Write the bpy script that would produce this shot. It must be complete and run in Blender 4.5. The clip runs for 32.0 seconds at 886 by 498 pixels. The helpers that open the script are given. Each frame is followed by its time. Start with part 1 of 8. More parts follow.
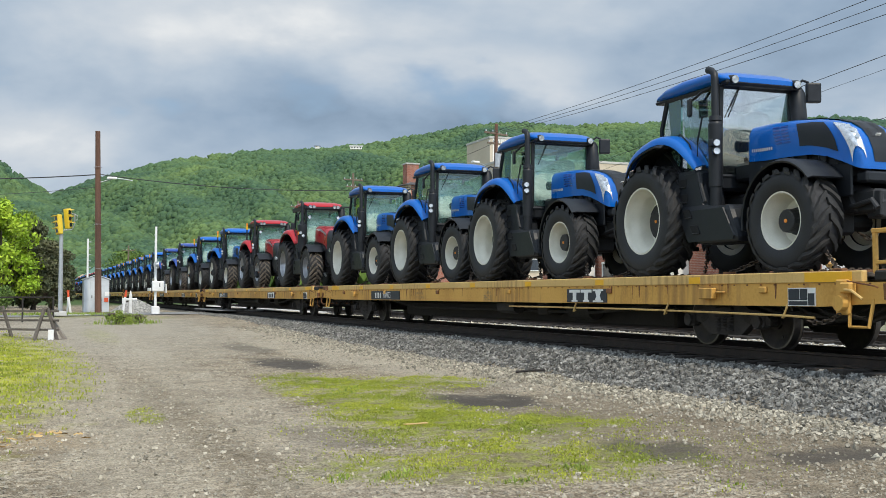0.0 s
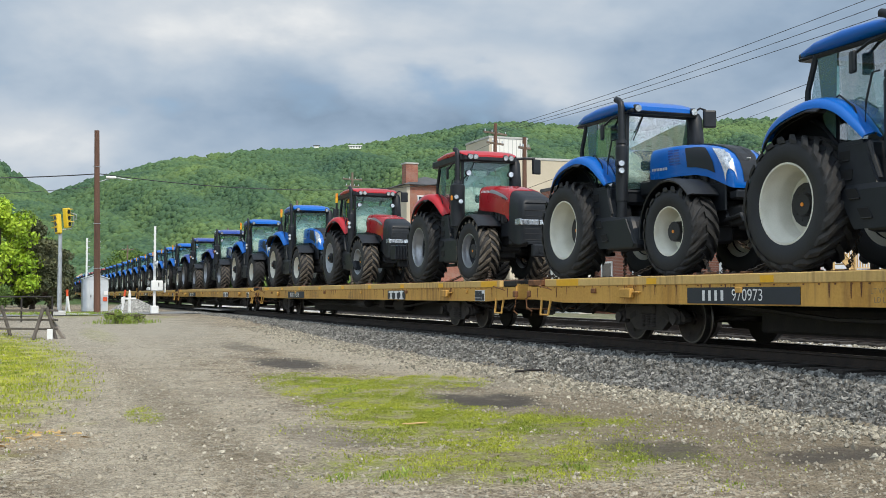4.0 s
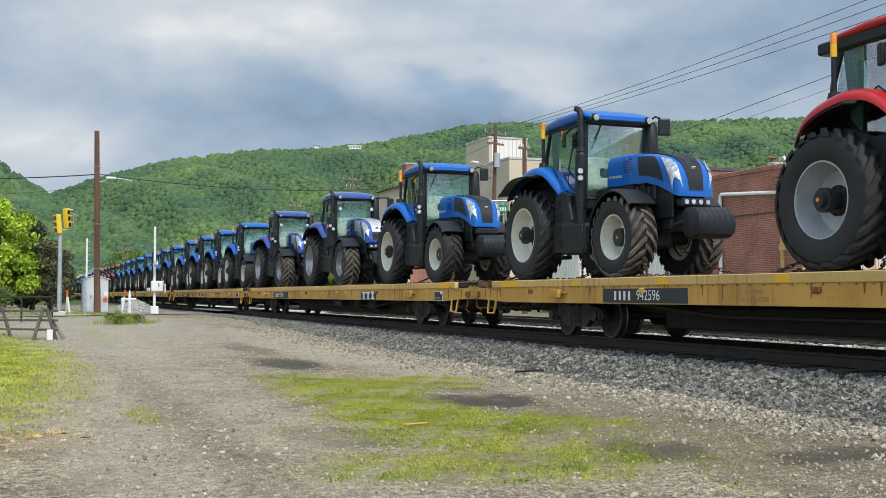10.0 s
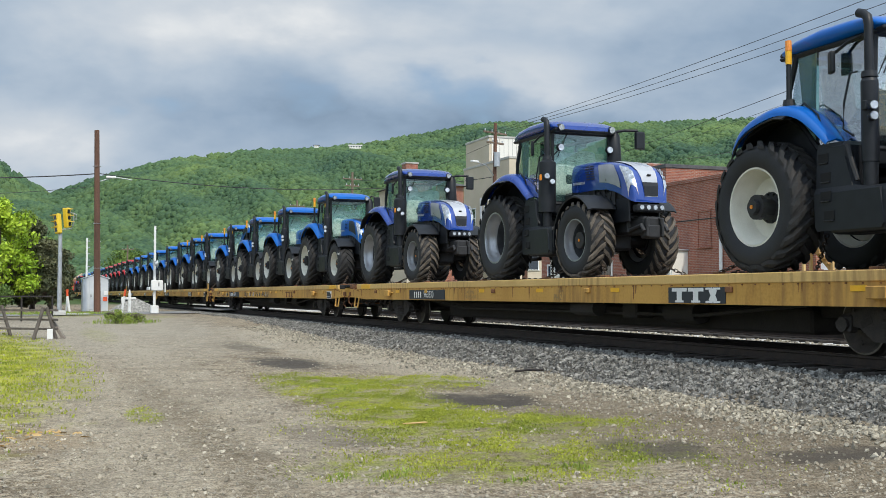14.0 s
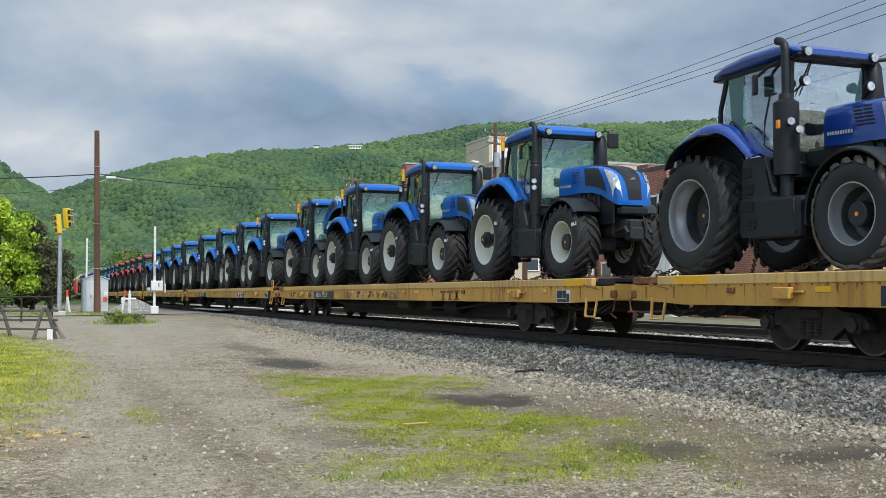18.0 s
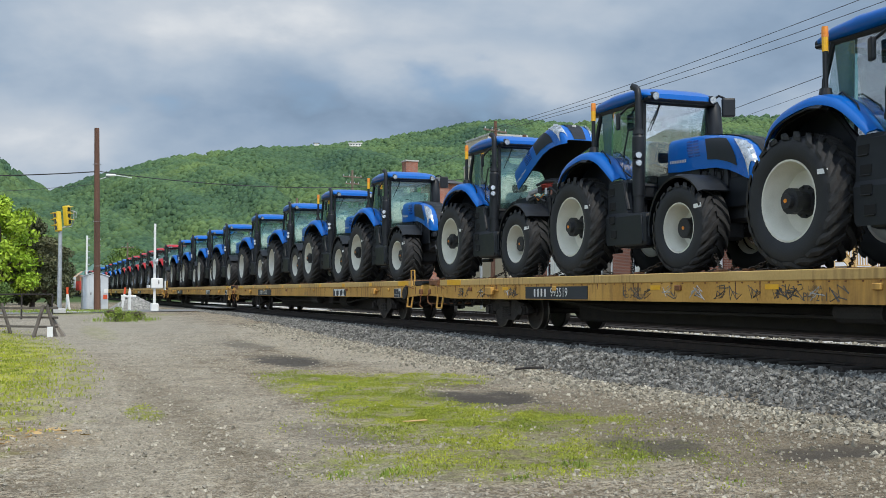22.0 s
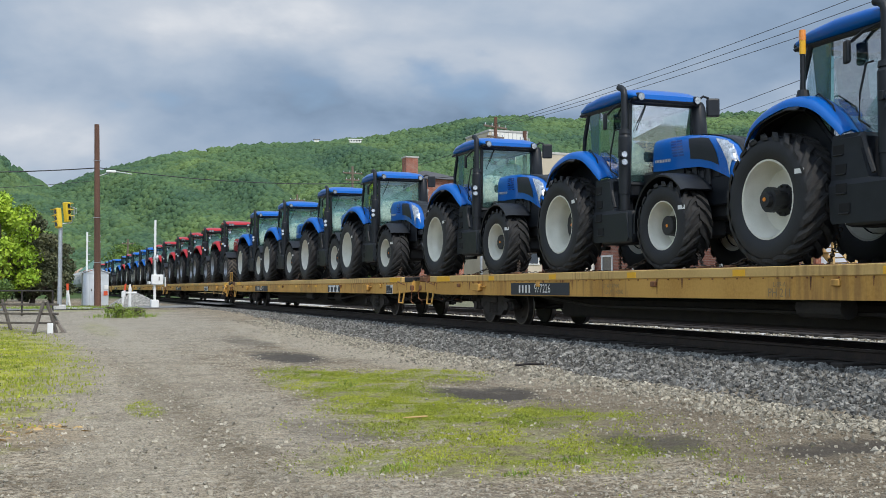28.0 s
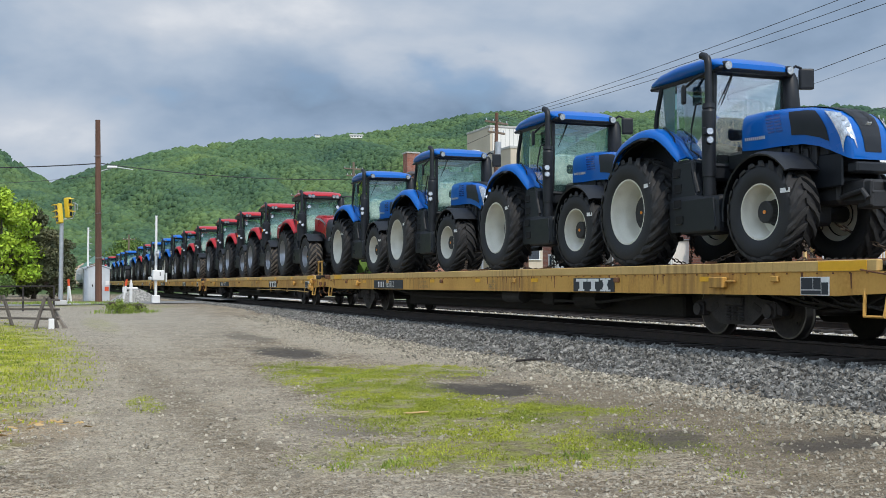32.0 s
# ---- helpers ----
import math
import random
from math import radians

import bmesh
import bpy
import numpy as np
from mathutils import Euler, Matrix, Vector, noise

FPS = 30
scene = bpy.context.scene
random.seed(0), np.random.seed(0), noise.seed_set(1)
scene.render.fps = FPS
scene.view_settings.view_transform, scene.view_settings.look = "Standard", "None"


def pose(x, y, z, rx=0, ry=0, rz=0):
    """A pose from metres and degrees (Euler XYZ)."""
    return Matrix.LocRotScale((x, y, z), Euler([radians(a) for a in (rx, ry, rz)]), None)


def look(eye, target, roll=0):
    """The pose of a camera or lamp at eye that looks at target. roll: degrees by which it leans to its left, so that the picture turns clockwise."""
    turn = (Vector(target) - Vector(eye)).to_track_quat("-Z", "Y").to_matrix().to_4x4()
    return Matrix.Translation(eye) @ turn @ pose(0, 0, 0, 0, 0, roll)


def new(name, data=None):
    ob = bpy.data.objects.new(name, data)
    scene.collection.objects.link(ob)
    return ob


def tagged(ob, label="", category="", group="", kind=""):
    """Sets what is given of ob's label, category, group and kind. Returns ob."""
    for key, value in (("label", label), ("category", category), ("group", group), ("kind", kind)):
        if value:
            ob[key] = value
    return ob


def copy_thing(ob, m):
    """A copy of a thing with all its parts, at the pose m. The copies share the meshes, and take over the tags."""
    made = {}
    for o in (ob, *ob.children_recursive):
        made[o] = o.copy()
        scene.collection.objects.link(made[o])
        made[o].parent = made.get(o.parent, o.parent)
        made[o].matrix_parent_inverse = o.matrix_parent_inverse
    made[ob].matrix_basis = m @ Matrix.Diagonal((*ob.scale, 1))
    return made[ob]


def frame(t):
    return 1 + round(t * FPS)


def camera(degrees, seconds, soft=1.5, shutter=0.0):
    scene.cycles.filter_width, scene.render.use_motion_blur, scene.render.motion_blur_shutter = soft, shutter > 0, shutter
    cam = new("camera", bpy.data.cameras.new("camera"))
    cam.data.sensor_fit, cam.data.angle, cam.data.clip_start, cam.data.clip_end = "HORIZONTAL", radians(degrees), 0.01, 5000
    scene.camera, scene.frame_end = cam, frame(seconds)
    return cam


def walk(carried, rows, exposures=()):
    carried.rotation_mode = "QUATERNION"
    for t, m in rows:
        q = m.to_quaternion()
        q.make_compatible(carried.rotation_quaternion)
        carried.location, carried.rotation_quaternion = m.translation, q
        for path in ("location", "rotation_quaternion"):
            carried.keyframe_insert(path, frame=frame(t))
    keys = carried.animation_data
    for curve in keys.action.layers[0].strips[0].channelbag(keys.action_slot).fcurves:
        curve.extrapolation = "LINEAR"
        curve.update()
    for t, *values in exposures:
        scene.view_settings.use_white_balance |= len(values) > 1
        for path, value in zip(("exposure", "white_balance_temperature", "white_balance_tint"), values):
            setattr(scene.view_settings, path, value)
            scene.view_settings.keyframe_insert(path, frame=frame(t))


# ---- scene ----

# plan: metres, y runs along the track away from the camera, x towards the track
EYE = 1.45
SIDE = 9.877           # near side of the flat cars
MID = SIDE + 1.43      # centre line of the near track
RAIL = EYE - 0.824     # rail top
DECK = EYE + 0.309     # deck of the flat cars
CAR = 28.25            # car spacing over couplers
FIRST = 9.74           # front end of the first full car behind the gap

cam = camera(44.63, 32.0, soft=0.6)
walk(cam, [
    (0, pose(0, 0, EYE, 92.427, 0.009, -21.071)),
    (0.5, pose(0, 0, EYE, 92.404, -0.008, -21.072)),
    (1, pose(0, 0, EYE, 92.370, -0.014, -21.072)),
    (1.5, pose(0, 0, EYE, 92.366, -0.022, -21.072)),
    (2, pose(0, 0, EYE, 92.373, -0.030, -21.073)),
    (2.5, pose(0, 0, EYE, 92.388, -0.021, -21.084)),
    (3, pose(0, 0, EYE, 92.415, -0.012, -21.106)),
    (3.5, pose(0, 0, EYE, 92.413, -0.021, -21.118)),
    (5.5, pose(0, 0, EYE, 92.390, -0.035, -21.118)),
    (6, pose(0, 0, EYE, 92.391, -0.023, -21.118)),
    (6.5, pose(0, 0, EYE, 92.401, 0.009, -21.117)),
    (7, pose(0, 0, EYE, 92.406, 0.018, -21.117)),
    (7.5, pose(0, 0, EYE, 92.419, -0.000, -21.117)),
    (8, pose(0, 0, EYE, 92.427, -0.011, -21.118)),
    (8.5, pose(0, 0, EYE, 92.417, 0.001, -21.117)),
    (9, pose(0, 0, EYE, 92.408, 0.013, -21.117)),
    (9.5, pose(0, 0, EYE, 92.417, 0.001, -21.117)),
    (10, pose(0, 0, EYE, 92.427, -0.011, -21.118)),
    (10.5, pose(0, 0, EYE, 92.427, -0.011, -21.118)),
    (11, pose(0, 0, EYE, 92.427, -0.011, -21.118)),
    (11.5, pose(0, 0, EYE, 92.439, -0.012, -21.118)),
    (12, pose(0, 0, EYE, 92.450, -0.013, -21.118)),
    (12.5, pose(0, 0, EYE, 92.439, -0.012, -21.118)),
    (13, pose(0, 0, EYE, 92.425, -0.008, -21.117)),
    (13.5, pose(0, 0, EYE, 92.411, -0.005, -21.117)),
    (14, pose(0, 0, EYE, 92.390, -0.008, -21.117)),
    (14.5, pose(0, 0, EYE, 92.393, -0.012, -21.118)),
    (16.5, pose(0, 0, EYE, 92.415, -0.011, -21.118)),
    (17, pose(0, 0, EYE, 92.427, -0.011, -21.118)),
    (17.5, pose(0, 0, EYE, 92.427, -0.011, -21.118)),
    (18, pose(0, 0, EYE, 92.415, -0.011, -21.118)),
    (18.5, pose(0, 0, EYE, 92.381, -0.012, -21.118)),
    (19, pose(0, 0, EYE, 92.359, -0.013, -21.118)),
    (19.5, pose(0, 0, EYE, 92.370, -0.012, -21.118)),
    (20, pose(0, 0, EYE, 92.381, -0.012, -21.118)),
    (20.5, pose(0, 0, EYE, 92.360, 0.000, -21.117)),
    (21, pose(0, 0, EYE, 92.316, 0.012, -21.117)),
    (21.5, pose(0, 0, EYE, 92.291, 0.000, -21.117)),
    (22, pose(0, 0, EYE, 92.278, -0.012, -21.118)),
    (22.5, pose(0, 0, EYE, 92.256, -0.002, -21.117)),
    (23, pose(0, 0, EYE, 92.246, 0.009, -21.117)),
    (23.5, pose(0, 0, EYE, 92.233, -0.002, -21.117)),
    (24, pose(0, 0, EYE, 92.221, -0.013, -21.118)),
    (24.5, pose(0, 0, EYE, 92.224, -0.001, -21.117)),
    (25, pose(0, 0, EYE, 92.222, 0.018, -21.117)),
    (25.5, pose(0, 0, EYE, 92.215, 0.012, -21.117)),
    (27.5, pose(0, 0, EYE, 92.174, 0.006, -21.115)),
    (28, pose(0, 0, EYE, 92.078, 0.016, -21.106)),
    (28.5, pose(0, 0, EYE, 91.965, 0.010, -21.085)),
    (29, pose(0, 0, EYE, 91.881, 0.002, -21.059)),
    (29.5, pose(0, 0, EYE, 91.848, 0.004, -21.049)),
    (30, pose(0, 0, EYE, 91.843, 0.003, -21.049)),
    (30.5, pose(0, 0, EYE, 91.844, 0.001, -21.050)),
    (31, pose(0, 0, EYE, 91.845, 0.001, -21.051)),
    (31.5, pose(0, 0, EYE, 91.845, -0.000, -21.052)),
    (32, pose(0, 0, EYE, 91.847, -0.003, -21.055)),
], exposures=((0, 0.02, 6500, 10), (14, -0.02, 6450, 10), (20, -0.14, 6300, 10), (24, -0.15, 6250, 11), (32, -0.14, 6200, 12)))

# ------------------------------------------------------------------ light
SUN_TO = Vector((0.03, -0.66, 0.75)).normalized()
world = bpy.data.worlds.new("sky")
scene.world = world
world.use_nodes = True
wt = world.node_tree
wt.nodes.clear()


def wn(kind, operation="", data_type=""):
    n = wt.nodes.new(kind)
    if operation:
        n.operation = operation
    if data_type:
        n.data_type = data_type
    return n


# cloud masses: azimuth, elevation, half sizes, brightness
CLOUDS = ((22.6, 11.0, 6.5, 2.3, 0.13), (24.0, 15.0, 11.0, 3.4, 0.06), (13.5, 10.0, 11.5, 3.4, -0.085), (18.5, 8.8, 9.0, 1.7, -0.06), (26.5, 9.0, 7.0, 1.5, -0.12),
          (5.5, 11.5, 4.5, 3.6, 0.04), (36.0, 12.0, 10.0, 4.5, -0.07), (41.5, 9.8, 4.0, 2.0, 0.06), (1.5, 7.5, 5.0, 2.0, 0.03), (3.0, 15.5, 9.0, 2.5, -0.03))


def build_world():
    out = wn("ShaderNodeOutputWorld")
    bg = wn("ShaderNodeBackground")
    sky = wn("ShaderNodeTexSky")
    sky.sky_type, sky.sun_disc = "NISHITA", False
    sky.sun_elevation = math.asin(SUN_TO.z)
    sky.sun_rotation = math.atan2(SUN_TO.x, SUN_TO.y)
    sky_dim = wn("ShaderNodeVectorMath", operation="SCALE")
    sky_dim.inputs["Scale"].default_value = 0.085
    tc = wn("ShaderNodeTexCoord")
    sep = wn("ShaderNodeSeparateXYZ")
    wt.links.new(tc.outputs["Generated"], sep.inputs[0])
    # cloud layer: the direction is met with a flat ceiling
    zz = wn("ShaderNodeMath", operation="ADD")
    zz.inputs[1].default_value = 0.42
    wt.links.new(sep.outputs[2], zz.inputs[0])
    div = wn("ShaderNodeVectorMath", operation="DIVIDE")
    comb = wn("ShaderNodeCombineXYZ")
    for i in range(3):
        wt.links.new(zz.outputs[0], comb.inputs[i])
    wt.links.new(tc.outputs["Generated"], div.inputs[0])
    wt.links.new(comb.outputs[0], div.inputs[1])
    off = wn("ShaderNodeVectorMath", operation="ADD")
    off.inputs[1].default_value = (3.3, 1.2, 0.0)
    wt.links.new(div.outputs[0], off.inputs[0])
    big = wn("ShaderNodeTexNoise")
    big.inputs["Scale"].default_value = 1.7
    big.inputs["Detail"].default_value = 7
    big.inputs["Roughness"].default_value = 0.52
    big.inputs["Distortion"].default_value = 0.35
    wt.links.new(off.outputs[0], big.inputs["Vector"])
    soft = wn("ShaderNodeTexNoise")
    soft.inputs["Scale"].default_value = 4.6
    soft.inputs["Detail"].default_value = 5
    soft.inputs["Roughness"].default_value = 0.5
    wt.links.new(off.outputs[0], soft.inputs["Vector"])
    mix = wn("ShaderNodeMix", data_type="FLOAT")
    mix.inputs[0].default_value = 0.42
    wt.links.new(big.outputs[0], mix.inputs[2])
    wt.links.new(soft.outputs[0], mix.inputs[3])
    ramp = wn("ShaderNodeValToRGB")
    r = ramp.color_ramp
    r.elements[0].position, r.elements[0].color = 0.26, (0.15, 0.215, 0.30, 1)
    r.elements[1].position, r.elements[1].color = 0.76, (0.80, 0.79, 0.76, 1)
    for p, c in ((0.40, (0.25, 0.33, 0.43, 1)), (0.51, (0.36, 0.43, 0.51, 1)), (0.62, (0.50, 0.54, 0.58, 1))):
        e = r.elements.new(p)
        e.color = c
    # broad cloud masses by azimuth and elevation in degrees: a bright break, a dark squall base under it, paler banks beside them
    def wm(op, x, y=None, z=None):
        n = wn("ShaderNodeMath", operation=op)
        for i, v in enumerate((x, y, z)):
            if v is None:
                continue
            if isinstance(v, (int, float)):
                n.inputs[i].default_value = v
            else:
                wt.links.new(v, n.inputs[i])
        return n.outputs[0]
    rag = wm("MULTIPLY", wm("SUBTRACT", big.outputs[0], 0.5), 8.0)
    rag2 = wm("MULTIPLY", wm("SUBTRACT", soft.outputs[0], 0.5), 3.0)
    azi = wm("ADD", wm("MULTIPLY", wm("ARCTAN2", sep.outputs[0], sep.outputs[1]), 57.296), rag)
    ele = wm("ADD", wm("MULTIPLY", wm("ARCSINE", sep.outputs[2]), 57.296), rag2)
    level = wm("MULTIPLY_ADD", wm("SUBTRACT", mix.outputs[0], 0.5), 0.95, 0.510)
    for a0, e0, ra, re, amount in CLOUDS:
        da = wm("DIVIDE", wm("SUBTRACT", azi, a0), ra)
        de = wm("DIVIDE", wm("SUBTRACT", ele, e0), re)
        near = wn("ShaderNodeMapRange")
        near.interpolation_type = "SMOOTHSTEP"
        near.inputs[1].default_value, near.inputs[2].default_value = 1.6, 0.0
        near.inputs[3].default_value, near.inputs[4].default_value = 0.0, amount
        wt.links.new(wm("ADD", wm("MULTIPLY", da, da), wm("MULTIPLY", de, de)), near.inputs[0])
        level = wm("ADD", level, near.outputs[0])
    wt.links.new(level, ramp.inputs[0])
    # a few openings let the blue sky through
    hole = wn("ShaderNodeMapRange")
    hole.inputs[1].default_value, hole.inputs[2].default_value = 0.42, 0.28
    hole.inputs[3].default_value, hole.inputs[4].default_value = 0.0, 0.7
    wt.links.new(soft.outputs[0], hole.inputs[0])
    both = wn("ShaderNodeMix", data_type="RGBA")
    wt.links.new(sky.outputs[0], sky_dim.inputs[0])
    wt.links.new(hole.outputs[0], both.inputs[0])
    wt.links.new(ramp.outputs[0], both.inputs[6])
    wt.links.new(sky_dim.outputs[0], both.inputs[7])
    # thin cloud glows towards the sun
    dot = wn("ShaderNodeVectorMath", operation="DOT_PRODUCT")
    dot.inputs[1].default_value = SUN_TO
    wt.links.new(tc.outputs["Generated"], dot.inputs[0])
    glow = wn("ShaderNodeMapRange")
    glow.interpolation_type = "SMOOTHSTEP"
    glow.inputs[1].default_value, glow.inputs[2].default_value = -0.1, 1.0
    glow.inputs[3].default_value, glow.inputs[4].default_value = 1.26, 3.2
    wt.links.new(dot.outputs["Value"], glow.inputs[0])
    wt.links.new(glow.outputs[0], bg.inputs[1])
    wt.links.new(both.outputs[2], bg.inputs[0])
    wt.links.new(bg.outputs[0], out.inputs[0])


build_world()
sun_data = bpy.data.lights.new("sun", "SUN")
sun_data.energy, sun_data.angle, sun_data.color = 2.6, radians(1.2), (1.0, 0.91, 0.76)
sun = new("sun", sun_data)
sun.matrix_world = look(SUN_TO * 60, (0, 0, 0))

# ------------------------------------------------------------------ materials
MATS = {}


def mat(name, c1, c2=None, rough=0.6, metal=0.0, scale=3.0, fine=40.0, bump=0.15, coat=0.0, rand=0.0, island=0.0,
        world_pos=False, streak=0.0, c3=None, spec=0.5, relief=0.02, rust=0.0):
    """A painted or natural surface: two colours mixed by coarse and fine noise, with a fine relief."""
    m = bpy.data.materials.new(name)
    m.use_nodes = True
    t = m.node_tree
    t.nodes.clear()
    N, L = t.nodes.new, t.links.new
    out, bs = N("ShaderNodeOutputMaterial"), N("ShaderNodeBsdfPrincipled")
    L(bs.outputs[0], out.inputs[0])
    if world_pos:
        pos = N("ShaderNodeNewGeometry").outputs["Position"]
    else:
        pos = N("ShaderNodeTexCoord").outputs["Object"]
    if streak:
        sc = N("ShaderNodeVectorMath")
        sc.operation = "MULTIPLY"
        sc.inputs[1].default_value = (1, 1, streak)
        L(pos, sc.inputs[0])
        pos2 = sc.outputs[0]
    else:
        pos2 = pos
    n1 = N("ShaderNodeTexNoise")
    n1.inputs["Scale"].default_value, n1.inputs["Detail"].default_value = scale, 4
    L(pos2, n1.inputs["Vector"])
    n2 = N("ShaderNodeTexNoise")
    n2.inputs["Scale"].default_value, n2.inputs["Detail"].default_value = fine, 3
    L(pos, n2.inputs["Vector"])
    mx = N("ShaderNodeMath")
    mx.operation = "MULTIPLY_ADD"
    mx.inputs[1].default_value = 0.35
    L(n2.outputs[0], mx.inputs[0])
    md = N("ShaderNodeMath")
    md.operation = "MULTIPLY"
    md.inputs[1].default_value = 0.65
    L(n1.outputs[0], md.inputs[0])
    L(md.outputs[0], mx.inputs[2])
    rp = N("ShaderNodeValToRGB")
    rp.color_ramp.elements[0].position, rp.color_ramp.elements[1].position = 0.36, 0.64
    rp.color_ramp.elements[0].color = (*c1, 1)
    rp.color_ramp.elements[1].color = (*(c2 or c1), 1)
    if c3:
        e = rp.color_ramp.elements.new(0.5)
        e.color = (*c3, 1)
    L(mx.outputs[0], rp.inputs[0])
    col = rp.outputs[0]
    if rust:
        # brown runs that hang down from rivets and edges
        sv = N("ShaderNodeVectorMath")
        sv.operation = "MULTIPLY"
        sv.inputs[1].default_value = (1, 1, 0.10)
        L(pos, sv.inputs[0])
        n3, n4, up, amt, blend = N("ShaderNodeTexNoise"), N("ShaderNodeTexNoise"), N("ShaderNodeMapRange"), N("ShaderNodeMath"), N("ShaderNodeMix")
        n3.inputs["Scale"].default_value, n3.inputs["Detail"].default_value = 9.0, 5
        n4.inputs["Scale"].default_value, n4.inputs["Detail"].default_value = 0.55, 3
        L(sv.outputs[0], n3.inputs["Vector"])
        L(pos, n4.inputs["Vector"])
        amt.operation = "ADD"
        L(n3.outputs[0], amt.inputs[0])
        L(n4.outputs[0], amt.inputs[1])
        up.inputs[1].default_value, up.inputs[2].default_value, up.inputs[4].default_value = 1.06, 1.28, rust
        L(amt.outputs[0], up.inputs[0])
        blend.data_type = "RGBA"
        blend.inputs[7].default_value = (0.17, 0.075, 0.03, 1)
        L(up.outputs[0], blend.inputs[0])
        L(col, blend.inputs[6])
        col = blend.outputs[2]
    if rand or island:
        hs = N("ShaderNodeHueSaturation")
        mr = N("ShaderNodeMapRange")
        a = rand or island
        mr.inputs[3].default_value, mr.inputs[4].default_value = 1 - a, 1 + a
        if rand:
            L(N("ShaderNodeObjectInfo").outputs["Random"], mr.inputs[0])
        else:
            L(N("ShaderNodeNewGeometry").outputs["Random Per Island"], mr.inputs[0])
        L(mr.outputs[0], hs.inputs["Value"])
        L(col, hs.inputs["Color"])
        col = hs.outputs[0]
    L(col, bs.inputs["Base Color"])
    rr = N("ShaderNodeMapRange")
    rr.inputs[3].default_value, rr.inputs[4].default_value = max(rough - 0.12, 0.02), min(rough + 0.12, 1)
    L(n1.outputs[0], rr.inputs[0])
    L(rr.outputs[0], bs.inputs["Roughness"])
    bs.inputs["Metallic"].default_value = metal
    bs.inputs["Coat Weight"].default_value = coat
    bs.inputs["Coat Roughness"].default_value = 0.06
    bs.inputs["Specular IOR Level"].default_value = spec
    if bump:
        bp = N("ShaderNodeBump")
        bp.inputs["Strength"].default_value, bp.inputs["Distance"].default_value = bump, relief
        L(n2.outputs[0], bp.inputs["Height"])
        L(bp.outputs[0], bs.inputs["Normal"])
    MATS[name] = m
    return m


def glass_mat(name, tint, gloss_ior=1.5, film_share=0.24):
    m = bpy.data.materials.new(name)
    m.use_nodes = True
    t = m.node_tree
    t.nodes.clear()
    N, L = t.nodes.new, t.links.new
    out, mixer = N("ShaderNodeOutputMaterial"), N("ShaderNodeMixShader")
    tr, gl, fr = N("ShaderNodeBsdfTransparent"), N("ShaderNodeBsdfGlossy"), N("ShaderNodeFresnel")
    tr.inputs[0].default_value = (*tint, 1)
    gl.inputs["Roughness"].default_value = 0.03
    fr.inputs[0].default_value = gloss_ior
    # a thin teal film: the tint, with reflected sky put into its colour
    film, body = N("ShaderNodeBsdfDiffuse"), N("ShaderNodeMixShader")
    film.inputs[0].default_value = (0.24, 0.46, 0.44, 1)
    body.inputs[0].default_value = film_share
    L(tr.outputs[0], body.inputs[1])
    L(film.outputs[0], body.inputs[2])
    L(fr.outputs[0], mixer.inputs[0])
    L(body.outputs[0], mixer.inputs[1])
    L(gl.outputs[0], mixer.inputs[2])
    L(mixer.outputs[0], out.inputs[0])
    return m


M_BLUE = mat("tractor_blue", (0.0015, 0.100, 0.42), (0.002, 0.118, 0.47), rough=0.32, scale=1.2, fine=90, bump=0.01, coat=0.40, spec=0.2)
M_NAVY = mat("tractor_navy", (0.004, 0.042, 0.27), (0.006, 0.05, 0.31), rough=0.25, metal=0.2, scale=1.2, fine=90, bump=0.01, coat=0.9)
M_SILVER = mat("silver_paint", (0.44, 0.45, 0.475), (0.53, 0.54, 0.565), rough=0.3, metal=0.25, scale=1.5, fine=90, bump=0.01, coat=0.6)
M_RED = mat("tractor_red", (0.38, 0.012, 0.018), (0.44, 0.016, 0.022), rough=0.30, scale=1.2, fine=90, bump=0.01, coat=0.45, spec=0.2)
M_BLACK = mat("black_plastic", (0.0085, 0.0105, 0.014), (0.016, 0.0185, 0.023), rough=0.45, scale=5, fine=120, bump=0.06, spec=0.32)
M_FRAME = mat("dark_casting", (0.011, 0.012, 0.014), (0.024, 0.024, 0.026), rough=0.6, scale=6, fine=80, bump=0.2)
# near-black for linings, and for recesses whose shade is put into the colour
M_HOLE = mat("recess_shade_and_lining", (0.002, 0.002, 0.0025), (0.004, 0.004, 0.005), rough=0.8, scale=5, fine=60, bump=0.05)
M_TYRE = mat("tyre_rubber", (0.0095, 0.0105, 0.0135), (0.020, 0.021, 0.024), rough=0.68, scale=4, fine=60, bump=0.12)
M_DUSTY = mat("dusty_rubber", (0.040, 0.036, 0.032), (0.16, 0.133, 0.105), rough=0.85, scale=5, fine=50, bump=0.2)
M_TREAD = mat("tread_rubber", (0.012, 0.0125, 0.014), (0.031, 0.030, 0.029), rough=0.8, scale=5, fine=50, bump=0.2)
M_RIMW = mat("white_rim_paint", (0.60, 0.585, 0.50), (0.70, 0.685, 0.60), rough=0.4, scale=4, fine=60, bump=0.03)
M_RIMG = mat("grey_rim_paint", (0.30, 0.31, 0.33), (0.38, 0.39, 0.41), rough=0.32, metal=0.5, scale=4, fine=60, bump=0.03)
M_DISCG = mat("dark_wheel_disc", (0.045, 0.048, 0.055), (0.085, 0.09, 0.10), rough=0.4, metal=0.4, scale=4, fine=60, bump=0.03)
M_GLASS = glass_mat("tinted_glass", (0.50, 0.78, 0.74), 1.5, 0.30)
M_SCREEN = glass_mat("windscreen_glass", (0.76, 0.91, 0.87), 1.9, 0.18)
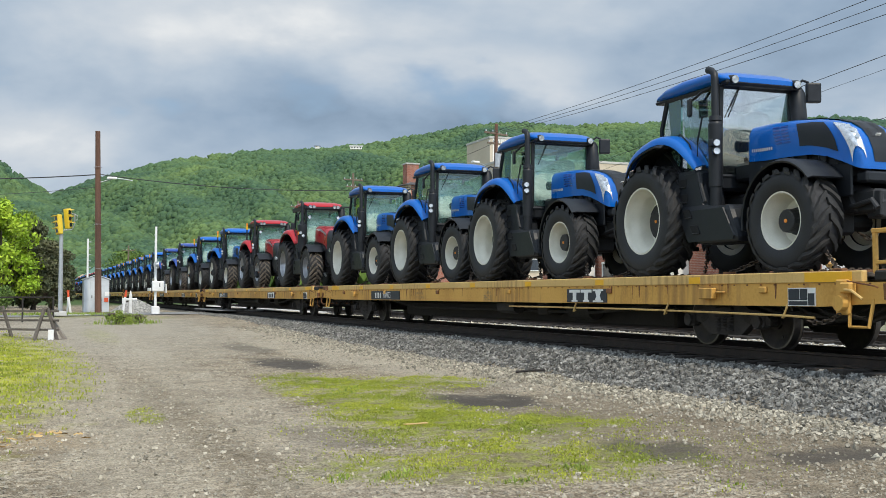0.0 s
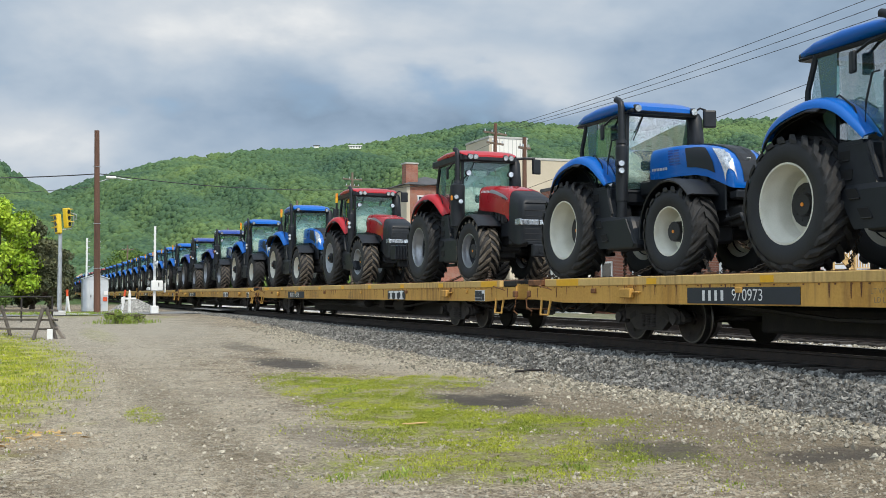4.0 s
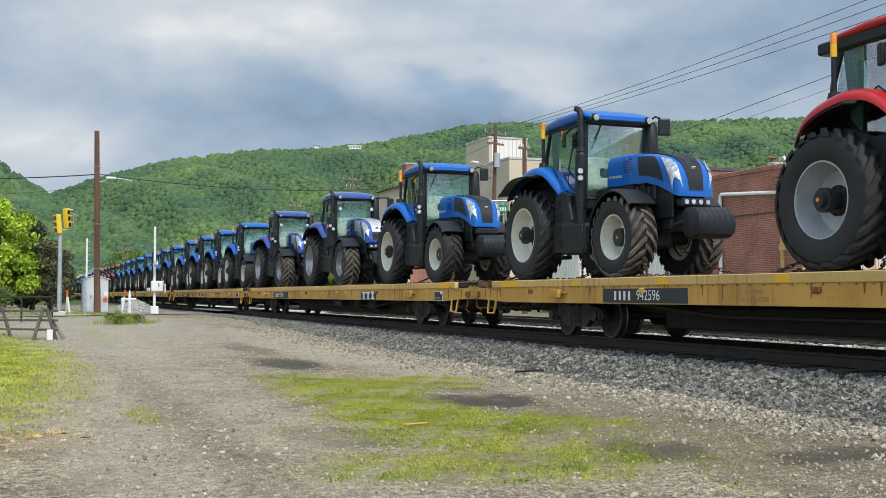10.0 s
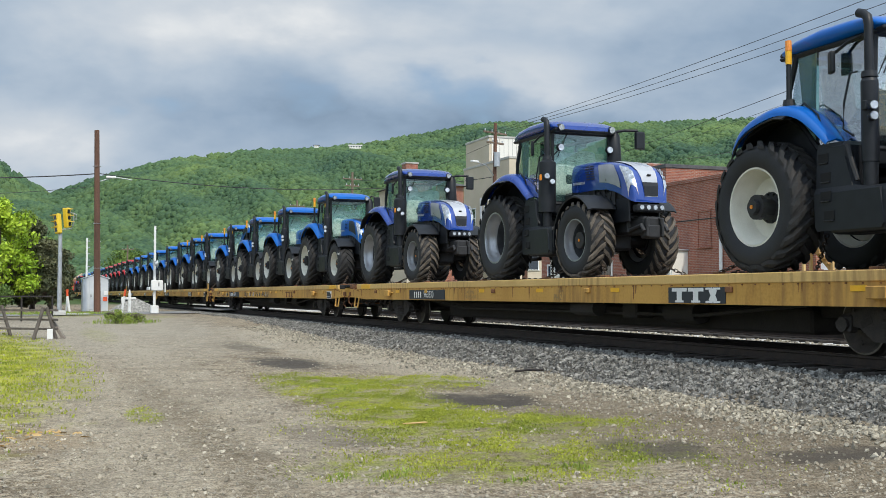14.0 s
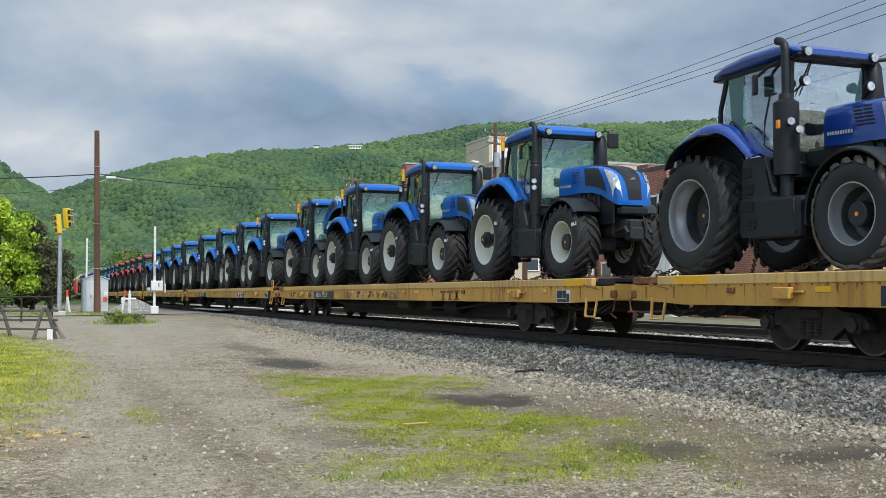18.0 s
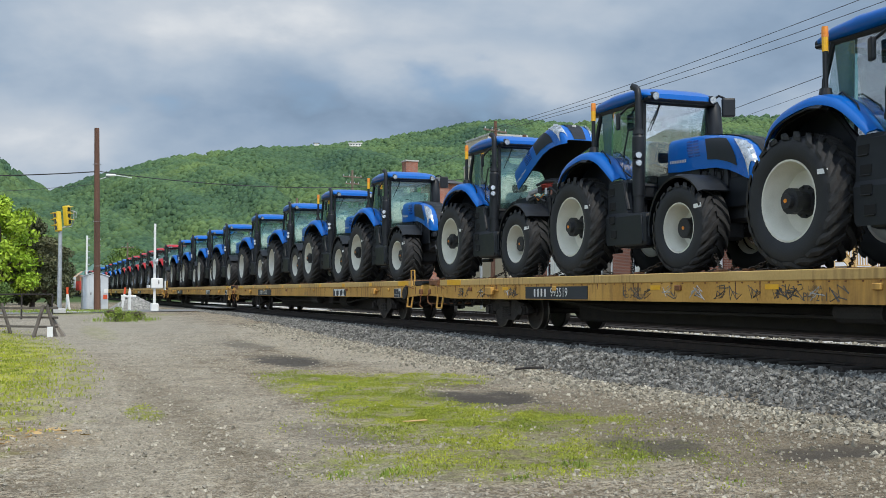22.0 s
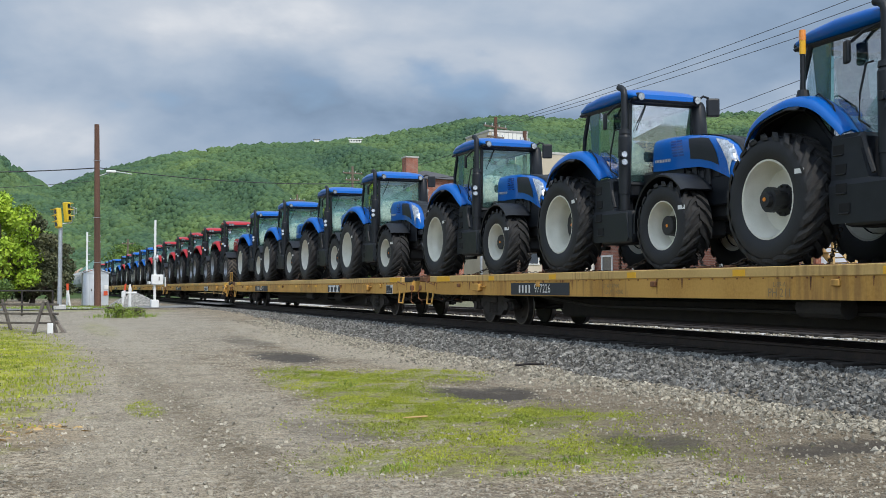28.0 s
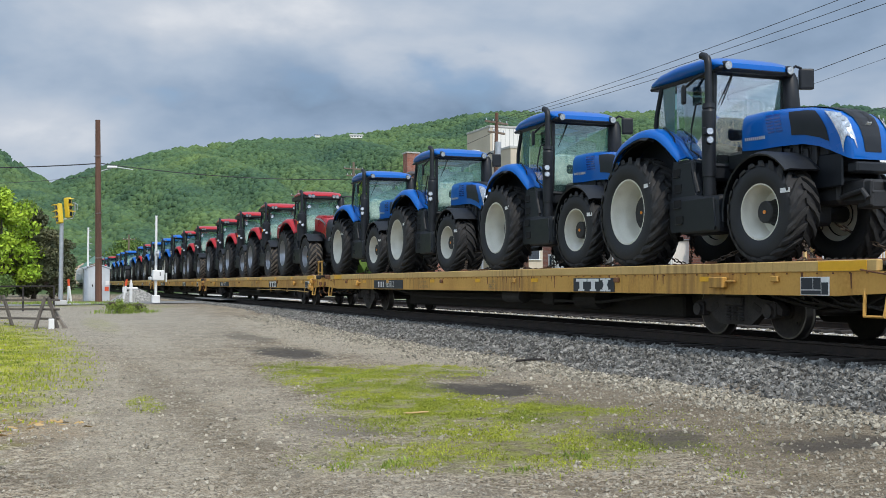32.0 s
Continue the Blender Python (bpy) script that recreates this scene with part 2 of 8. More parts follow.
M_WRAP = mat("milky_plastic_wrap", (0.52, 0.58, 0.56), (0.78, 0.82, 0.80), rough=0.25, scale=7, fine=14, bump=0.3)
M_LAMP = mat("lamp_reflector", (0.34, 0.37, 0.40), (0.80, 0.82, 0.84), rough=0.12, metal=0.7, scale=14, fine=60, bump=0.35, coat=1.0)
M_AMBER = mat("amber_plastic", (0.75, 0.22, 0.01), (0.85, 0.30, 0.02), rough=0.3, scale=8, fine=60, bump=0.03, coat=0.5)
M_YTAPE = mat("yellow_reflector", (0.78, 0.40, 0.015), (0.86, 0.47, 0.02), rough=0.4, scale=8, fine=60, bump=0.03)
M_WHITE = mat("white_paint", (0.70, 0.70, 0.68), (0.80, 0.80, 0.78), rough=0.5, scale=3, fine=40, bump=0.06)
M_CHROME = mat("bare_steel", (0.45, 0.45, 0.45), (0.58, 0.58, 0.58), rough=0.3, metal=1.0, scale=6, fine=60, bump=0.05)
M_RUSTCHAIN = mat("chain_steel", (0.045, 0.038, 0.033), (0.12, 0.085, 0.06), rough=0.7, metal=0.3, scale=14, fine=80, bump=0.2)
M_SILL = mat("flatcar_yellow", (0.47, 0.240, 0.042), (0.62, 0.350, 0.080), c3=(0.57, 0.315, 0.068), rust=0.5, rough=0.62, scale=1.3, fine=22, bump=0.08, streak=0.22, rand=0.08)
M_EDGE = mat("flatcar_edge", (0.55, 0.35, 0.115), (0.66, 0.44, 0.16), rust=0.45, rough=0.62, scale=1.1, fine=26, bump=0.08, rand=0.07)
M_RUST = mat("rust", (0.10, 0.040, 0.018), (0.26, 0.115, 0.045), rough=0.85, scale=7, fine=50, bump=0.25)
M_UNDER = mat("underframe_black", (0.010, 0.009, 0.008), (0.030, 0.026, 0.022), rough=0.85, scale=4, fine=40, bump=0.25)
M_TRUCK = mat("truck_casting", (0.013, 0.0115, 0.011), (0.044, 0.037, 0.032), rough=0.8, scale=6, fine=50, bump=0.3)
M_WHEEL = mat("wheel_steel", (0.018, 0.015, 0.014), (0.05, 0.04, 0.034), rough=0.6, metal=0.4, scale=8, fine=50, bump=0.15)
M_TREADBRIGHT = mat("polished_tread", (0.10, 0.09, 0.085), (0.16, 0.15, 0.14), rough=0.4, metal=0.8, scale=6, fine=50, bump=0.03)
M_DECKW = mat("deck_boards", (0.07, 0.055, 0.045), (0.15, 0.12, 0.09), rough=0.9, scale=3, fine=30, bump=0.3)
M_PLATE = mat("stencil_black", (0.018, 0.022, 0.03), (0.03, 0.036, 0.045), rough=0.6, scale=4, fine=40, bump=0.04)
M_DGREY = mat("faded_stencil", (0.20, 0.15, 0.08), (0.27, 0.20, 0.10), rough=0.7, scale=9, fine=60, bump=0.02)
M_PAINTB = mat("spray_black", (0.03, 0.03, 0.035), (0.12, 0.10, 0.08), rough=0.6, scale=6, fine=60, bump=0.02)
M_PAINTS = mat("spray_silver", (0.40, 0.40, 0.40), (0.55, 0.55, 0.55), rough=0.5, scale=6, fine=60, bump=0.02)
M_RAILTOP = mat("rail_steel", (0.10, 0.085, 0.075), (0.20, 0.17, 0.15), rough=0.35, metal=0.8, scale=4, fine=40, bump=0.05, world_pos=True)
# rust and tie wood, darkened: deep shade under the train is in these colours
M_RAIL = mat("rail_rust", (0.017, 0.013, 0.011), (0.044, 0.031, 0.024), rough=0.85, scale=4, fine=40, bump=0.2, world_pos=True)
M_TIE = mat("tie_wood", (0.012, 0.010, 0.009), (0.036, 0.030, 0.025), rough=0.92, scale=5, fine=45, bump=0.4, rand=0.25)
M_STONE = mat("ballast_stone", (0.050, 0.049, 0.045), (0.30, 0.29, 0.262), rough=0.85, scale=9, fine=70, bump=0.3, island=0.6, world_pos=True)
M_PALE = mat("pale_gravel", (0.16, 0.144, 0.108), (0.45, 0.41, 0.325), rough=0.9, scale=9, fine=70, bump=0.3, island=0.5, world_pos=True)
M_LANE = mat("lane_gravel", (0.20, 0.178, 0.135), (0.47, 0.42, 0.33), rough=0.9, scale=9, fine=70, bump=0.2, island=0.32, world_pos=True)
M_GRASS = mat("grass_blades", (0.15, 0.20, 0.014), (0.40, 0.42, 0.04), rough=0.75, scale=0.8, fine=9, bump=0.0, island=0.28, world_pos=True)
M_WEED = mat("weed_leaves", (0.12, 0.19, 0.025), (0.28, 0.36, 0.05), rough=0.7, scale=3, fine=9, bump=0.0, island=0.3, world_pos=True)
M_STRAW = mat("dry_straw", (0.42, 0.26, 0.10), (0.56, 0.40, 0.18), rough=0.85, scale=3, fine=30, bump=0.0, island=0.25, world_pos=True)
M_LEAFB = mat("bright_leaves", (0.20, 0.34, 0.015), (0.36, 0.48, 0.03), rough=0.65, scale=0.6, fine=5, bump=0.0, island=0.35, world_pos=True)
M_LEAFD = mat("dark_leaves", (0.055, 0.075, 0.03), (0.12, 0.12, 0.055), rough=0.7, scale=0.5, fine=5, bump=0.0, island=0.35, world_pos=True)
M_LEAFM = mat("mid_leaves", (0.075, 0.14, 0.025), (0.17, 0.25, 0.045), rough=0.7, scale=0.4, fine=5, bump=0.0, island=0.35, world_pos=True)
M_BARK = mat("bark", (0.06, 0.045, 0.035), (0.13, 0.10, 0.08), rough=0.9, scale=4, fine=30, bump=0.4)
# distance haze and valley shade are put into the canopy colours
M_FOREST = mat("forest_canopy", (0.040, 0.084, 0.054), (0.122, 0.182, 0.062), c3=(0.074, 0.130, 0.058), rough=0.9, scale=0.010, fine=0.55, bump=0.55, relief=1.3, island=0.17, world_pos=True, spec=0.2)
# ground in canopy green, with the same haze painted in
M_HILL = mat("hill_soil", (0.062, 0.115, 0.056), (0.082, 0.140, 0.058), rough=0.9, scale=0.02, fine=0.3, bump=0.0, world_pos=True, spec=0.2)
M_POLE = mat("creosote_pole", (0.075, 0.038, 0.025), (0.17, 0.085, 0.055), rough=0.85, scale=3, fine=30, bump=0.3, streak=0.1)
M_POLEG = mat("weathered_pole", (0.12, 0.09, 0.065), (0.21, 0.16, 0.12), rough=0.85, scale=3, fine=30, bump=0.3, streak=0.1)
M_GALV = mat("galvanised_steel", (0.36, 0.38, 0.40), (0.47, 0.49, 0.51), rough=0.45, metal=0.5, scale=4, fine=40, bump=0.05)
M_HUT = mat("hut_aluminium", (0.50, 0.53, 0.55), (0.60, 0.63, 0.65), rough=0.5, metal=0.2, scale=2, fine=40, bump=0.05)
M_SIGY = mat("signal_yellow", (0.62, 0.42, 0.02), (0.72, 0.50, 0.03), rough=0.45, scale=5, fine=40, bump=0.03)
M_ORANGE = mat("orange_plastic", (0.62, 0.075, 0.02), (0.70, 0.10, 0.03), rough=0.5, scale=5, fine=40, bump=0.03)
M_TIMBER = mat("grey_timber", (0.17, 0.145, 0.12), (0.31, 0.27, 0.23), rough=0.88, scale=4, fine=40, bump=0.3)
M_TIMBERD = mat("dark_timber", (0.065, 0.056, 0.048), (0.15, 0.128, 0.106), rough=0.88, scale=4, fine=40, bump=0.3)
M_ASPH = mat("asphalt", (0.17, 0.168, 0.16), (0.26, 0.255, 0.242), rough=0.9, scale=0.6, fine=30, bump=0.2, world_pos=True)
M_CONC = mat("concrete", (0.40, 0.39, 0.36), (0.52, 0.51, 0.48), rough=0.85, scale=2, fine=30, bump=0.12)
M_STUCCO = mat("beige_stucco", (0.50, 0.43, 0.32), (0.58, 0.50, 0.39), rough=0.85, scale=0.5, fine=12, bump=0.1, world_pos=True)
M_GREYW = mat("grey_siding", (0.50, 0.535, 0.60), (0.56, 0.60, 0.66), rough=0.8, scale=0.5, fine=12, bump=0.06, world_pos=True)
M_WHITEW = mat("white_stucco", (0.74, 0.72, 0.66), (0.82, 0.80, 0.74), rough=0.8, scale=0.5, fine=12, bump=0.06, world_pos=True)
M_ROOF = mat("dark_shingle", (0.055, 0.055, 0.06), (0.11, 0.11, 0.115), rough=0.9, scale=2, fine=20, bump=0.3, world_pos=True)
M_TANROOF = mat("tan_shingle", (0.34, 0.24, 0.17), (0.44, 0.32, 0.23), rough=0.9, scale=2, fine=20, bump=0.3, world_pos=True)
M_GREENROOF = mat("green_metal_roof", (0.075, 0.16, 0.12), (0.10, 0.20, 0.15), rough=0.6, scale=1, fine=20, bump=0.05, world_pos=True)
M_LUMBER = mat("new_lumber", (0.48, 0.30, 0.12), (0.62, 0.42, 0.19), rough=0.75, scale=4, fine=40, bump=0.2)
M_WINDOW = mat("dark_window", (0.015, 0.018, 0.022), (0.03, 0.035, 0.04), rough=0.12, scale=2, fine=20, bump=0.0, coat=0.5)
M_WIRE = mat("wire", (0.02, 0.02, 0.02), (0.035, 0.035, 0.035), rough=0.6, bump=0.0)
M_GSIGN = mat("sign_green", (0.01, 0.22, 0.11), (0.012, 0.25, 0.13), rough=0.4, bump=0.02)
M_BOXRED = mat("boxcar_red", (0.42, 0.045, 0.03), (0.52, 0.065, 0.04), rough=0.6, scale=1, fine=20, bump=0.08)
M_BOXRUST = mat("boxcar_brown", (0.30, 0.13, 0.07), (0.42, 0.20, 0.11), rough=0.7, scale=1, fine=20, bump=0.08)
M_HOPPER = mat("hopper_grey", (0.46, 0.47, 0.47), (0.58, 0.59, 0.59), rough=0.6, scale=1, fine=20, bump=0.08, streak=0.2)

# ------------------------------------------------------------------ mesh helpers


def mesh_of(name, verts, faces, material, smooth=False):
    me = bpy.data.meshes.new(name)
    me.from_pydata([tuple(v) for v in verts], [], [tuple(f) for f in faces])
    for m in (material if isinstance(material, (list, tuple)) else (material,)):
        me.materials.append(m)
    if smooth:
        me.polygons.foreach_set("use_smooth", [True] * len(me.polygons))
    me.update()
    return me


def link_mesh(name, me, parent=None, label="", m=None):
    ob = new(name, me)
    if parent is not None:
        ob.parent = parent
    if m is not None:
        ob.matrix_basis = m
    if label:
        ob["label"] = label
    return ob


def part(name, bm, material, parent, label="", smooth=False, m=None):
    """Links a bmesh as one mesh object under a thing or under a part."""
    me = bpy.data.meshes.new(name)
    bmesh.ops.recalc_face_normals(bm, faces=bm.faces)
    bm.to_mesh(me)
    bm.free()
    for k in (material if isinstance(material, (list, tuple)) else (material,)):
        me.materials.append(k)
    if smooth:
        for p in me.polygons:
            p.use_smooth = True
        if smooth != 2:
            me.set_sharp_from_angle(angle=radians(38))
    return link_mesh(name, me, parent, label, m)


def thing(name, label, category, group="", m=None, kind=""):
    ob = new(name)
    ob.empty_display_size = 0.2
    if m is not None:
        ob.matrix_basis = m
    return tagged(ob, label, category, group, kind)


def B():
    return bmesh.new()


def box(bm, c, s, rot=None, bevel=0.0, seg=1, taper=None):
    """A box of size s at c, with bevelled edges. taper: scale of the top in x and y."""
    vs = bmesh.ops.create_cube(bm, size=1)["verts"]
    for v in vs:
        x, y, z = v.co
        if taper and z > 0:
            x, y = x * taper[0], y * taper[1]
        v.co = Vector((x * s[0], y * s[1], z * s[2]))
    if bevel:
        es = list({e for v in vs for e in v.link_edges})
        r = bmesh.ops.bevel(bm, geom=es, offset=bevel, segments=seg, affect="EDGES", profile=0.6)
        vs = list({v for f in r["faces"] for v in f.verts} | {v for v in vs if v.is_valid})
    m = Matrix.Translation(c)
    if rot is not None:
        m = m @ Euler([radians(a) for a in rot]).to_matrix().to_4x4()
    bmesh.ops.transform(bm, matrix=m, verts=vs)
    return vs


def cyl(bm, p0, p1, r0, r1=None, n=12, caps=True):
    p0, p1 = Vector(p0), Vector(p1)
    d = p1 - p0
    q = d.to_track_quat("Z", "Y").to_matrix().to_4x4()
    m = Matrix.Translation((p0 + p1) / 2) @ q
    bmesh.ops.create_cone(bm, cap_ends=caps, segments=n, radius1=r0, radius2=r0 if r1 is None else r1, depth=d.length, matrix=m)


def tube(bm, pts, r, n=8, closed=False):
    """A round bar along a line of points."""
    pts = [Vector(p) for p in pts]
    rings = []
    for i, p in enumerate(pts):
        a = pts[i - 1] if i or closed else p
        b = pts[(i + 1) % len(pts)] if i < len(pts) - 1 or closed else p
        d = (b - a).normalized()
        side = d.cross(Vector((0, 0, 1)))
        if side.length < 1e-3:
            side = Vector((1, 0, 0))
        side.normalize()
        up = side.cross(d)
        rr = r[i] if isinstance(r, (list, tuple)) else r
        rings.append([bm.verts.new(p + (side * math.cos(k * math.tau / n) + up * math.sin(k * math.tau / n)) * rr) for k in range(n)])
    last = len(rings) if closed else len(rings) - 1
    for i in range(last):
        a, b = rings[i], rings[(i + 1) % len(rings)]
        for k in range(n):
            bm.faces.new((a[k], a[(k + 1) % n], b[(k + 1) % n], b[k]))
    if not closed:
        bm.faces.new(rings[0][::-1])
        bm.faces.new(rings[-1])


def grid_faces(bm, rows, close_u=False):
    """Quads between rows of points; returns the vertices."""
    vv = [[bm.verts.new(p) for p in row] for row in rows]
    for a, b in zip(vv, vv[1:]):
        k = len(a)
        for i in range(k if close_u else k - 1):
            bm.faces.new((a[i], a[(i + 1) % k], b[(i + 1) % k], b[i]))
    return vv


def solid(bm, rows, thick):
    """A sheet of points with thickness, pushed along -normal."""
    vv = grid_faces(bm, rows)
    bm.normal_update()
    bmesh.ops.solidify(bm, geom=list(bm.faces), thickness=thick)


def lathe_rows(profile, n, x_axis=True):
    """Rings of a turned shape round the x axis; profile: (x, radius)."""
    rows = []
    for x, r in profile:
        rows.append([Vector((x, r * math.cos(k * math.tau / n), r * math.sin(k * math.tau / n))) for k in range(n)])
    return rows


def lathe(bm, profile, n=32, cap0=False, cap1=False):
    vv = grid_faces(bm, lathe_rows(profile, n), close_u=True)
    if cap0:
        bm.faces.new(vv[0])
    if cap1:
        bm.faces.new(vv[-1][::-1])


def smoothstep(a, b, v):
    t = np.clip((v - a) / (b - a), 0, 1)
    return t * t * (3 - 2 * t)


def text_mesh(body, size, material, name="lettering"):
    cu = bpy.data.curves.new(name, "FONT")
    cu.body, cu.size, cu.align_x, cu.align_y = body, size, "CENTER", "CENTER"
    ob = bpy.data.objects.new(name, cu)
    scene.collection.objects.link(ob)
    me = bpy.data.meshes.new_from_object(ob)
    bpy.data.objects.remove(ob)
    me.materials.clear()
    me.materials.append(material)
    return me

# ------------------------------------------------------------------ ground, track, hill
RNG = np.random.default_rng(7)


def lump(x, y, k):
    """Cheap smooth unevenness."""
    return (np.sin(x * 1.3 * k + 0.7) * np.cos(y * 1.1 * k + 1.9) + np.sin(x * 2.9 * k - y * 1.7 * k) * 0.5
            + np.sin(x * 0.6 * k + y * 3.7 * k + 2.0) * 0.4)


BED = RAIL - 0.235


def ground_z(x, y):
    x, y = np.asarray(x, float), np.asarray(y, float)
    base = 0.46 * smoothstep(24, 56, y)
    base = base + 0.018 * lump(x, y, 1.0) * smoothstep(70, 30, y) + 0.010 * lump(x + 5, y, 3.1) * smoothstep(40, 15, y)
    # wheel ruts of the lane and shallow hollows
    for cx, cy, rx, ry, d in HOLLOWS:
        base = base - d * np.exp(-(((x - cx) / rx) ** 2 + ((y - cy) / ry) ** 2) * 1.6)
    toe = 8.75 + 0.16 * np.sin(y * 0.9) + 0.1 * np.sin(y * 2.3 + 1)
    mound = smoothstep(toe, 10.15, x)
    low = np.minimum(base, BED)
    z = low + (BED - low) * mound
    z = z + np.where(x > 10.3, 0.012 * lump(x * 2, y * 2, 1.2), 0)
    far = smoothstep(24, 40, np.abs(x - 11.3)) * np.where(x > 11, 1, 0)
    return z + 0.25 * far


HOLLOWS = ((5.85, 13.8, 0.75, 0.9, 0.05), (5.45, 8.7, 0.55, 0.55, 0.04), (7.2, 7.9, 0.8, 0.4, 0.04), (5.0, 22.0, 0.9, 2.6, 0.06))


def axis_points(fine0, fine1, step, grow, lo, hi):
    v = list(np.arange(fine0, fine1, step))
    s, p = step, fine1
    while p < hi:
        v.append(p)
        s *= grow
        p += s
    v.append(hi)
    s, p = step, fine0 - step
    while p > lo:
        v.insert(0, p)
        s *= grow
        p -= s
    v.insert(0, lo)
    return np.array(v)


def ground_material():
    m = bpy.data.materials.new("gravel_lane")
    m.use_nodes = True
    t = m.node_tree
    t.nodes.clear()
    N, L = t.nodes.new, t.links.new
    out, bs = N("ShaderNodeOutputMaterial"), N("ShaderNodeBsdfPrincipled")
    L(bs.outputs[0], out.inputs[0])
    pos = N("ShaderNodeNewGeometry").outputs["Position"]
    sep = N("ShaderNodeSeparateXYZ")
    L(pos, sep.inputs[0])

    def noise_n(scale, detail, rough=0.5):
        n = N("ShaderNodeTexNoise")
        n.inputs["Scale"].default_value, n.inputs["Detail"].default_value = scale, detail
        n.inputs["Roughness"].default_value = rough
        L(pos, n.inputs["Vector"])
        return n.outputs[0]

    def math_n(op, a, b, c=None):
        n = N("ShaderNodeMath")
        n.operation = op
        for i, v in enumerate((a, b, c)):
            if v is None:
                continue
            if isinstance(v, (int, float)):
                n.inputs[i].default_value = v
            else:
                L(v, n.inputs[i])
        return n.outputs[0]

    def ramp_n(fac, p0, p1):
        n = N("ShaderNodeMapRange")
        n.interpolation_type = "SMOOTHSTEP"
        n.inputs[1].default_value, n.inputs[2].default_value = p0, p1
        L(fac, n.inputs[0])
        return n.outputs[0]

    def mix_n(fac, a, b):
        n = N("ShaderNodeMix")
        n.data_type = "RGBA"
        if isinstance(fac, (int, float)):
            n.inputs[0].default_value = fac
        else:
            L(fac, n.inputs[0])
        for i, v in ((6, a), (7, b)):
            if isinstance(v, tuple):
                n.inputs[i].default_value = (*v, 1)
            else:
                L(v, n.inputs[i])
        return n.outputs[2]

    def spot(cx, cy, rx, ry):
        """1 inside a ragged patch, 0 outside."""
        dx = math_n("DIVIDE", math_n("SUBTRACT", sep.outputs[0], cx), rx)
        dy = math_n("DIVIDE", math_n("SUBTRACT", sep.outputs[1], cy), ry)
        d = math_n("ADD", math_n("MULTIPLY", dx, dx), math_n("MULTIPLY", dy, dy))
        return ramp_n(math_n("ADD", d, math_n("MULTIPLY", math_n("SUBTRACT", ragged, 0.5), 2.8)), 1.7, 0.25)

    big, mid, small, grit = noise_n(0.35, 4), noise_n(1.6, 5), noise_n(9, 5, 0.6), noise_n(55, 4, 0.65)
    ragged = noise_n(1.9, 5, 0.6)
    vor = N("ShaderNodeTexVoronoi")
    vor.inputs["Scale"].default_value = 34
    L(pos, vor.inputs["Vector"])
    vor2 = N("ShaderNodeTexVoronoi")
    vor2.inputs["Scale"].default_value = 85
    L(pos, vor2.inputs["Vector"])
    dirt = mix_n(ramp_n(mid, 0.36, 0.66), (0.150, 0.110, 0.064), (0.32, 0.250, 0.160))
    stone = mix_n(ramp_n(vor.outputs["Color"], 0.15, 0.85), (0.070, 0.058, 0.042), (0.58, 0.49, 0.35))
    stone = mix_n(math_n("MULTIPLY", ramp_n(vor2.outputs["Color"], 0.4, 0.8), 0.6), stone, (0.50, 0.43, 0.32))
    col = mix_n(math_n("MULTIPLY", ramp_n(small, 0.36, 0.58), 0.85), dirt, stone)
    col = mix_n(math_n("MULTIPLY", ramp_n(grit, 0.5, 0.64), 0.65), col, (0.48, 0.41, 0.31))
    col = mix_n(math_n("MULTIPLY", ramp_n(grit, 0.47, 0.36), 0.75), col, (0.050, 0.040, 0.029))
    col = mix_n(math_n("MULTIPLY", ramp_n(big, 0.5, 0.68), 0.35), col, (0.17, 0.128, 0.085))
    soil = noise_n(0.9, 6, 0.62)
    col = mix_n(math_n("MULTIPLY", ramp_n(soil, 0.50, 0.60), 0.6), col, mix_n(ramp_n(grit, 0.4, 0.6), (0.085, 0.064, 0.042), (0.19, 0.148, 0.10)))
    col = mix_n(math_n("MULTIPLY", ramp_n(soil, 0.44, 0.34), 0.45), col, mix_n(ramp_n(grit, 0.4, 0.6), (0.26, 0.225, 0.165), (0.47, 0.42, 0.33)))
    # clods and nests of pebbles
    clod = noise_n(11, 4, 0.68)
    col = mix_n(math_n("MULTIPLY", ramp_n(clod, 0.49, 0.40), 0.45), col, mix_n(ramp_n(grit, 0.4, 0.6), (0.055, 0.043, 0.029), (0.16, 0.128, 0.086)))
    col = mix_n(math_n("MULTIPLY", ramp_n(clod, 0.54, 0.63), 0.55), col, mix_n(ramp_n(vor2.outputs["Color"], 0.2, 0.8), (0.30, 0.26, 0.19), (0.62, 0.55, 0.43)))
    # worn pale wheel track, and bare brown earth beside the ballast
    for s, paint in (((2.5, 41.0, 4.5, 16.0, 0.55), ((0.26, 0.237, 0.19), (0.47, 0.43, 0.355))), ((0.9, 16.0, 0.75, 14.0, 0.4), ((0.30, 0.26, 0.19), (0.52, 0.46, 0.36))), ((2.55, 22.0, 0.75, 19.0, 0.3), ((0.30, 0.265, 0.20), (0.54, 0.48, 0.38))),
                     ((1.75, 13.0, 0.40, 8.0, 0.32), ((0.085, 0.068, 0.044), (0.20, 0.16, 0.105))), ((7.3, 27.0, 1.3, 12.0, 0.6), ((0.30, 0.265, 0.20), (0.54, 0.48, 0.38))), ((6.6, 9.6, 1.7, 4.2, 0.6), ((0.075, 0.058, 0.040), (0.23, 0.185, 0.125)))):
        col = mix_n(math_n("MULTIPLY", spot(*s[:4]), s[4]), col, mix_n(ramp_n(grit, 0.40, 0.60), *paint))
    # damp dark soil
    for s in DAMP:
        col = mix_n(math_n("MULTIPLY", spot(*s[:4]), s[4]), col, (0.062, 0.054, 0.046))
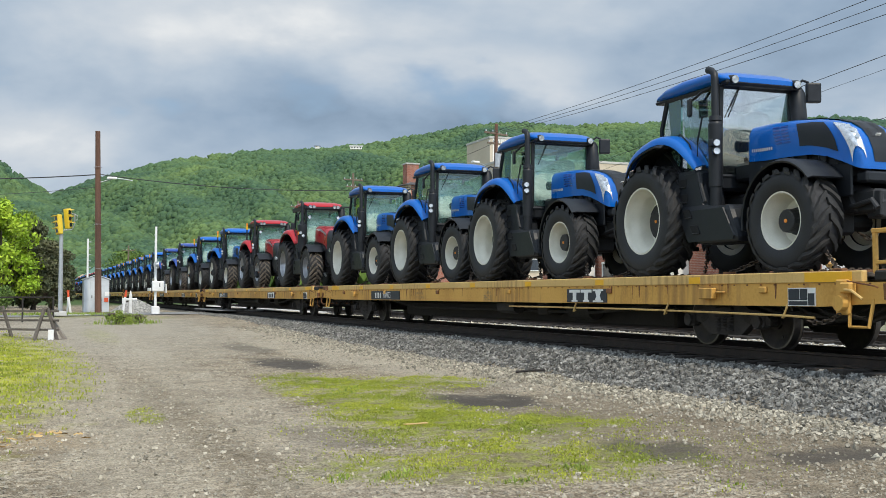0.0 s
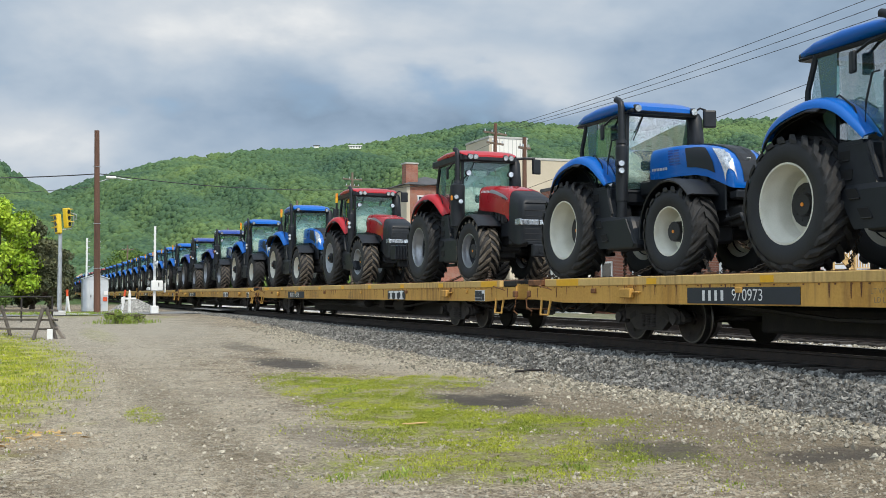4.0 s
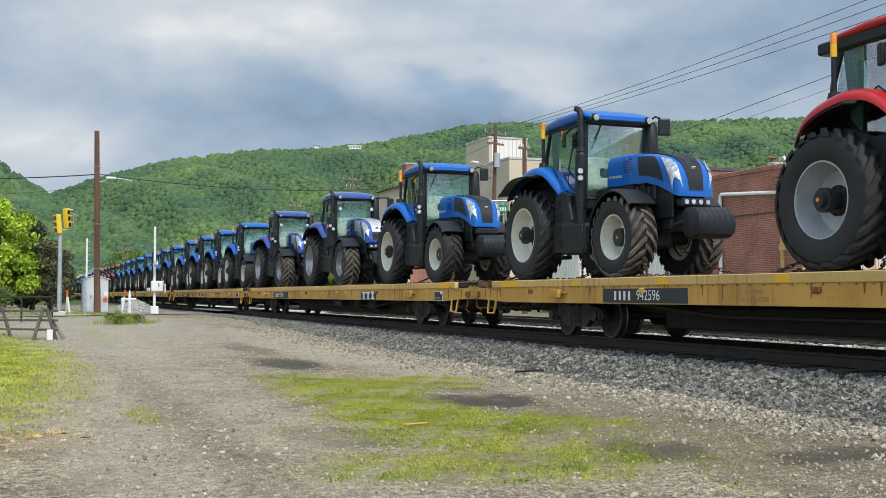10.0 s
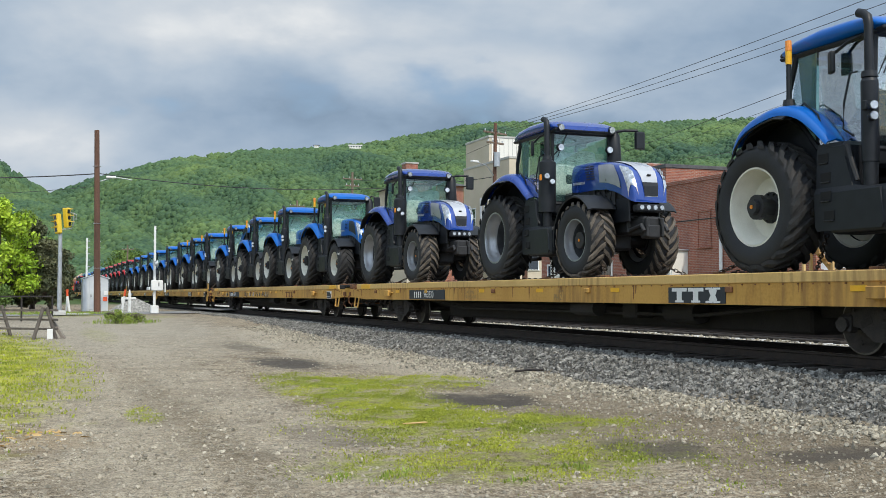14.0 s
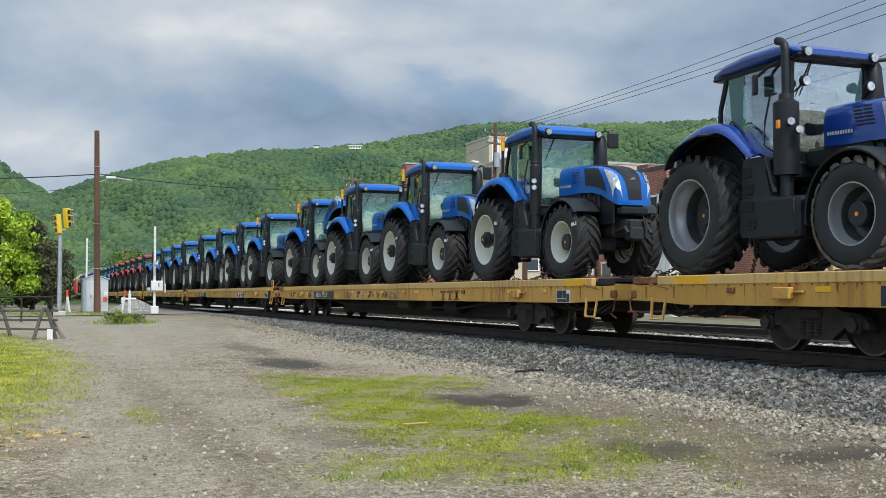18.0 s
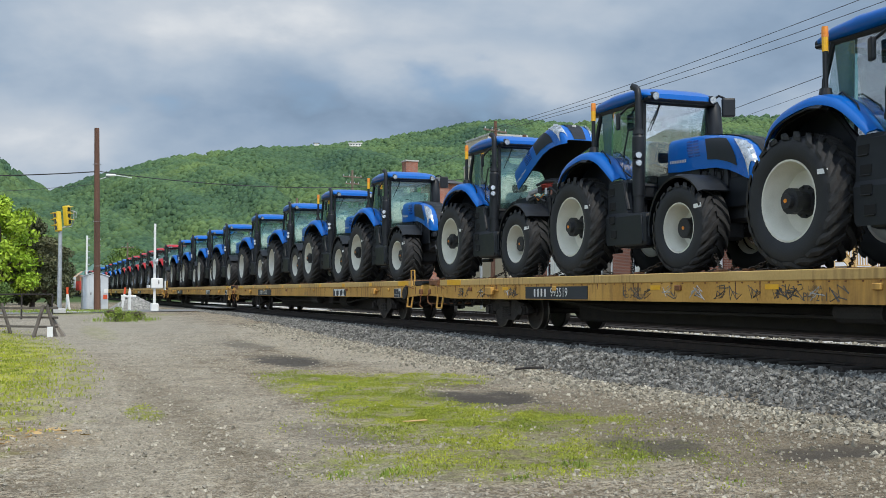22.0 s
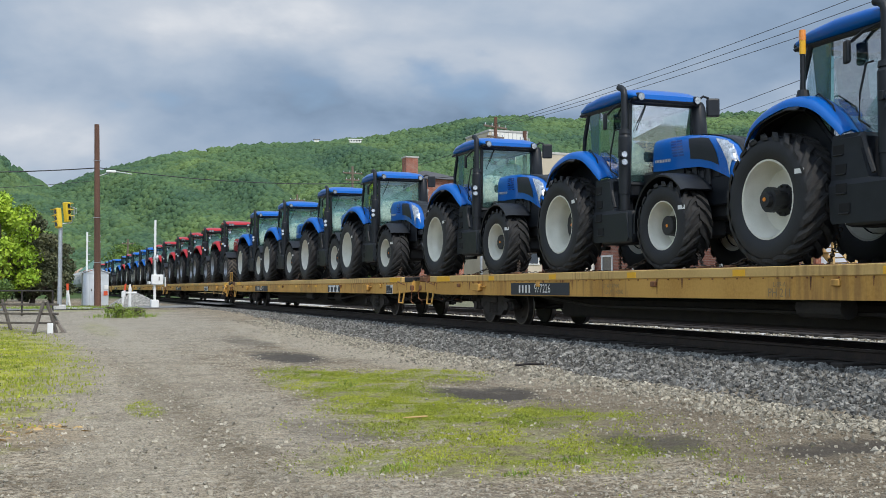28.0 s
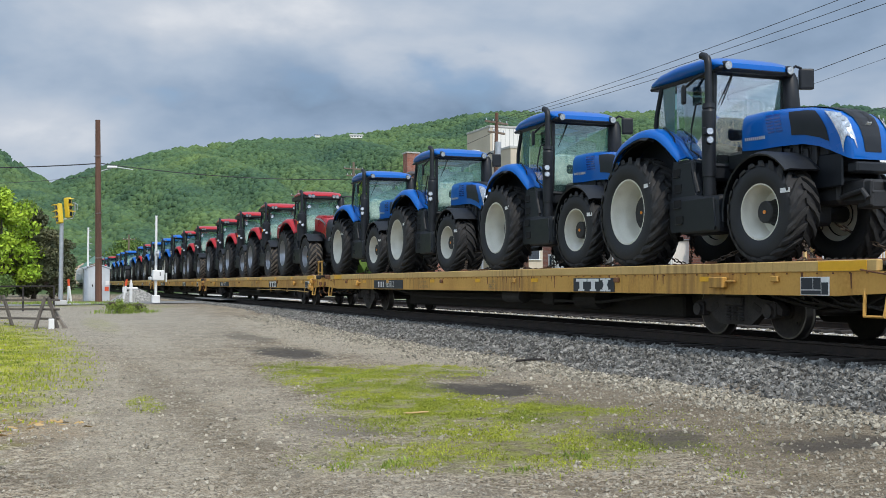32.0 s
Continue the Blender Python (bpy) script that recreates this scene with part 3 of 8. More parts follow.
    tuft = ramp_n(noise_n(4.5, 5, 0.6), 0.42, 0.60)
    for s in TURF:
        col = mix_n(math_n("MULTIPLY", math_n("MULTIPLY", spot(*s[:4]), math_n("MULTIPLY_ADD", tuft, 0.78, 0.22)), s[4] * 0.9), col, mix_n(ramp_n(grit, 0.4, 0.6), (0.12, 0.145, 0.018), (0.31, 0.32, 0.04)))
    lawn = TURF[0]
    col = mix_n(math_n("MULTIPLY", spot(*lawn[:4]), 0.92), col, mix_n(ramp_n(mid, 0.35, 0.65), (0.24, 0.265, 0.022), (0.44, 0.44, 0.045)))
    # straw-coloured earth in the lane
    col = mix_n(math_n("MULTIPLY", spot(0.1, 11.6, 0.55, 1.2), 0.3), col, (0.36, 0.25, 0.13))
    # ballast with the shade of its gaps put into the dark tone, pale stone by the track, meadow beyond
    by_track = ramp_n(math_n("ADD", sep.outputs[0], math_n("MULTIPLY", ragged, 0.8)), 9.0, 9.7)
    col = mix_n(by_track, col, mix_n(ramp_n(vor.outputs["Color"], 0.1, 0.9), (0.030, 0.027, 0.023), (0.16, 0.15, 0.13)))
    # near-black under the train: oily stone, with the train's shade put into the colour
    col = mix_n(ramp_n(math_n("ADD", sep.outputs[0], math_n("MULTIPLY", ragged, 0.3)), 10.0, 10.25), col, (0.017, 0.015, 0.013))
    pale = ramp_n(math_n("ADD", sep.outputs[0], math_n("MULTIPLY", ragged, 0.8)), 12.4, 13.2)
    col = mix_n(pale, col, mix_n(ramp_n(vor.outputs["Color"], 0.1, 0.9), (0.44, 0.42, 0.39), (0.66, 0.64, 0.60)))
    town = ramp_n(sep.outputs[0], 20.0, 24.0)
    col = mix_n(town, col, mix_n(ramp_n(mid, 0.4, 0.6), (0.16, 0.17, 0.09), (0.24, 0.23, 0.16)))
    dist = ramp_n(sep.outputs[1], 95.0, 130.0)
    col = mix_n(dist, col, (0.06, 0.10, 0.025))
    left = ramp_n(sep.outputs[0], -9.0, -14.0)
    col = mix_n(left, col, (0.13, 0.17, 0.04))
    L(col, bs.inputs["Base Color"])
    bs.inputs["Roughness"].default_value = 0.92
    bs.inputs["Specular IOR Level"].default_value = 0.25
    bp = N("ShaderNodeBump")
    bp.inputs["Strength"].default_value, bp.inputs["Distance"].default_value = 1.0, 0.034
    hh = math_n("ADD", math_n("MULTIPLY", small, 0.6), math_n("ADD", math_n("MULTIPLY", grit, 0.4), math_n("MULTIPLY", vor.outputs["Distance"], -0.4)))
    L(hh, bp.inputs["Height"])
    L(bp.outputs[0], bs.inputs["Normal"])
    return m


# patches: centre x, y, half sizes, strength
DAMP = ((5.9, 13.7, 0.75, 1.1, 0.9), (5.45, 8.7, 0.55, 0.6, 0.75), (7.15, 7.9, 0.9, 0.45, 0.8), (5.25, 22.8, 0.7, 2.0, 0.9),
        (5.5, 28.6, 0.5, 2.6, 0.5), (6.6, 16.0, 0.9, 0.7, 0.3), (3.0, 10.8, 0.5, 0.8, 0.35), (8.2, 17.0, 0.7, 1.4, 0.35))
TURF = ((-2.6, 24.0, 3.1, 13.5, 1.0), (4.5, 15.4, 0.9, 3.8, 1.0), (5.8, 17.0, 1.35, 1.5, 0.9), (4.3, 11.6, 1.0, 1.9, 1.0), (5.6, 11.2, 0.85, 0.95, 0.9),
        (3.9, 8.7, 1.6, 1.1, 0.9), (1.35, 13.5, 0.2, 0.9, 0.8), (4.9, 13.0, 0.7, 1.3, 0.6), (1.6, 58.0, 2.6, 6.0, 0.8), (5.2, 52.0, 1.4, 3.0, 0.6), (2.2, 36.0, 0.5, 4.0, 0.4))


def build_ground():
    xs = axis_points(-4.0, 14.0, 0.16, 1.22, -2600, 2600)
    ys = axis_points(4.0, 34.0, 0.20, 1.12, -1500, 3200)
    X, Y = np.meshgrid(xs, ys)
    Z = ground_z(X, Y)
    verts = np.stack([X, Y, Z], -1).reshape(-1, 3)
    nx, ny = len(xs), len(ys)
    i = np.arange(nx * ny).reshape(ny, nx)
    faces = np.stack([i[:-1, :-1], i[:-1, 1:], i[1:, 1:], i[1:, :-1]], -1).reshape(-1, 4)
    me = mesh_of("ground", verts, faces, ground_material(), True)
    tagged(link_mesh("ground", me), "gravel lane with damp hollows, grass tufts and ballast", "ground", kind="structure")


build_ground()


def stones(name, label, count, place, size, material):
    """Loose broken stones as one sheet of small uneven lumps."""
    cube = np.array([(-1, -1, -1), (1, -1, -1), (1, 1, -1), (-1, 1, -1), (-1, -1, 1), (1, -1, 1), (1, 1, 1), (-1, 1, 1)], float) * 0.5
    faces = np.array([(0, 3, 2, 1), (4, 5, 6, 7), (0, 1, 5, 4), (1, 2, 6, 5), (2, 3, 7, 6), (3, 0, 4, 7)])
    x, y = place(count)
    n = len(x)
    s = size[0] + (size[1] - size[0]) * RNG.random(n) ** 2.2
    v = cube[None] * (1 + RNG.uniform(-0.30, 0.25, (n, 8, 3))) * RNG.uniform(0.62, 1.12, (n, 8, 1))
    v *= (s[:, None] * RNG.uniform(0.7, 1.45, (n, 3)))[:, None, :]
    q = RNG.normal(0, 1, (n, 4))
    w, i, j, k = (q / np.linalg.norm(q, axis=1)[:, None]).T
    R = np.stack([np.stack([1 - 2 * (j * j + k * k), 2 * (i * j - k * w), 2 * (i * k + j * w)], -1),
                  np.stack([2 * (i * j + k * w), 1 - 2 * (i * i + k * k), 2 * (j * k - i * w)], -1),
                  np.stack([2 * (i * k - j * w), 2 * (j * k + i * w), 1 - 2 * (i * i + j * j)], -1)], 1)
    v = np.einsum("nij,nkj->nki", R, v)
    v += np.stack([x, y, ground_z(x, y) + s * 0.18], -1)[:, None]
    f = faces[None] + (np.arange(n) * 8)[:, None, None]
    me = mesh_of(name, v.reshape(-1, 3), f.reshape(-1, 4), material)
    tagged(link_mesh(name, me), label, "gravel", kind="stuff")


def shoulder(n):
    y = 4.5 + 62 * RNG.random(n) ** 1.9
    x = np.minimum(8.8 + 1.35 * RNG.random(n) ** 0.8 + RNG.normal(0, 0.14, n), 10.02 + RNG.uniform(-0.12, 0.10, n))
    return x, y


def fringe(n):
    y = 4.5 + 36 * RNG.random(n) ** 1.6
    x = 8.7 - np.abs(RNG.normal(0, 0.62, n))
    return x, y


def lane(n):
    y = 5.0 + 30 * RNG.random(n) ** 1.7
    x = RNG.uniform(-1.2, 8.6, n)
    wet = np.zeros(n)
    for s in DAMP[:5] + TURF[:6]:
        wet = np.maximum(wet, np.exp(-((x - s[0]) / s[2]) ** 2 - ((y - s[1]) / s[3]) ** 2))
    keep = wet * 1.25 < RNG.random(n)
    return x[keep], y[keep]


def between(n):
    y = 12 + 75 * RNG.random(n) ** 1.3
    return RNG.uniform(12.6, 15.6, n), y


stones("ballast", "grey crushed stone ballast on the track shoulder", 46000, shoulder, (0.020, 0.062), M_STONE)
stones("pale_gravel", "pale stones spilled along the foot of the ballast", 15000, fringe, (0.013, 0.052), M_PALE)
stones("lane_gravel", "small loose stones on the lane", 30000, lane, (0.008, 0.030), M_LANE)
stones("far_ballast", "sunlit pale ballast between the tracks", 9000, between, (0.03, 0.075), M_PALE)


def blades(name, label, category, count, place, height, width, material, lean=0.5, per=1):
    x, y = place(count)
    n = len(x)
    a = RNG.uniform(0, math.tau, n)
    h = height[0] + (height[1] - height[0]) * RNG.random(n)
    w = width * RNG.uniform(0.6, 1.3, n)
    dx, dy = np.cos(a) * w / 2, np.sin(a) * w / 2
    b = RNG.uniform(0, math.tau, n)
    l = h * lean * RNG.random(n)
    lx, ly = np.cos(b) * l, np.sin(b) * l
    z = ground_z(x, y) - 0.005
    v = np.zeros((n, 5, 3))
    v[:, 0] = np.stack([x - dx, y - dy, z], -1)
    v[:, 1] = np.stack([x + dx, y + dy, z], -1)
    v[:, 2] = np.stack([x + dx * 0.8 + lx * 0.4, y + dy * 0.8 + ly * 0.4, z + h * 0.6], -1)
    v[:, 3] = np.stack([x - dx * 0.8 + lx * 0.4, y - dy * 0.8 + ly * 0.4, z + h * 0.6], -1)
    v[:, 4] = np.stack([x + lx, y + ly, z + h], -1)
    k = np.arange(n)[:, None] * 5
    quads = (k + np.array([0, 1, 2, 3])).tolist()
    tris = (k + np.array([3, 2, 4])).tolist()
    me = mesh_of(name, v.reshape(-1, 3), quads + tris, material)
    tagged(link_mesh(name, me), label, category, kind="stuff")


def in_patches(patches, dens):
    """Points scattered in ragged ellipses."""
    def place(n):
        area = np.array([p[2] * p[3] * p[4] * d for p, d in zip(patches, dens)])
        px, py = [], []
        for p, k in zip(patches, (area / area.sum() * n).astype(int)):
            r, a = np.sqrt(RNG.random(k)) * 1.3, RNG.uniform(0, math.tau, k)
            x, y = p[0] + r * np.cos(a) * p[2], p[1] + r * np.sin(a) * p[3]
            clump = lump(x * 2.2, y * 2.2, 1.4) + 0.6 * lump(x * 5, y * 5 + 3, 1.0)
            keep = (clump + RNG.normal(0, 0.40, k) > -0.15) & (r + RNG.normal(0, 0.22, k) < 0.98)
            px.append(x[keep])
            py.append(y[keep])
        return np.concatenate(px), np.concatenate(py)
    return place


blades("grass", "short yellow-green grass on the gravel", "grass", 165000, in_patches(TURF[1:8] + ((4.7, 10.2, 1.9, 3.0, 0.5),), (1.2, 0.8, 1.2, 1, 0.8, 0.7, 0.5, 0.5)), (0.006, 0.030), 0.012, M_GRASS, 1.3)
blades("lawn", "short mown yellow-green grass verge", "grass", 105000, in_patches((TURF[0],), (1,)), (0.02, 0.06), 0.024, M_GRASS)
blades("verge_grass", "green grass beside the level crossing", "grass", 7000, in_patches(((1.6, 59.5, 2.4, 3.0, 1), (3.6, 44.2, 1.3, 1.2, 1)), (1, 1)), (0.05, 0.18), 0.03, M_WEED)
blades("weeds", "low green weeds among the stones", "weeds", 1500, in_patches(((2.55, 8.25, 0.28, 0.30, 1), (4.35, 8.15, 0.16, 0.16, 1), (3.5, 7.6, 0.14, 0.12, 1), (4.45, 15.9, 0.35, 0.8, 0.6), (5.35, 7.0, 0.3, 0.12, 0.7)), (1, 1, 1, 1, 1)), (0.02, 0.06), 0.014, M_WEED, 0.9)
blades("dry_straw", "strands of dry straw on the lane", "straw", 170, in_patches(((0.1, 11.8, 0.5, 0.7, 1),), (1,)), (0.01, 0.03), 0.10, M_STRAW, 3.0)


def build_track(name, label, xc, y0, y1, tie_y1):
    """Two rails with foot, web and head."""
    prof = ((-0.07, -0.17), (0.07, -0.17), (0.07, -0.155), (0.012, -0.14), (0.012, -0.045), (0.037, -0.035), (0.037, -0.004), (0.028, 0.0), (-0.028, 0.0),
            (-0.037, -0.004), (-0.037, -0.035), (-0.012, -0.045), (-0.012, -0.14), (-0.07, -0.155))
    track = thing(name, label, "railway track", kind="structure")
    for side in (-1, 1):
        bm = B()
        ys = (y0, y1)
        rows = [[Vector((xc + side * 0.7525 + px, y, RAIL + pz)) for px, pz in prof] for y in ys]
        grid_faces(bm, rows, close_u=True)
        for f in bm.faces:
            c = f.calc_center_median()
            f.material_index = 1 if c.z > RAIL - 0.003 else 0
        part("rail", bm, (M_RAIL, M_RAILTOP), track)
    tie = B()
    box(tie, (0, 0, 0), (2.6, 0.23, 0.18), bevel=0.012)
    bmesh.ops.recalc_face_normals(tie, faces=tie.faces)
    tie_me = bpy.data.meshes.new("tie")
    tie.to_mesh(tie_me)
    tie.free()
    tie_me.materials.append(M_TIE)
    y = y0 if y0 > 2 else 3.0
    while y < tie_y1:
        link_mesh("tie", tie_me, track, m=pose(xc + random.uniform(-0.05, 0.05), y, RAIL - 0.262 + random.uniform(-0.008, 0.008), 0, 0, random.uniform(-1.2, 1.2)))
        y += 0.53
    return track


build_track("track_near", "rusty rails on dark wooden ties in grey ballast", MID, -40, 620, 75)
build_track("track_far", "disused rails on ties behind the train", 17.3, -40, 620, 60)


def hill_height(az):
    """Ridge elevation in degrees by azimuth."""
    pts = ((-30, 5.6), (-8, 4.6), (1.2, 5.0), (3.8, 6.0), (6.8, 6.85), (11.4, 7.5), (14.4, 7.6), (17.1, 7.9), (19.5, 8.35), (22.8, 8.9), (24.6, 9.05), (27.6, 8.85), (36.3, 8.9), (41.3, 8.8), (43.6, 8.45), (55, 7.4), (80, 5))
    return np.interp(az, [p[0] for p in pts], [p[1] for p in pts])


R_FOOT, R_TOP = 330.0, 1050.0


def hill_z(az, r):
    top = np.tan(np.radians(hill_height(az))) * R_TOP
    t = np.clip((r - R_FOOT) / (R_TOP - R_FOOT), 0, 1.25)
    s = np.where(t < 1, 0.10 * t + 0.90 * t ** 1.15, 1 - (t - 1) * 1.6)
    roll = 7 * np.sin(np.radians(az) * 38 + r * 0.011) * np.sin(math.pi * np.clip(t, 0, 1)) + 5 * np.sin(np.radians(az) * 90 + 2 + r * 0.02) * np.sin(math.pi * np.clip(t, 0, 1))
    return top * s + roll + 2.4 * np.clip(t, 0, 1)


def crowns(name, label, px, py, pz, rad, material, squash=(0.8, 1.25), fine=2):
    bm = B()
    bmesh.ops.create_icosphere(bm, subdivisions=fine, radius=1)
    bm.verts.ensure_lookup_table()
    base = np.array([v.co[:] for v in bm.verts])
    tri = np.array([[v.index for v in f.verts] for f in bm.faces])
    bm.free()
    keep_f = base[tri][..., 2].mean(1) > (-0.25 if fine > 1 else -0.45)
    tri = tri[keep_f]
    n = len(px)
    kinds = []
    for k in range(7):
        d = np.array([1 + 0.36 * noise.noise(Vector(p) * 1.9 + Vector((k * 7.3, 0, 0))) + 0.34 * noise.noise(Vector(p) * 4.3 + Vector((0, k * 3.1, 0))) for p in base])
        kinds.append(base * d[:, None])
    kinds = np.array(kinds)
    pick = RNG.integers(0, 7, n)
    a = RNG.uniform(0, math.tau, n)
    ca, sa = np.cos(a), np.sin(a)
    v = kinds[pick]
    v = np.stack([v[..., 0] * ca[:, None] - v[..., 1] * sa[:, None], v[..., 0] * sa[:, None] + v[..., 1] * ca[:, None], v[..., 2] * RNG.uniform(*squash, n)[:, None]], -1)
    v = v * rad[:, None, None] + np.stack([px, py, pz], -1)[:, None]
    f = tri[None] + (np.arange(n) * len(base))[:, None, None]
    me = mesh_of(name, v.reshape(-1, 3), f.reshape(-1, 3), material, True)
    tagged(link_mesh(name, me), label, "forest", kind="stuff")


def build_hill():
    az = np.linspace(-26, 74, 330)
    rr = np.linspace(R_FOOT - 30, R_TOP * 1.2, 130)
    A, R = np.meshgrid(az, rr)
    Z = hill_z(A, R) - 1.0
    V = np.stack([np.sin(np.radians(A)) * R, np.cos(np.radians(A)) * R, Z], -1).reshape(-1, 3)
    i = np.arange(len(V)).reshape(A.shape)
    F = np.stack([i[:-1, :-1], i[1:, :-1], i[1:, 1:], i[:-1, 1:]], -1).reshape(-1, 4)
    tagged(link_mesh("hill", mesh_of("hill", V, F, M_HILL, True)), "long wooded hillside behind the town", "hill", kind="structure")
    n = 30000
    span = np.linspace(R_FOOT - 20, R_TOP + 25, 400)
    size = np.interp(span, (330, 1050), (1.9, 3.5))
    share = np.cumsum(span / size ** 2)
    r = np.interp(RNG.random(n), share / share[-1], span)
    a = RNG.uniform(-3.5, 45.5, n)
    rad = np.interp(r, (330, 1050), (1.9, 3.5)) * RNG.uniform(0.65, 1.25, n)
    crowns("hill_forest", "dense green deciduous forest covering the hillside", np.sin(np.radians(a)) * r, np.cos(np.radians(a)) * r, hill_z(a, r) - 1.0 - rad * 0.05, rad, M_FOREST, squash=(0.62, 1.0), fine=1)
    # a farther ridge closes the valley on the left
    az = np.linspace(-40, 6, 60)
    rr = np.linspace(1300, 2300, 24)
    A, R = np.meshgrid(az, rr)

    def ridge_z(a, q):
        t = np.clip((q - 1300) / 800, 0, 1)
        h = np.tan(np.radians(np.interp(a, (-40, -12, -4, -1.3, 0.0, 1.3, 3), (9, 9.5, 8.4, 6.35, 5.5, 4.7, 3.2)))) * 2100
        return h * t ** 1.1
    V = np.stack([np.sin(np.radians(A)) * R, np.cos(np.radians(A)) * R, ridge_z(A, R)], -1).reshape(-1, 3)
    i = np.arange(len(V)).reshape(A.shape)
    F = np.stack([i[:-1, :-1], i[1:, :-1], i[1:, 1:], i[:-1, 1:]], -1).reshape(-1, 4)
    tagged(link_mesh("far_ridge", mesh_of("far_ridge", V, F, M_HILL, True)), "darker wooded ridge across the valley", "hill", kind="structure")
    n = 3600
    r, a = RNG.uniform(1350, 2110, n), RNG.uniform(-8, 3.0, n)
    rad = RNG.uniform(5, 9, n)
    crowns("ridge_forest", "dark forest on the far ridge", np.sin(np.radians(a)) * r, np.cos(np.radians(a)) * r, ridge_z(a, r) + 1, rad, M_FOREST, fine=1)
    # woods at the foot of the hill and among the houses
    n = 420
    r, a = RNG.uniform(150, 345, n), RNG.uniform(5.4, 50, n)
    x, y = np.sin(np.radians(a)) * r, np.cos(np.radians(a)) * r
    keep = (x > 26) | (y > 260)
    r, a, x, y = r[keep], a[keep], x[keep], y[keep]
    rad = RNG.uniform(2.6, 5.2, len(r))
    crowns("valley_trees", "mixed green trees in the valley town", x, y, 1.5 + rad * 0.8, rad, M_LEAFM)
    n = 150
    r, a = RNG.uniform(322, 352, n), RNG.uniform(-4.5, 6.0, n)
    x, y = np.sin(np.radians(a)) * r, np.cos(np.radians(a)) * r
    keep = (x < 6) | (x > 21)
    x, y = x[keep], y[keep]
    rad = RNG.uniform(2.6, 4.8, len(x))
    crowns("crossing_trees", "row of light green trees beyond the crossing", x, y, 1.2 + rad * 0.8, rad, M_LEAFM)


build_hill()

# ------------------------------------------------------------------ tractors
# a tractor's origin lies on the deck under its rear axle; it faces -y, and fw runs forward


def P(x, fw, z):
    return Vector((x, -fw, z))


def tyre_meshes(name, R, W, rim_r, lugs, m_wall, m_lug):
    """Tyre carcass with raised chevron lugs round the x axis, centred on the wheel."""
    h = W / 2
    prof = ((-h * 0.80, rim_r * 0.99), (-h * 0.93, rim_r * 1.05), (-h * 1.0, rim_r + (R - rim_r) * 0.42), (-h * 0.98, rim_r + (R - rim_r) * 0.66), (-h * 0.88, R * 0.915),
            (-h * 0.6, R * 0.935), (0, R * 0.945))
    prof = list(prof) + [(-x, r) for x, r in prof[-2::-1]]
    rows = lathe_rows(prof, 44)
    bm = B()
    skin = grid_faces(bm, rows, close_u=True)
    crown = skin[6]
    for f in bm.faces:
        f.smooth = True
    for side in (-1, 1):
        for k in range(lugs):
            a0 = (k + (0.5 if side > 0 else 0)) * math.tau / lugs
            # a bar that sweeps from the shoulder to the middle
            sect = ((1.02, -0.04, 0.93, 0.16), (0.80, 0.12, 1.0, 0.155), (0.42, 0.30, 1.0, 0.14), (-0.05, 0.44, 0.992, 0.125))
            ring = []
            for u, da, rk, wd in sect:
                x = side * h * u
                ang = a0 - da * (22 / lugs) * 0.9
                hw = wd * (22 / lugs) * 0.5
                rt, rb = R * rk, R * (0.88 if u > 0.9 else 0.92)
                q = []
                for da2, rr in ((-hw, rb), (-hw * 0.75, rt), (hw * 0.75, rt), (hw, rb)):
                    q.append(bm.verts.new((x, rr * math.cos(ang + da2), rr * math.sin(ang + da2))))
                ring.append(q)
            for p, q in zip(ring, ring[1:]):
                for j in range(3):
                    bm.faces.new((p[j], p[j + 1], q[j + 1], q[j])).material_index = 1
            bm.faces.new(ring[0]).material_index = 1
            bm.faces.new(ring[-1][::-1]).material_index = 1
            ang = a0 - sect[-1][1] * (22 / lugs) * 0.9
            foot = crown[round(ang / math.tau * 44) % 44]
            bm.faces.new((ring[-1][0], ring[-1][3], foot)).material_index = 1
    bmesh.ops.recalc_face_normals(bm, faces=bm.faces)
    me = bpy.data.meshes.new(name)
    bm.to_mesh(me)
    bm.free()
    me.materials.append(m_wall)
    me.materials.append(m_lug)
    return me


def rim_mesh(R, W, dish, material, steps, disc):
    """A rim barrel with a dished disc; -x is the outer side."""
    h = W / 2
    prof = [(-h * 0.86, R * 1.045), (-h * 0.90, R * 1.03), (-h * 0.90, R * 0.985), (-h * 0.80, R * 0.965), (-h * 0.62, R * 0.955)]
    for k in range(steps):
        u = -h * (0.58 - 0.22 * k)
        prof += [(u, R * (0.95 - 0.045 * k)), (u + h * 0.14, R * (0.93 - 0.045 * k))]
    prof += [(dish, R * 0.80), (dish + 0.02, R * 0.60), (dish - 0.015, R * 0.45), (dish - 0.015, R * 0.18)]
    bm = B()
    lathe(bm, prof, 36, cap1=True)
    # inner barrel
    lathe(bm, [(h * 0.86, R * 1.04), (h * 0.80, R * 0.95), (dish + 0.03, R * 0.82)], 36)
    for f in bm.faces:
        f.smooth = True
        c = f.calc_center_median()
        f.material_index = 1 if math.hypot(c.y, c.z) < R * 0.86 and c.x > dish - 0.1 else 0
    bmesh.ops.recalc_face_normals(bm, faces=bm.faces)
    me = bpy.data.meshes.new("rim")
    bm.to_mesh(me)
    bm.free()
    me.materials.append(material)
    me.materials.append(disc)
    me.set_sharp_from_angle(angle=radians(40))
    return me


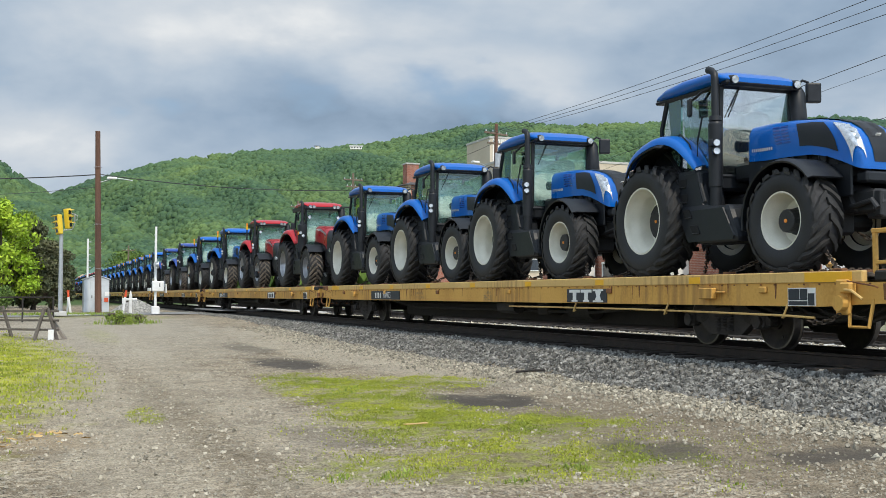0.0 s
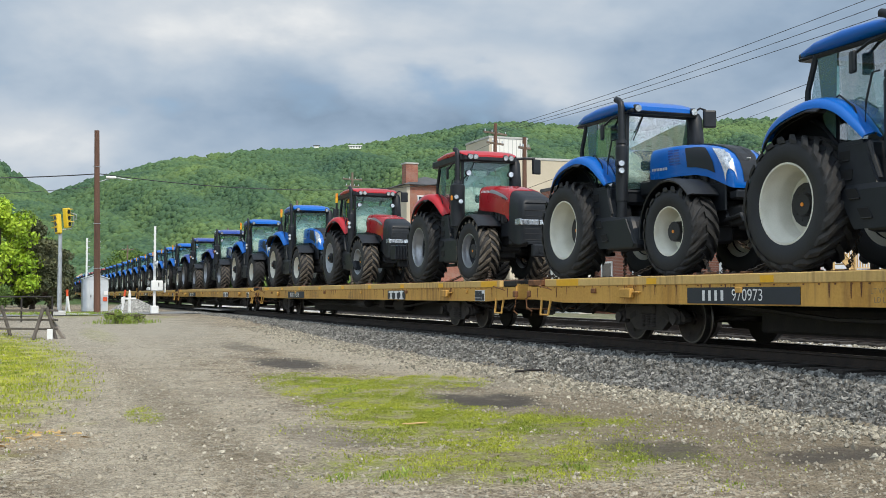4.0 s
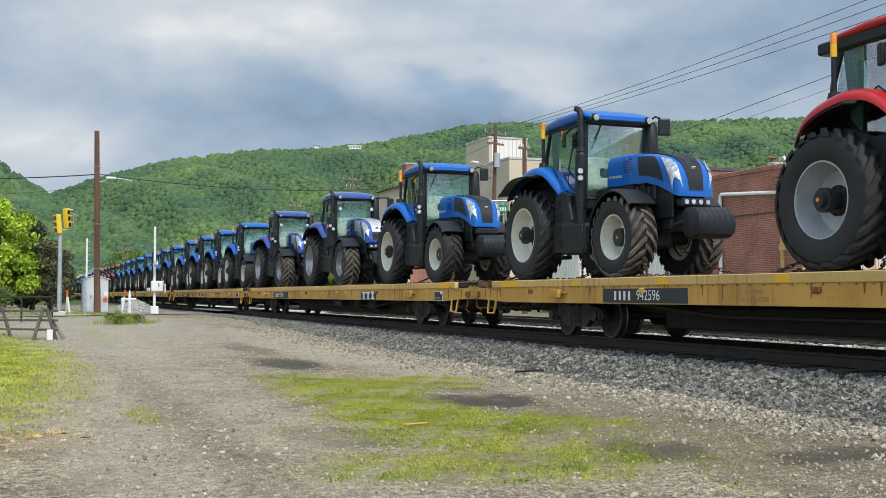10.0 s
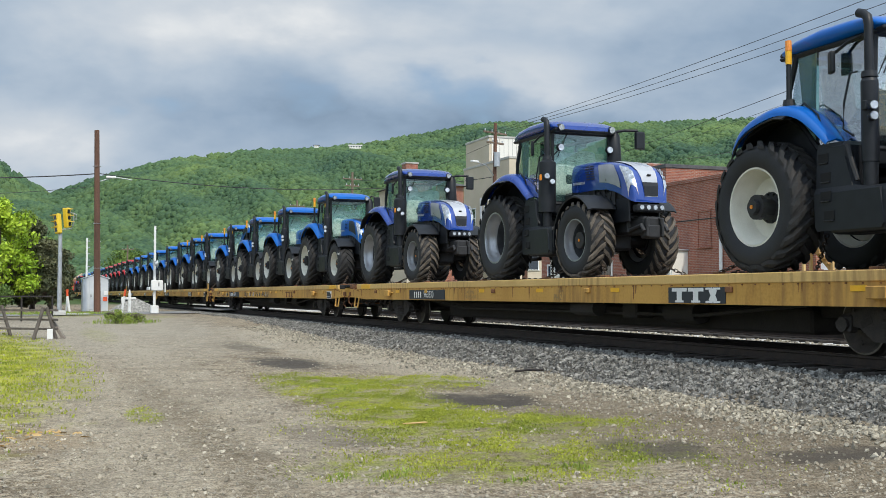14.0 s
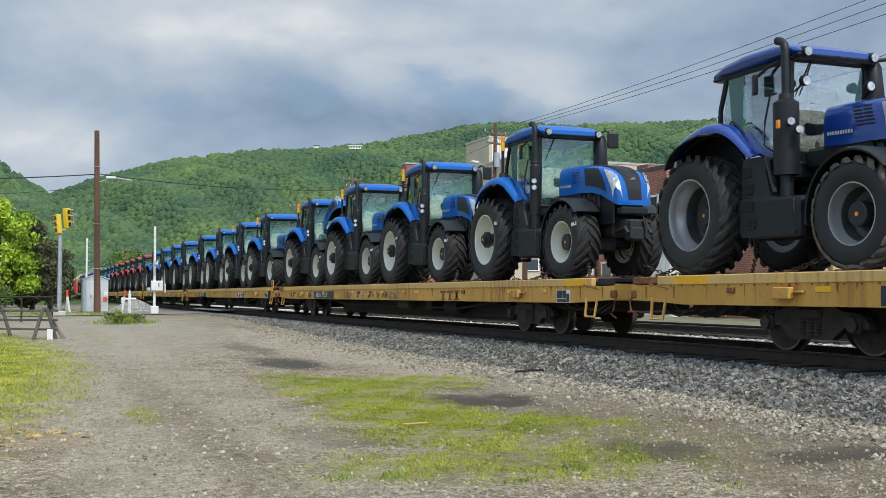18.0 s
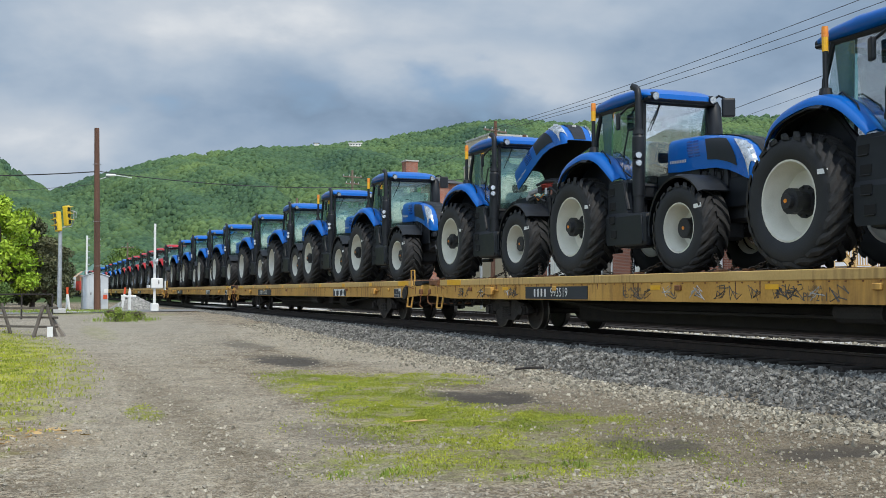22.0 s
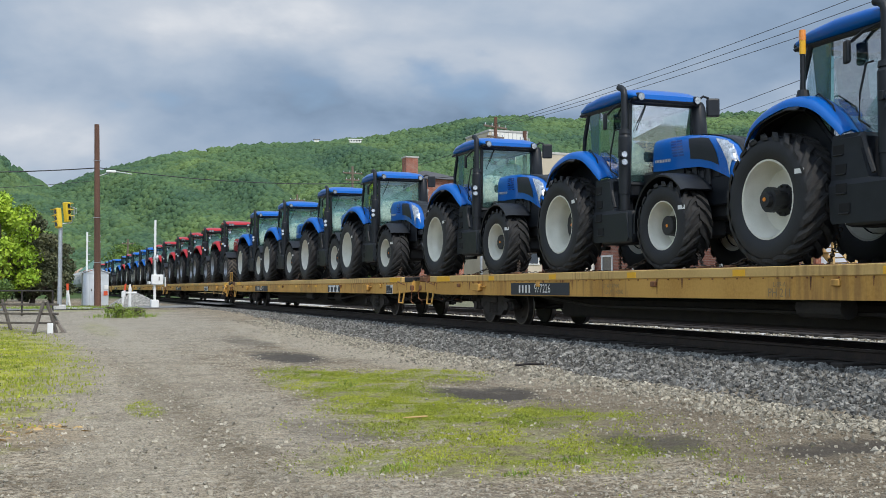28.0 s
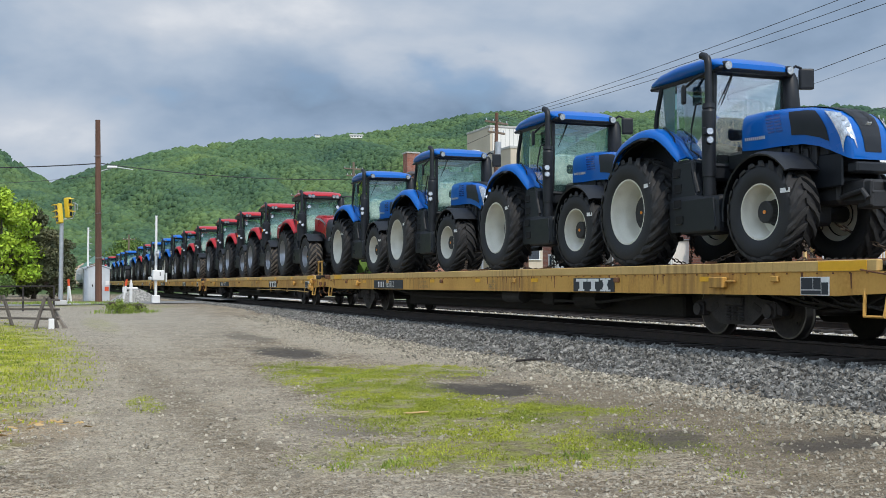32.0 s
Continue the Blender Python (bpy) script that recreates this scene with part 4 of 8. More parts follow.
def hub_mesh(kind, x0, R):
    """Axle end: a short cap, or a long flanged stub for dual wheels."""
    bm = B()
    n = 14
    if kind == "long":
        prof = ((x0 + 0.02, R * 0.42), (x0 - 0.03, R * 0.42), (x0 - 0.03, R * 0.24), (x0 - 0.21, R * 0.24), (x0 - 0.21, R * 0.33), (x0 - 0.30, R * 0.33), (x0 - 0.30, R * 0.20), (x0 - 0.37, R * 0.19), (x0 - 0.37, R * 0.10))
    elif kind == "drum":
        prof = ((x0 + 0.02, R * 0.50), (x0 - 0.04, R * 0.50), (x0 - 0.04, R * 0.43), (x0 - 0.24, R * 0.41), (x0 - 0.25, R * 0.36), (x0 - 0.25, R * 0.1))
    else:
        prof = ((x0 + 0.02, R * 0.58), (x0 - 0.10, R * 0.56), (x0 - 0.10, R * 0.30), (x0 - 0.17, R * 0.27), (x0 - 0.17, R * 0.1))
    lathe(bm, prof, n, cap1=True)
    end = prof[-1][0]
    for k in range(10):
        a = k * math.tau / 10
        rr = R * 0.36
        if kind == "short":
            rr = R * 0.42
        cyl(bm, (x0 - 0.02, rr * math.cos(a), rr * math.sin(a)), (x0 - (0.108 if kind == "short" else 0.06), rr * math.cos(a), rr * math.sin(a)), 0.018, n=6)
    bmesh.ops.recalc_face_normals(bm, faces=bm.faces)
    me = bpy.data.meshes.new("hub")
    bm.to_mesh(me)
    bm.free()
    me.materials.append(M_FRAME)
    return me, end


WHEELS = {}


def wheel_set(key, R, W, rim_r, lugs, wall, lug, rim_m, dish, steps, hub):
    if key not in WHEELS:
        WHEELS[key] = (tyre_meshes("tyre", R, W, rim_r, lugs, wall, lug), rim_mesh(rim_r, W, dish, rim_m, steps, M_DISCG if rim_m is M_RIMG else rim_m), hub_mesh(hub, dish, rim_r))
    return WHEELS[key]


def wheel(tractor, name, key_args, x, fw, z, flip, label, turn=0.0, sticker=False):
    tyre_me, rim_me, (hub_me, cap) = wheel_set(*key_args)
    w = link_mesh(name, tyre_me, tractor, label, pose(x, -fw, z, random.uniform(0, 16), 0, (180 if flip else 0) + turn))
    link_mesh("rim", rim_me, w)
    link_mesh("hub", hub_me, w)
    bm = B()
    cyl(bm, (cap + 0.005, 0, 0), (cap - 0.012, 0, 0), 0.030, n=10)
    part("hub_cap", bm, M_AMBER, w, "yellow hub cap")
    if sticker:
        bm = B()
        a, r = radians(148), key_args[1] * 0.84
        box(bm, (-key_args[2] * 0.50, r * math.cos(a), r * math.sin(a)), (0.004, 0.20, 0.07), rot=(-6, 0, 0))
        part("sticker", bm, M_WHITE, w, "white paper label")
    return w


def loft(secs, nu, power=0.36):
    """Closed-top hood skin from sections (fw, half width, bottom, top); rows of points from the near to the far lower edge."""
    rows = []
    for fw, w, zb, zt in secs:
        row = []
        for k in range(nu + 1):
            a = math.pi * k / nu
            c, s = math.cos(a), math.sin(a)
            x = -w * math.copysign(abs(c) ** power, c)
            z = zb + (zt - zb) * abs(s) ** power
            row.append(P(x, fw, z))
        rows.append(row)
    return rows


def hood_fn(secs, power=0.36):
    fws = [s[0] for s in secs]

    def at(fw, u, off=0.0):
        w, zb, zt = (np.interp(fw, fws, [s[i] for s in secs]) for i in (1, 2, 3))

        def raw(q):
            a = math.pi * q
            c, s = math.cos(a), math.sin(a)
            return P(-w * math.copysign(abs(c) ** power, c), fw, zb + (zt - zb) * abs(s) ** power)
        p = raw(u)
        if off:
            e = 0.015
            tu = raw(min(u + e, 0.999)) - raw(max(u - e, 0.001))
            d = Vector((tu.z, 0, -tu.x))
            if d.length > 1e-6:
                d.normalize()
                if (p - P(0, fw, zb)).dot(d) < 0:
                    d = -d
                p = p + d * off + Vector((0, -off * 0.5, 0))
        return p
    return at


def patch(bm, fn, corners, n, m, off):
    """A panel lying proud of the hood; corners: (fw, u) of four corners in order."""
    (a, b, c, d) = corners
    rows = []
    for i in range(n + 1):
        s = i / n
        row = []
        for j in range(m + 1):
            t = j / m
            fw = (a[0] * (1 - s) + b[0] * s) * (1 - t) + (d[0] * (1 - s) + c[0] * s) * t
            u = (a[1] * (1 - s) + b[1] * s) * (1 - t) + (d[1] * (1 - s) + c[1] * s) * t
            row.append(fn(fw, u, off))
        rows.append(row)
    grid_faces(bm, rows)


BLUE_HOOD = ((2.30, 0.41, 1.86, 2.47), (2.7, 0.43, 1.83, 2.465), (3.3, 0.45, 1.82, 2.43), (3.85, 0.46, 1.79, 2.36), (4.18, 0.455, 1.72, 2.29), (4.42, 0.445, 1.63, 2.21), (4.60, 0.425, 1.55, 2.09), (4.70, 0.40, 1.50, 1.95),
             (4.76, 0.365, 1.475, 1.77), (4.785, 0.335, 1.47, 1.56))
RED_HOOD = ((2.45, 0.43, 1.86, 2.48), (2.9, 0.445, 1.80, 2.46), (3.5, 0.455, 1.74, 2.40), (4.1, 0.46, 1.62, 2.29), (4.35, 0.46, 1.45, 2.22))
RED_NOSE = ((4.33, 0.458, 1.05, 2.215), (4.6, 0.46, 0.92, 2.13), (4.85, 0.455, 0.87, 2.03), (4.97, 0.435, 0.87, 1.94), (5.02, 0.40, 0.90, 1.80), (5.03, 0.36, 0.92, 1.6))


def uq(q):
    """Place round the hood's side at the height fraction q."""
    return math.asin(min(1, q ** (1 / 0.36))) / math.pi


def link_chain(bm, p0, p1, pitch=0.085, sag=0.05):
    p0, p1 = Vector(p0), Vector(p1)
    n = max(3, int((p1 - p0).length / pitch))
    pts = [p0.lerp(p1, k / n) - Vector((0, 0, sag * 4 * (k / n) * (1 - k / n))) for k in range(n + 1)]
    for k in range(n):
        a, b = pts[k], pts[k + 1]
        d = (b - a).normalized()
        s = d.cross(Vector((0.3, 0.2, 1))).normalized()
        if k % 2:
            s = d.cross(s).normalized()
        c, hl = (a + b) / 2, (b - a).length * 0.72
        tube(bm, [c + d * hl * q + s * 0.028 * w for q, w in ((-1, 0.0), (-0.55, 1), (0.55, 1), (1, 0.0), (0.55, -1), (-0.55, -1))], 0.012, n=3, closed=True)


def seven_bars(bm, fn, u, fw0, n, pitch, h, off):
    """Illegible writing as plain bars."""
    for k in range(n):
        patch(bm, fn, ((fw0 + k * pitch, u - h), (fw0 + k * pitch + pitch * 0.66, u - h), (fw0 + k * pitch + pitch * 0.66, u + h), (fw0 + k * pitch, u + h)), 1, 1, off)


def eased(line, n):
    """A line of (fw, z) points with n rounded steps from each point to the next."""
    out = []
    for i in range(len(line) - 1):
        p0, p1, p2, p3 = (Vector(line[min(max(i + k, 0), len(line) - 1)]) for k in (-1, 0, 1, 2))
        for j in range(n):
            t = j / n
            out.append(tuple(0.5 * (2 * p1 + (p2 - p0) * t + (2 * p0 - 5 * p1 + 4 * p2 - p3) * t * t + (3 * p1 - p0 - 3 * p2 + p3) * t ** 3)))
    return out + [line[-1]]


def tractor(kind, label, hub="short", beacon=False, weight="", hood_up=False, dusty=False, stickers=False, rims=None, arms=False, lip=False, low=0.0, wheelbase=0.0):
    red, navy = kind == "red", kind == "navy"
    paint = {"blue": M_BLUE, "navy": M_NAVY, "red": M_RED}[kind]
    rim_m = rims or (M_RIMG if kind != "blue" else M_RIMW)
    wb = wheelbase or (3.06 if red else 3.45)
    t = thing("tractor", label, "tractor", "tractors on the train")
    lug = M_DUSTY if dusty else M_TREAD
    # wheels
    dr = {"short": 0.19, "long": 0.05}[hub]
    rear = (("rear", kind, dusty, hub, rim_m.name), 0.99, 0.62, 0.525 if red else 0.575, 22, M_TYRE, M_TREAD, rim_m, dr, 3 if hub == "short" else 1, hub)
    front = (("front", kind, dusty, hub, rim_m.name), 0.785, 0.54, 0.42, 20, M_TYRE, lug, rim_m, 0.11, 2, "drum")
    rear_x, front_x = 0.93, 0.73
    wheel(t, "rear_wheel", rear, -rear_x, 0, 0.985, False, "large rear wheel with chevron-lugged black tyre", sticker=stickers)
    wheel(t, "rear_wheel", rear, rear_x, 0, 0.985, True, "large rear wheel with chevron-lugged black tyre")
    wheel(t, "front_wheel", front, -front_x, wb, 0.78, False, "front wheel with chevron-lugged black tyre", turn=2.5, sticker=stickers)
    wheel(t, "front_wheel", front, front_x, wb, 0.78, True, "front wheel with chevron-lugged black tyre", turn=2.5)
    # axles, gearbox and frame
    bm = B()
    cyl(bm, P(-0.9, 0, 0.985), P(0.9, 0, 0.985), 0.15, n=14)
    box(bm, P(0, 0.35, 1.05), (0.72, 1.3, 0.75), bevel=0.08)
    box(bm, P(0, -0.45, 0.95), (0.5, 0.5, 0.4), bevel=0.05)
    part("rear_axle", bm, M_FRAME, t)
    bm = B()
    box(bm, P(0, 2.2, 1.05), (0.56, 2.6, 0.62), bevel=0.06)
    box(bm, P(0, wb + 0.1, 1.08), (0.50, 1.6, 0.42), bevel=0.05)
    part("chassis", bm, M_FRAME, t)
    bm = B()
    cyl(bm, P(-0.66, wb, 0.78), P(0.66, wb, 0.78), 0.13, n=12)
    box(bm, P(0, wb, 0.78), (0.5, 0.42, 0.40), bevel=0.05)
    for s in (-1, 1):
        tube(bm, [P(s * 0.2, wb - 0.22, 0.72), P(s * 0.70, wb - 0.22, 0.76)], 0.035)
    part("front_axle", bm, M_FRAME, t)
    bm = B()
    box(bm, P(0, 3.3, 1.62), (0.66, 2.0, 0.55), bevel=0.08)
    for k in range(8):
        box(bm, P(-0.36, 2.6 + k * 0.2, 1.58 + 0.05 * (k % 3)), (0.08, 0.12, 0.30 + 0.05 * (k % 2)), bevel=0.015)
        tube(bm, [P(-0.34, 2.55 + k * 0.19, 1.84), P(-0.41, 2.62 + k * 0.19, 1.70), P(-0.37, 2.60 + k * 0.19, 1.42)], 0.018, n=5)
    part("engine", bm, M_FRAME, t)
    # hood
    secs = RED_HOOD if red else BLUE_HOOD
    fn = hood_fn(secs)
    up = Matrix.Identity(4)
    if hood_up:
        piv = P(0, 2.35, 2.20)
        up = Matrix.Translation(piv + Vector((0, 0.06, 0.24))) @ Matrix.Rotation(radians(-28), 4, "X") @ Matrix.Translation(-piv)
    bm = B()
    dense = []
    for a, b in zip(secs, secs[1:]):
        for k in range(3):
            dense.append(tuple(a[i] + (b[i] - a[i]) * k / 3 for i in range(4)))
    dense.append(secs[-1])
    vv = grid_faces(bm, loft(dense, 28))
    if not hood_up:
        bm.faces.new(vv[-1])
    hood = part("hood", bm, paint, t, "raised open engine hood" if hood_up else "", smooth=True, m=up)
    if hood_up:
        # black lining with a pale mesh window, and the bared engine
        bm = B()
        grid_faces(bm, loft([(f_, w_ - 0.035, zb_ + 0.004, zt_ - 0.04) for f_, w_, zb_, zt_ in dense[:-2]], 28))
        lining = part("hood_lining", bm, M_HOLE, hood, "black hood underside", smooth=True)
        for k in range(6):
            for j in range(4):
                bm = B()
                box(bm, P(-0.26 + 0.104 * k, 3.86 + 0.13 * j, 2.27 - 0.034 * j), (0.088, 0.11, 0.008), rot=(14, 0, 0))
                part("mesh_window", bm, M_RIMG, lining, "pale intake mesh")
        bm = B()
        box(bm, P(0, 4.28, 1.72), (0.74, 0.34, 0.84), bevel=0.03)
        rad = part("radiator", bm, M_FRAME, t, "black radiator pack")
        for k in range(12):
            bm = B()
            box(bm, P(-0.375, 4.14 + 0.025 * k, 1.72), (0.014, 0.010, 0.76))
            part("radiator_fin", bm, M_RIMG if k > 9 else M_FRAME, rad)
        for nm, m_, r_, pts in (("intake_pipe", M_BOXRED, 0.075, [(-0.10, 2.95, 2.06), (-0.16, 3.3, 2.14), (-0.12, 3.7, 2.10), (-0.05, 4.0, 2.0)]),
                                ("charge_pipe", M_GALV, 0.06, [(-0.36, 2.85, 1.86), (-0.40, 3.10, 1.98), (-0.38, 3.4, 2.02)]),
                                ("hose", M_BLACK, 0.035, [(-0.30, 3.2, 2.16), (-0.34, 3.7, 2.20), (-0.32, 4.2, 2.16), (-0.36, 4.5, 2.02)]),
                                ("hose", M_BLACK, 0.03, [(-0.20, 3.3, 2.22), (-0.24, 3.8, 2.24), (-0.22, 4.4, 2.18)]),
                                ("hose", M_BLACK, 0.028, [(-0.38, 3.6, 1.95), (-0.41, 4.1, 2.02), (-0.42, 4.5, 1.86), (-0.40, 4.55, 1.5)]),
                                ("hose", M_FRAME, 0.03, [(-0.40, 3.05, 1.80), (-0.44, 3.5, 1.86), (-0.43, 3.9, 1.72)]),
                                ("cable_loom", M_AMBER, 0.014, [(-0.42, 3.3, 1.92), (-0.44, 3.55, 1.78), (-0.42, 3.8, 1.90)])):
            bm = B()
            tube(bm, [P(*p) for p in pts], r_, n=8)
            part(nm, bm, m_, t)
        for f_, z_, m_ in ((3.05, 1.95, M_GALV), (3.55, 2.02, M_FRAME), (3.9, 1.96, M_CHROME), (4.52, 1.75, M_GALV)):
            bm = B()
            cyl(bm, P(-0.40, f_, z_ - 0.07), P(-0.40, f_, z_ + 0.07), 0.05, n=12)
            part("engine_canister", bm, m_, t)
    if red:
        bm = B()
        dense = []
        for a, b in zip(RED_NOSE, RED_NOSE[1:]):
            for k in range(3):
                dense.append(tuple(a[i] + (b[i] - a[i]) * k / 3 for i in range(4)))
        dense.append(RED_NOSE[-1])
        vv = grid_faces(bm, loft(dense, 28, 0.30))
        bm.faces.new(vv[-1])
        part("grille", bm, M_BLACK, hood, "black nose grille", smooth=True)
        for k, (z, w) in enumerate(((1.86, 0.86), (1.68, 0.9), (1.54, 0.9), (1.24, 0.9), (1.12, 0.9), (0.98, 0.88))):
            bm = B()
            box(bm, P(0, 5.02, z), (w * 0.80, 0.03, 0.016), bevel=0.005)
            part("grille_slat", bm, M_FRAME, hood)
        for s in (-1, 1):
            bm = B()
            box(bm, P(s * 0.235, 5.015, 1.39), (0.45, 0.10, 0.135), bevel=0.02, rot=(0, 0, s * 7))
            lamp = part("headlight", bm, M_LAMP, hood, "clear wide headlight")
            bm = B()
            box(bm, P(s * 0.452, 4.86, 1.41), (0.035, 0.34, 0.15), bevel=0.015)
            part("headlight_wing", bm, M_LAMP, lamp)
            for k in range(3):
                bm = B()
                cyl(bm, P(s * (0.12 + 0.12 * k), 5.06, 1.39), P(s * (0.12 + 0.12 * k), 5.072, 1.39), 0.045, n=12)
                part("bulb", bm, M_CHROME, lamp)
        bm = B()
        patch(bm, fn, ((3.05, uq(0.72)), (4.20, uq(0.60)), (4.28, uq(0.68)), (3.2, uq(0.84))), 8, 2, 0.006)
        part("side_decal", bm, M_RIMG, hood, "grey swoosh decal")
        bm = B()
        seven_bars(bm, fn, uq(0.76), 2.58, 6, 0.09, 0.024, 0.007)
        tagged(part("name_bars", bm, M_WHITE, hood), kind="stuff")
        bm = B()
        seven_bars(bm, fn, uq(0.60), 3.95, 3, 0.09, 0.012, 0.008)
        part("model_bars", bm, M_BLACK, hood)
        bm = B()
        box(bm, P(0, 5.10, 0.72), (0.42, 0.16, 0.30), bevel=0.03)
        box(bm, P(0, 5.02, 0.90), (0.6, 0.14, 0.08), bevel=0.02)
        cyl(bm, P(0, 5.17, 0.72), P(0, 5.2, 0.72), 0.07, n=12)
        part("front_hitch", bm, M_BLACK, t)
    else:
        bm = B()
        patch(bm, fn, ((3.30, 0.41), (4.784, 0.468), (4.784, 0.532), (3.30, 0.59)), 110, 6, 0.014)
        part("hood_strip", bm, M_SILVER if navy else M_BLACK, hood, "silver hood centre panel" if navy else "ribbed black hood centre panel", smooth=2)
        if navy:
            bm = B()
            patch(bm, fn, ((4.735, 0.462), (4.784, 0.468), (4.784, 0.532), (4.735, 0.538)), 16, 4, 0.022)
            part("chin_grille", bm, M_BLACK, hood, "small black chin grille")
        for k in range(0 if navy else 6):
            bm = B()
            u, v = 0.435 + 0.024 * k, 0.482 + 0.0066 * k
            patch(bm, fn, ((3.65, u), (4.70, v), (4.70, v + 0.002), (3.65, u + 0.006)), 40, 1, 0.020)
            part("hood_rib", bm, M_FRAME, hood)
        bm = B()
        box(bm, P(0, 4.685, 1.99), (0.09, 0.012, 0.10), rot=(48, 0, 0), bevel=0.004)
        part("badge", bm, M_BLACK if navy else M_WHITE, hood, "plain leaf-shaped badge")
        for s in (-1, 1):
            def uu(q):
                return uq(q) if s < 0 else 1 - uq(q)
            bm = B()
            patch(bm, fn, ((4.22, uu(0.92)), (4.60, 0.5 + s * 0.125), (4.78, 0.5 + s * 0.19), (4.655, uu(0.10))), 44, 8, 0.016)
            lamp = part("headlight", bm, M_LAMP, hood, "swept clear headlight", smooth=2)
            for k in range(3):
                bm = B()
                c = fn(4.50 + 0.085 * k, 0.5 + s * (0.19 + 0.012 * k), 0.020)
                cyl(bm, c, c + Vector((s * 0.012, -0.012, 0.004)), 0.036, n=10)
                part("bulb", bm, M_CHROME, lamp)
            bm = B()
            patch(bm, fn, ((3.46, uu(0.86)), (4.04, uu(0.90)), (4.40, uu(0.22)), (3.58, uu(0.26))), 8, 6, 0.010)
            part("side_vent", bm, M_RIMG if navy else M_BLACK, hood, "black side air vent", smooth=2)
            # flat slits in a darker colour that stands for shade inside the louvres
            for k in range(6 if s < 0 else 0):
                for j in range(2):
                    q, f0 = 0.84 - 0.085 * k, 2.90 + 0.20 * j + 0.02 * k
                    bm = B()
                    patch(bm, fn, ((f0, uu(q)), (f0 + 0.17, uu(q)), (f0 + 0.175, uu(q - 0.042)), (f0 + 0.005, uu(q - 0.042))), 1, 2, 0.007)
                    part("louvre", bm, M_HOLE if navy else M_NAVY, hood)
            bm = B()
            seven_bars(bm, fn, uu(0.30), 2.38, 10, 0.056, 0.0042, 0.007)
            tagged(part("name_bars", bm, M_PAINTS, hood), kind="stuff")
        bm = B()
        box(bm, P(0, 4.70, 1.36), (0.62, 0.22, 0.16), bevel=0.03)
        grill = part("lower_grille", bm, M_BLACK, t if hood_up else hood)
        for k in range(4 if (lip or navy) else 0):
            bm = B()
            x = -0.225 + 0.15 * k
            cyl(bm, P(x, 4.80, 1.37), P(x, 4.822, 1.37), 0.046, n=12)
            part("work_lamp", bm, M_LAMP, grill)
        bm = B()
        box(bm, P(0, 4.6, 1.02), (0.42, 0.5, 0.34), bevel=0.04)
        box(bm, P(0, 4.75, 0.90), (0.30, 0.30, 0.26), bevel=0.03)
        hitch = part("front_hitch", bm, M_FRAME, t)
        for s in (-1, 1):
            bm = B()
            tube(bm, [P(s * 0.24, 4.4, 0.95), P(s * 0.26, 4.85, 1.02), P(s * 0.26, 4.95, 0.9)], 0.04)
            part("lift_arm", bm, M_FRAME, hitch)
            bm = B()
            tube(bm, [P(s * 0.12, 4.6, 1.2), P(s * 0.14, 4.9, 1.14), P(s * 0.16, 4.93, 0.98)], 0.022)
            part("hose", bm, M_FRAME, hitch)
            bm = B()
            box(bm, P(s * 0.17, 4.88, 0.98), (0.06, 0.12, 0.36), bevel=0.015)
            part("hook_plate", bm, M_FRAME, hitch)
    # cheeks under the hood
    for s in (-1, 1):
        bm = B()
        box(bm, P(s * 0.37, 2.75, 1.60), (0.05, 1.0, 0.62), bevel=0.02)
        part("engine_side_shield", bm, M_BLACK, t)
        bm = B()
        box(bm, P(s * 0.33, 4.10, 1.35), (0.05, 0.9, 0.5), bevel=0.02)
        part("frame_cheek", bm, M_BLACK, t)
    if weight == "slab":
        w = B()
        rows = []
        for fw_, zb_, zt_ in ((4.92, 0.76, 1.20), (4.96, 0.70, 1.24), (5.12, 0.68, 1.25), (5.30, 0.70, 1.20), (5.40, 0.76, 1.10), (5.42, 0.84, 1.00)):
            rows.append([P(x_, fw_, z_) for x_, z_ in ((-0.36, zb_ + 0.02), (-0.38, zb_ + 0.05), (-0.38, zt_ - 0.04), (-0.35, zt_), (0.35, zt_), (0.38, zt_ - 0.04), (0.38, zb_ + 0.05), (0.36, zb_ + 0.02), (0.34, zb_), (-0.34, zb_))])
        vv = grid_faces(w, rows, close_u=True)
        w.faces.new(vv[0])
        w.faces.new(vv[-1][::-1])
        wo = part("front_weight", w, M_BLACK, t, "black cast front weight block", smooth=True)
        for k in range(6):
            bm = B()
            tube(bm, [P(-0.30 + 0.12 * k, 5.02, 1.247), P(-0.30 + 0.12 * k, 5.30, 1.202), P(-0.30 + 0.12 * k, 5.41, 1.09), P(-0.30 + 0.12 * k, 5.42, 0.86)], 0.008, n=4)
            part("casting_seam", bm, M_FRAME, wo)
    elif weight == "plates":
        w = B()
        box(w, P(0, 5.20, 1.0), (0.8, 0.5, 0.14), bevel=0.03)
        wo = part("weight_carrier", w, M_FRAME, t)
        for k in range(18):
            bm = B()
            box(bm, P(-0.44 + 0.0518 * k, 5.38, 1.02), (0.040, 0.46, 0.46), bevel=0.018)
            part("weight_plate", bm, M_BLACK, wo)
    # cab
    cab = B()
    for s in (-1, 1):
        tube(cab, [P(s * 0.64, 1.80, 1.62), P(s * 0.69, 1.93, 2.5), P(s * 0.70, 1.96, 3.22)], [0.045, 0.04, 0.05], n=6)
        tube(cab, [P(s * 0.70, 0.18, 2.30), P(s * 0.73, 0.24, 2.7), P(s * 0.72, 0.42, 3.22)], [0.05, 0.045, 0.05], n=6)
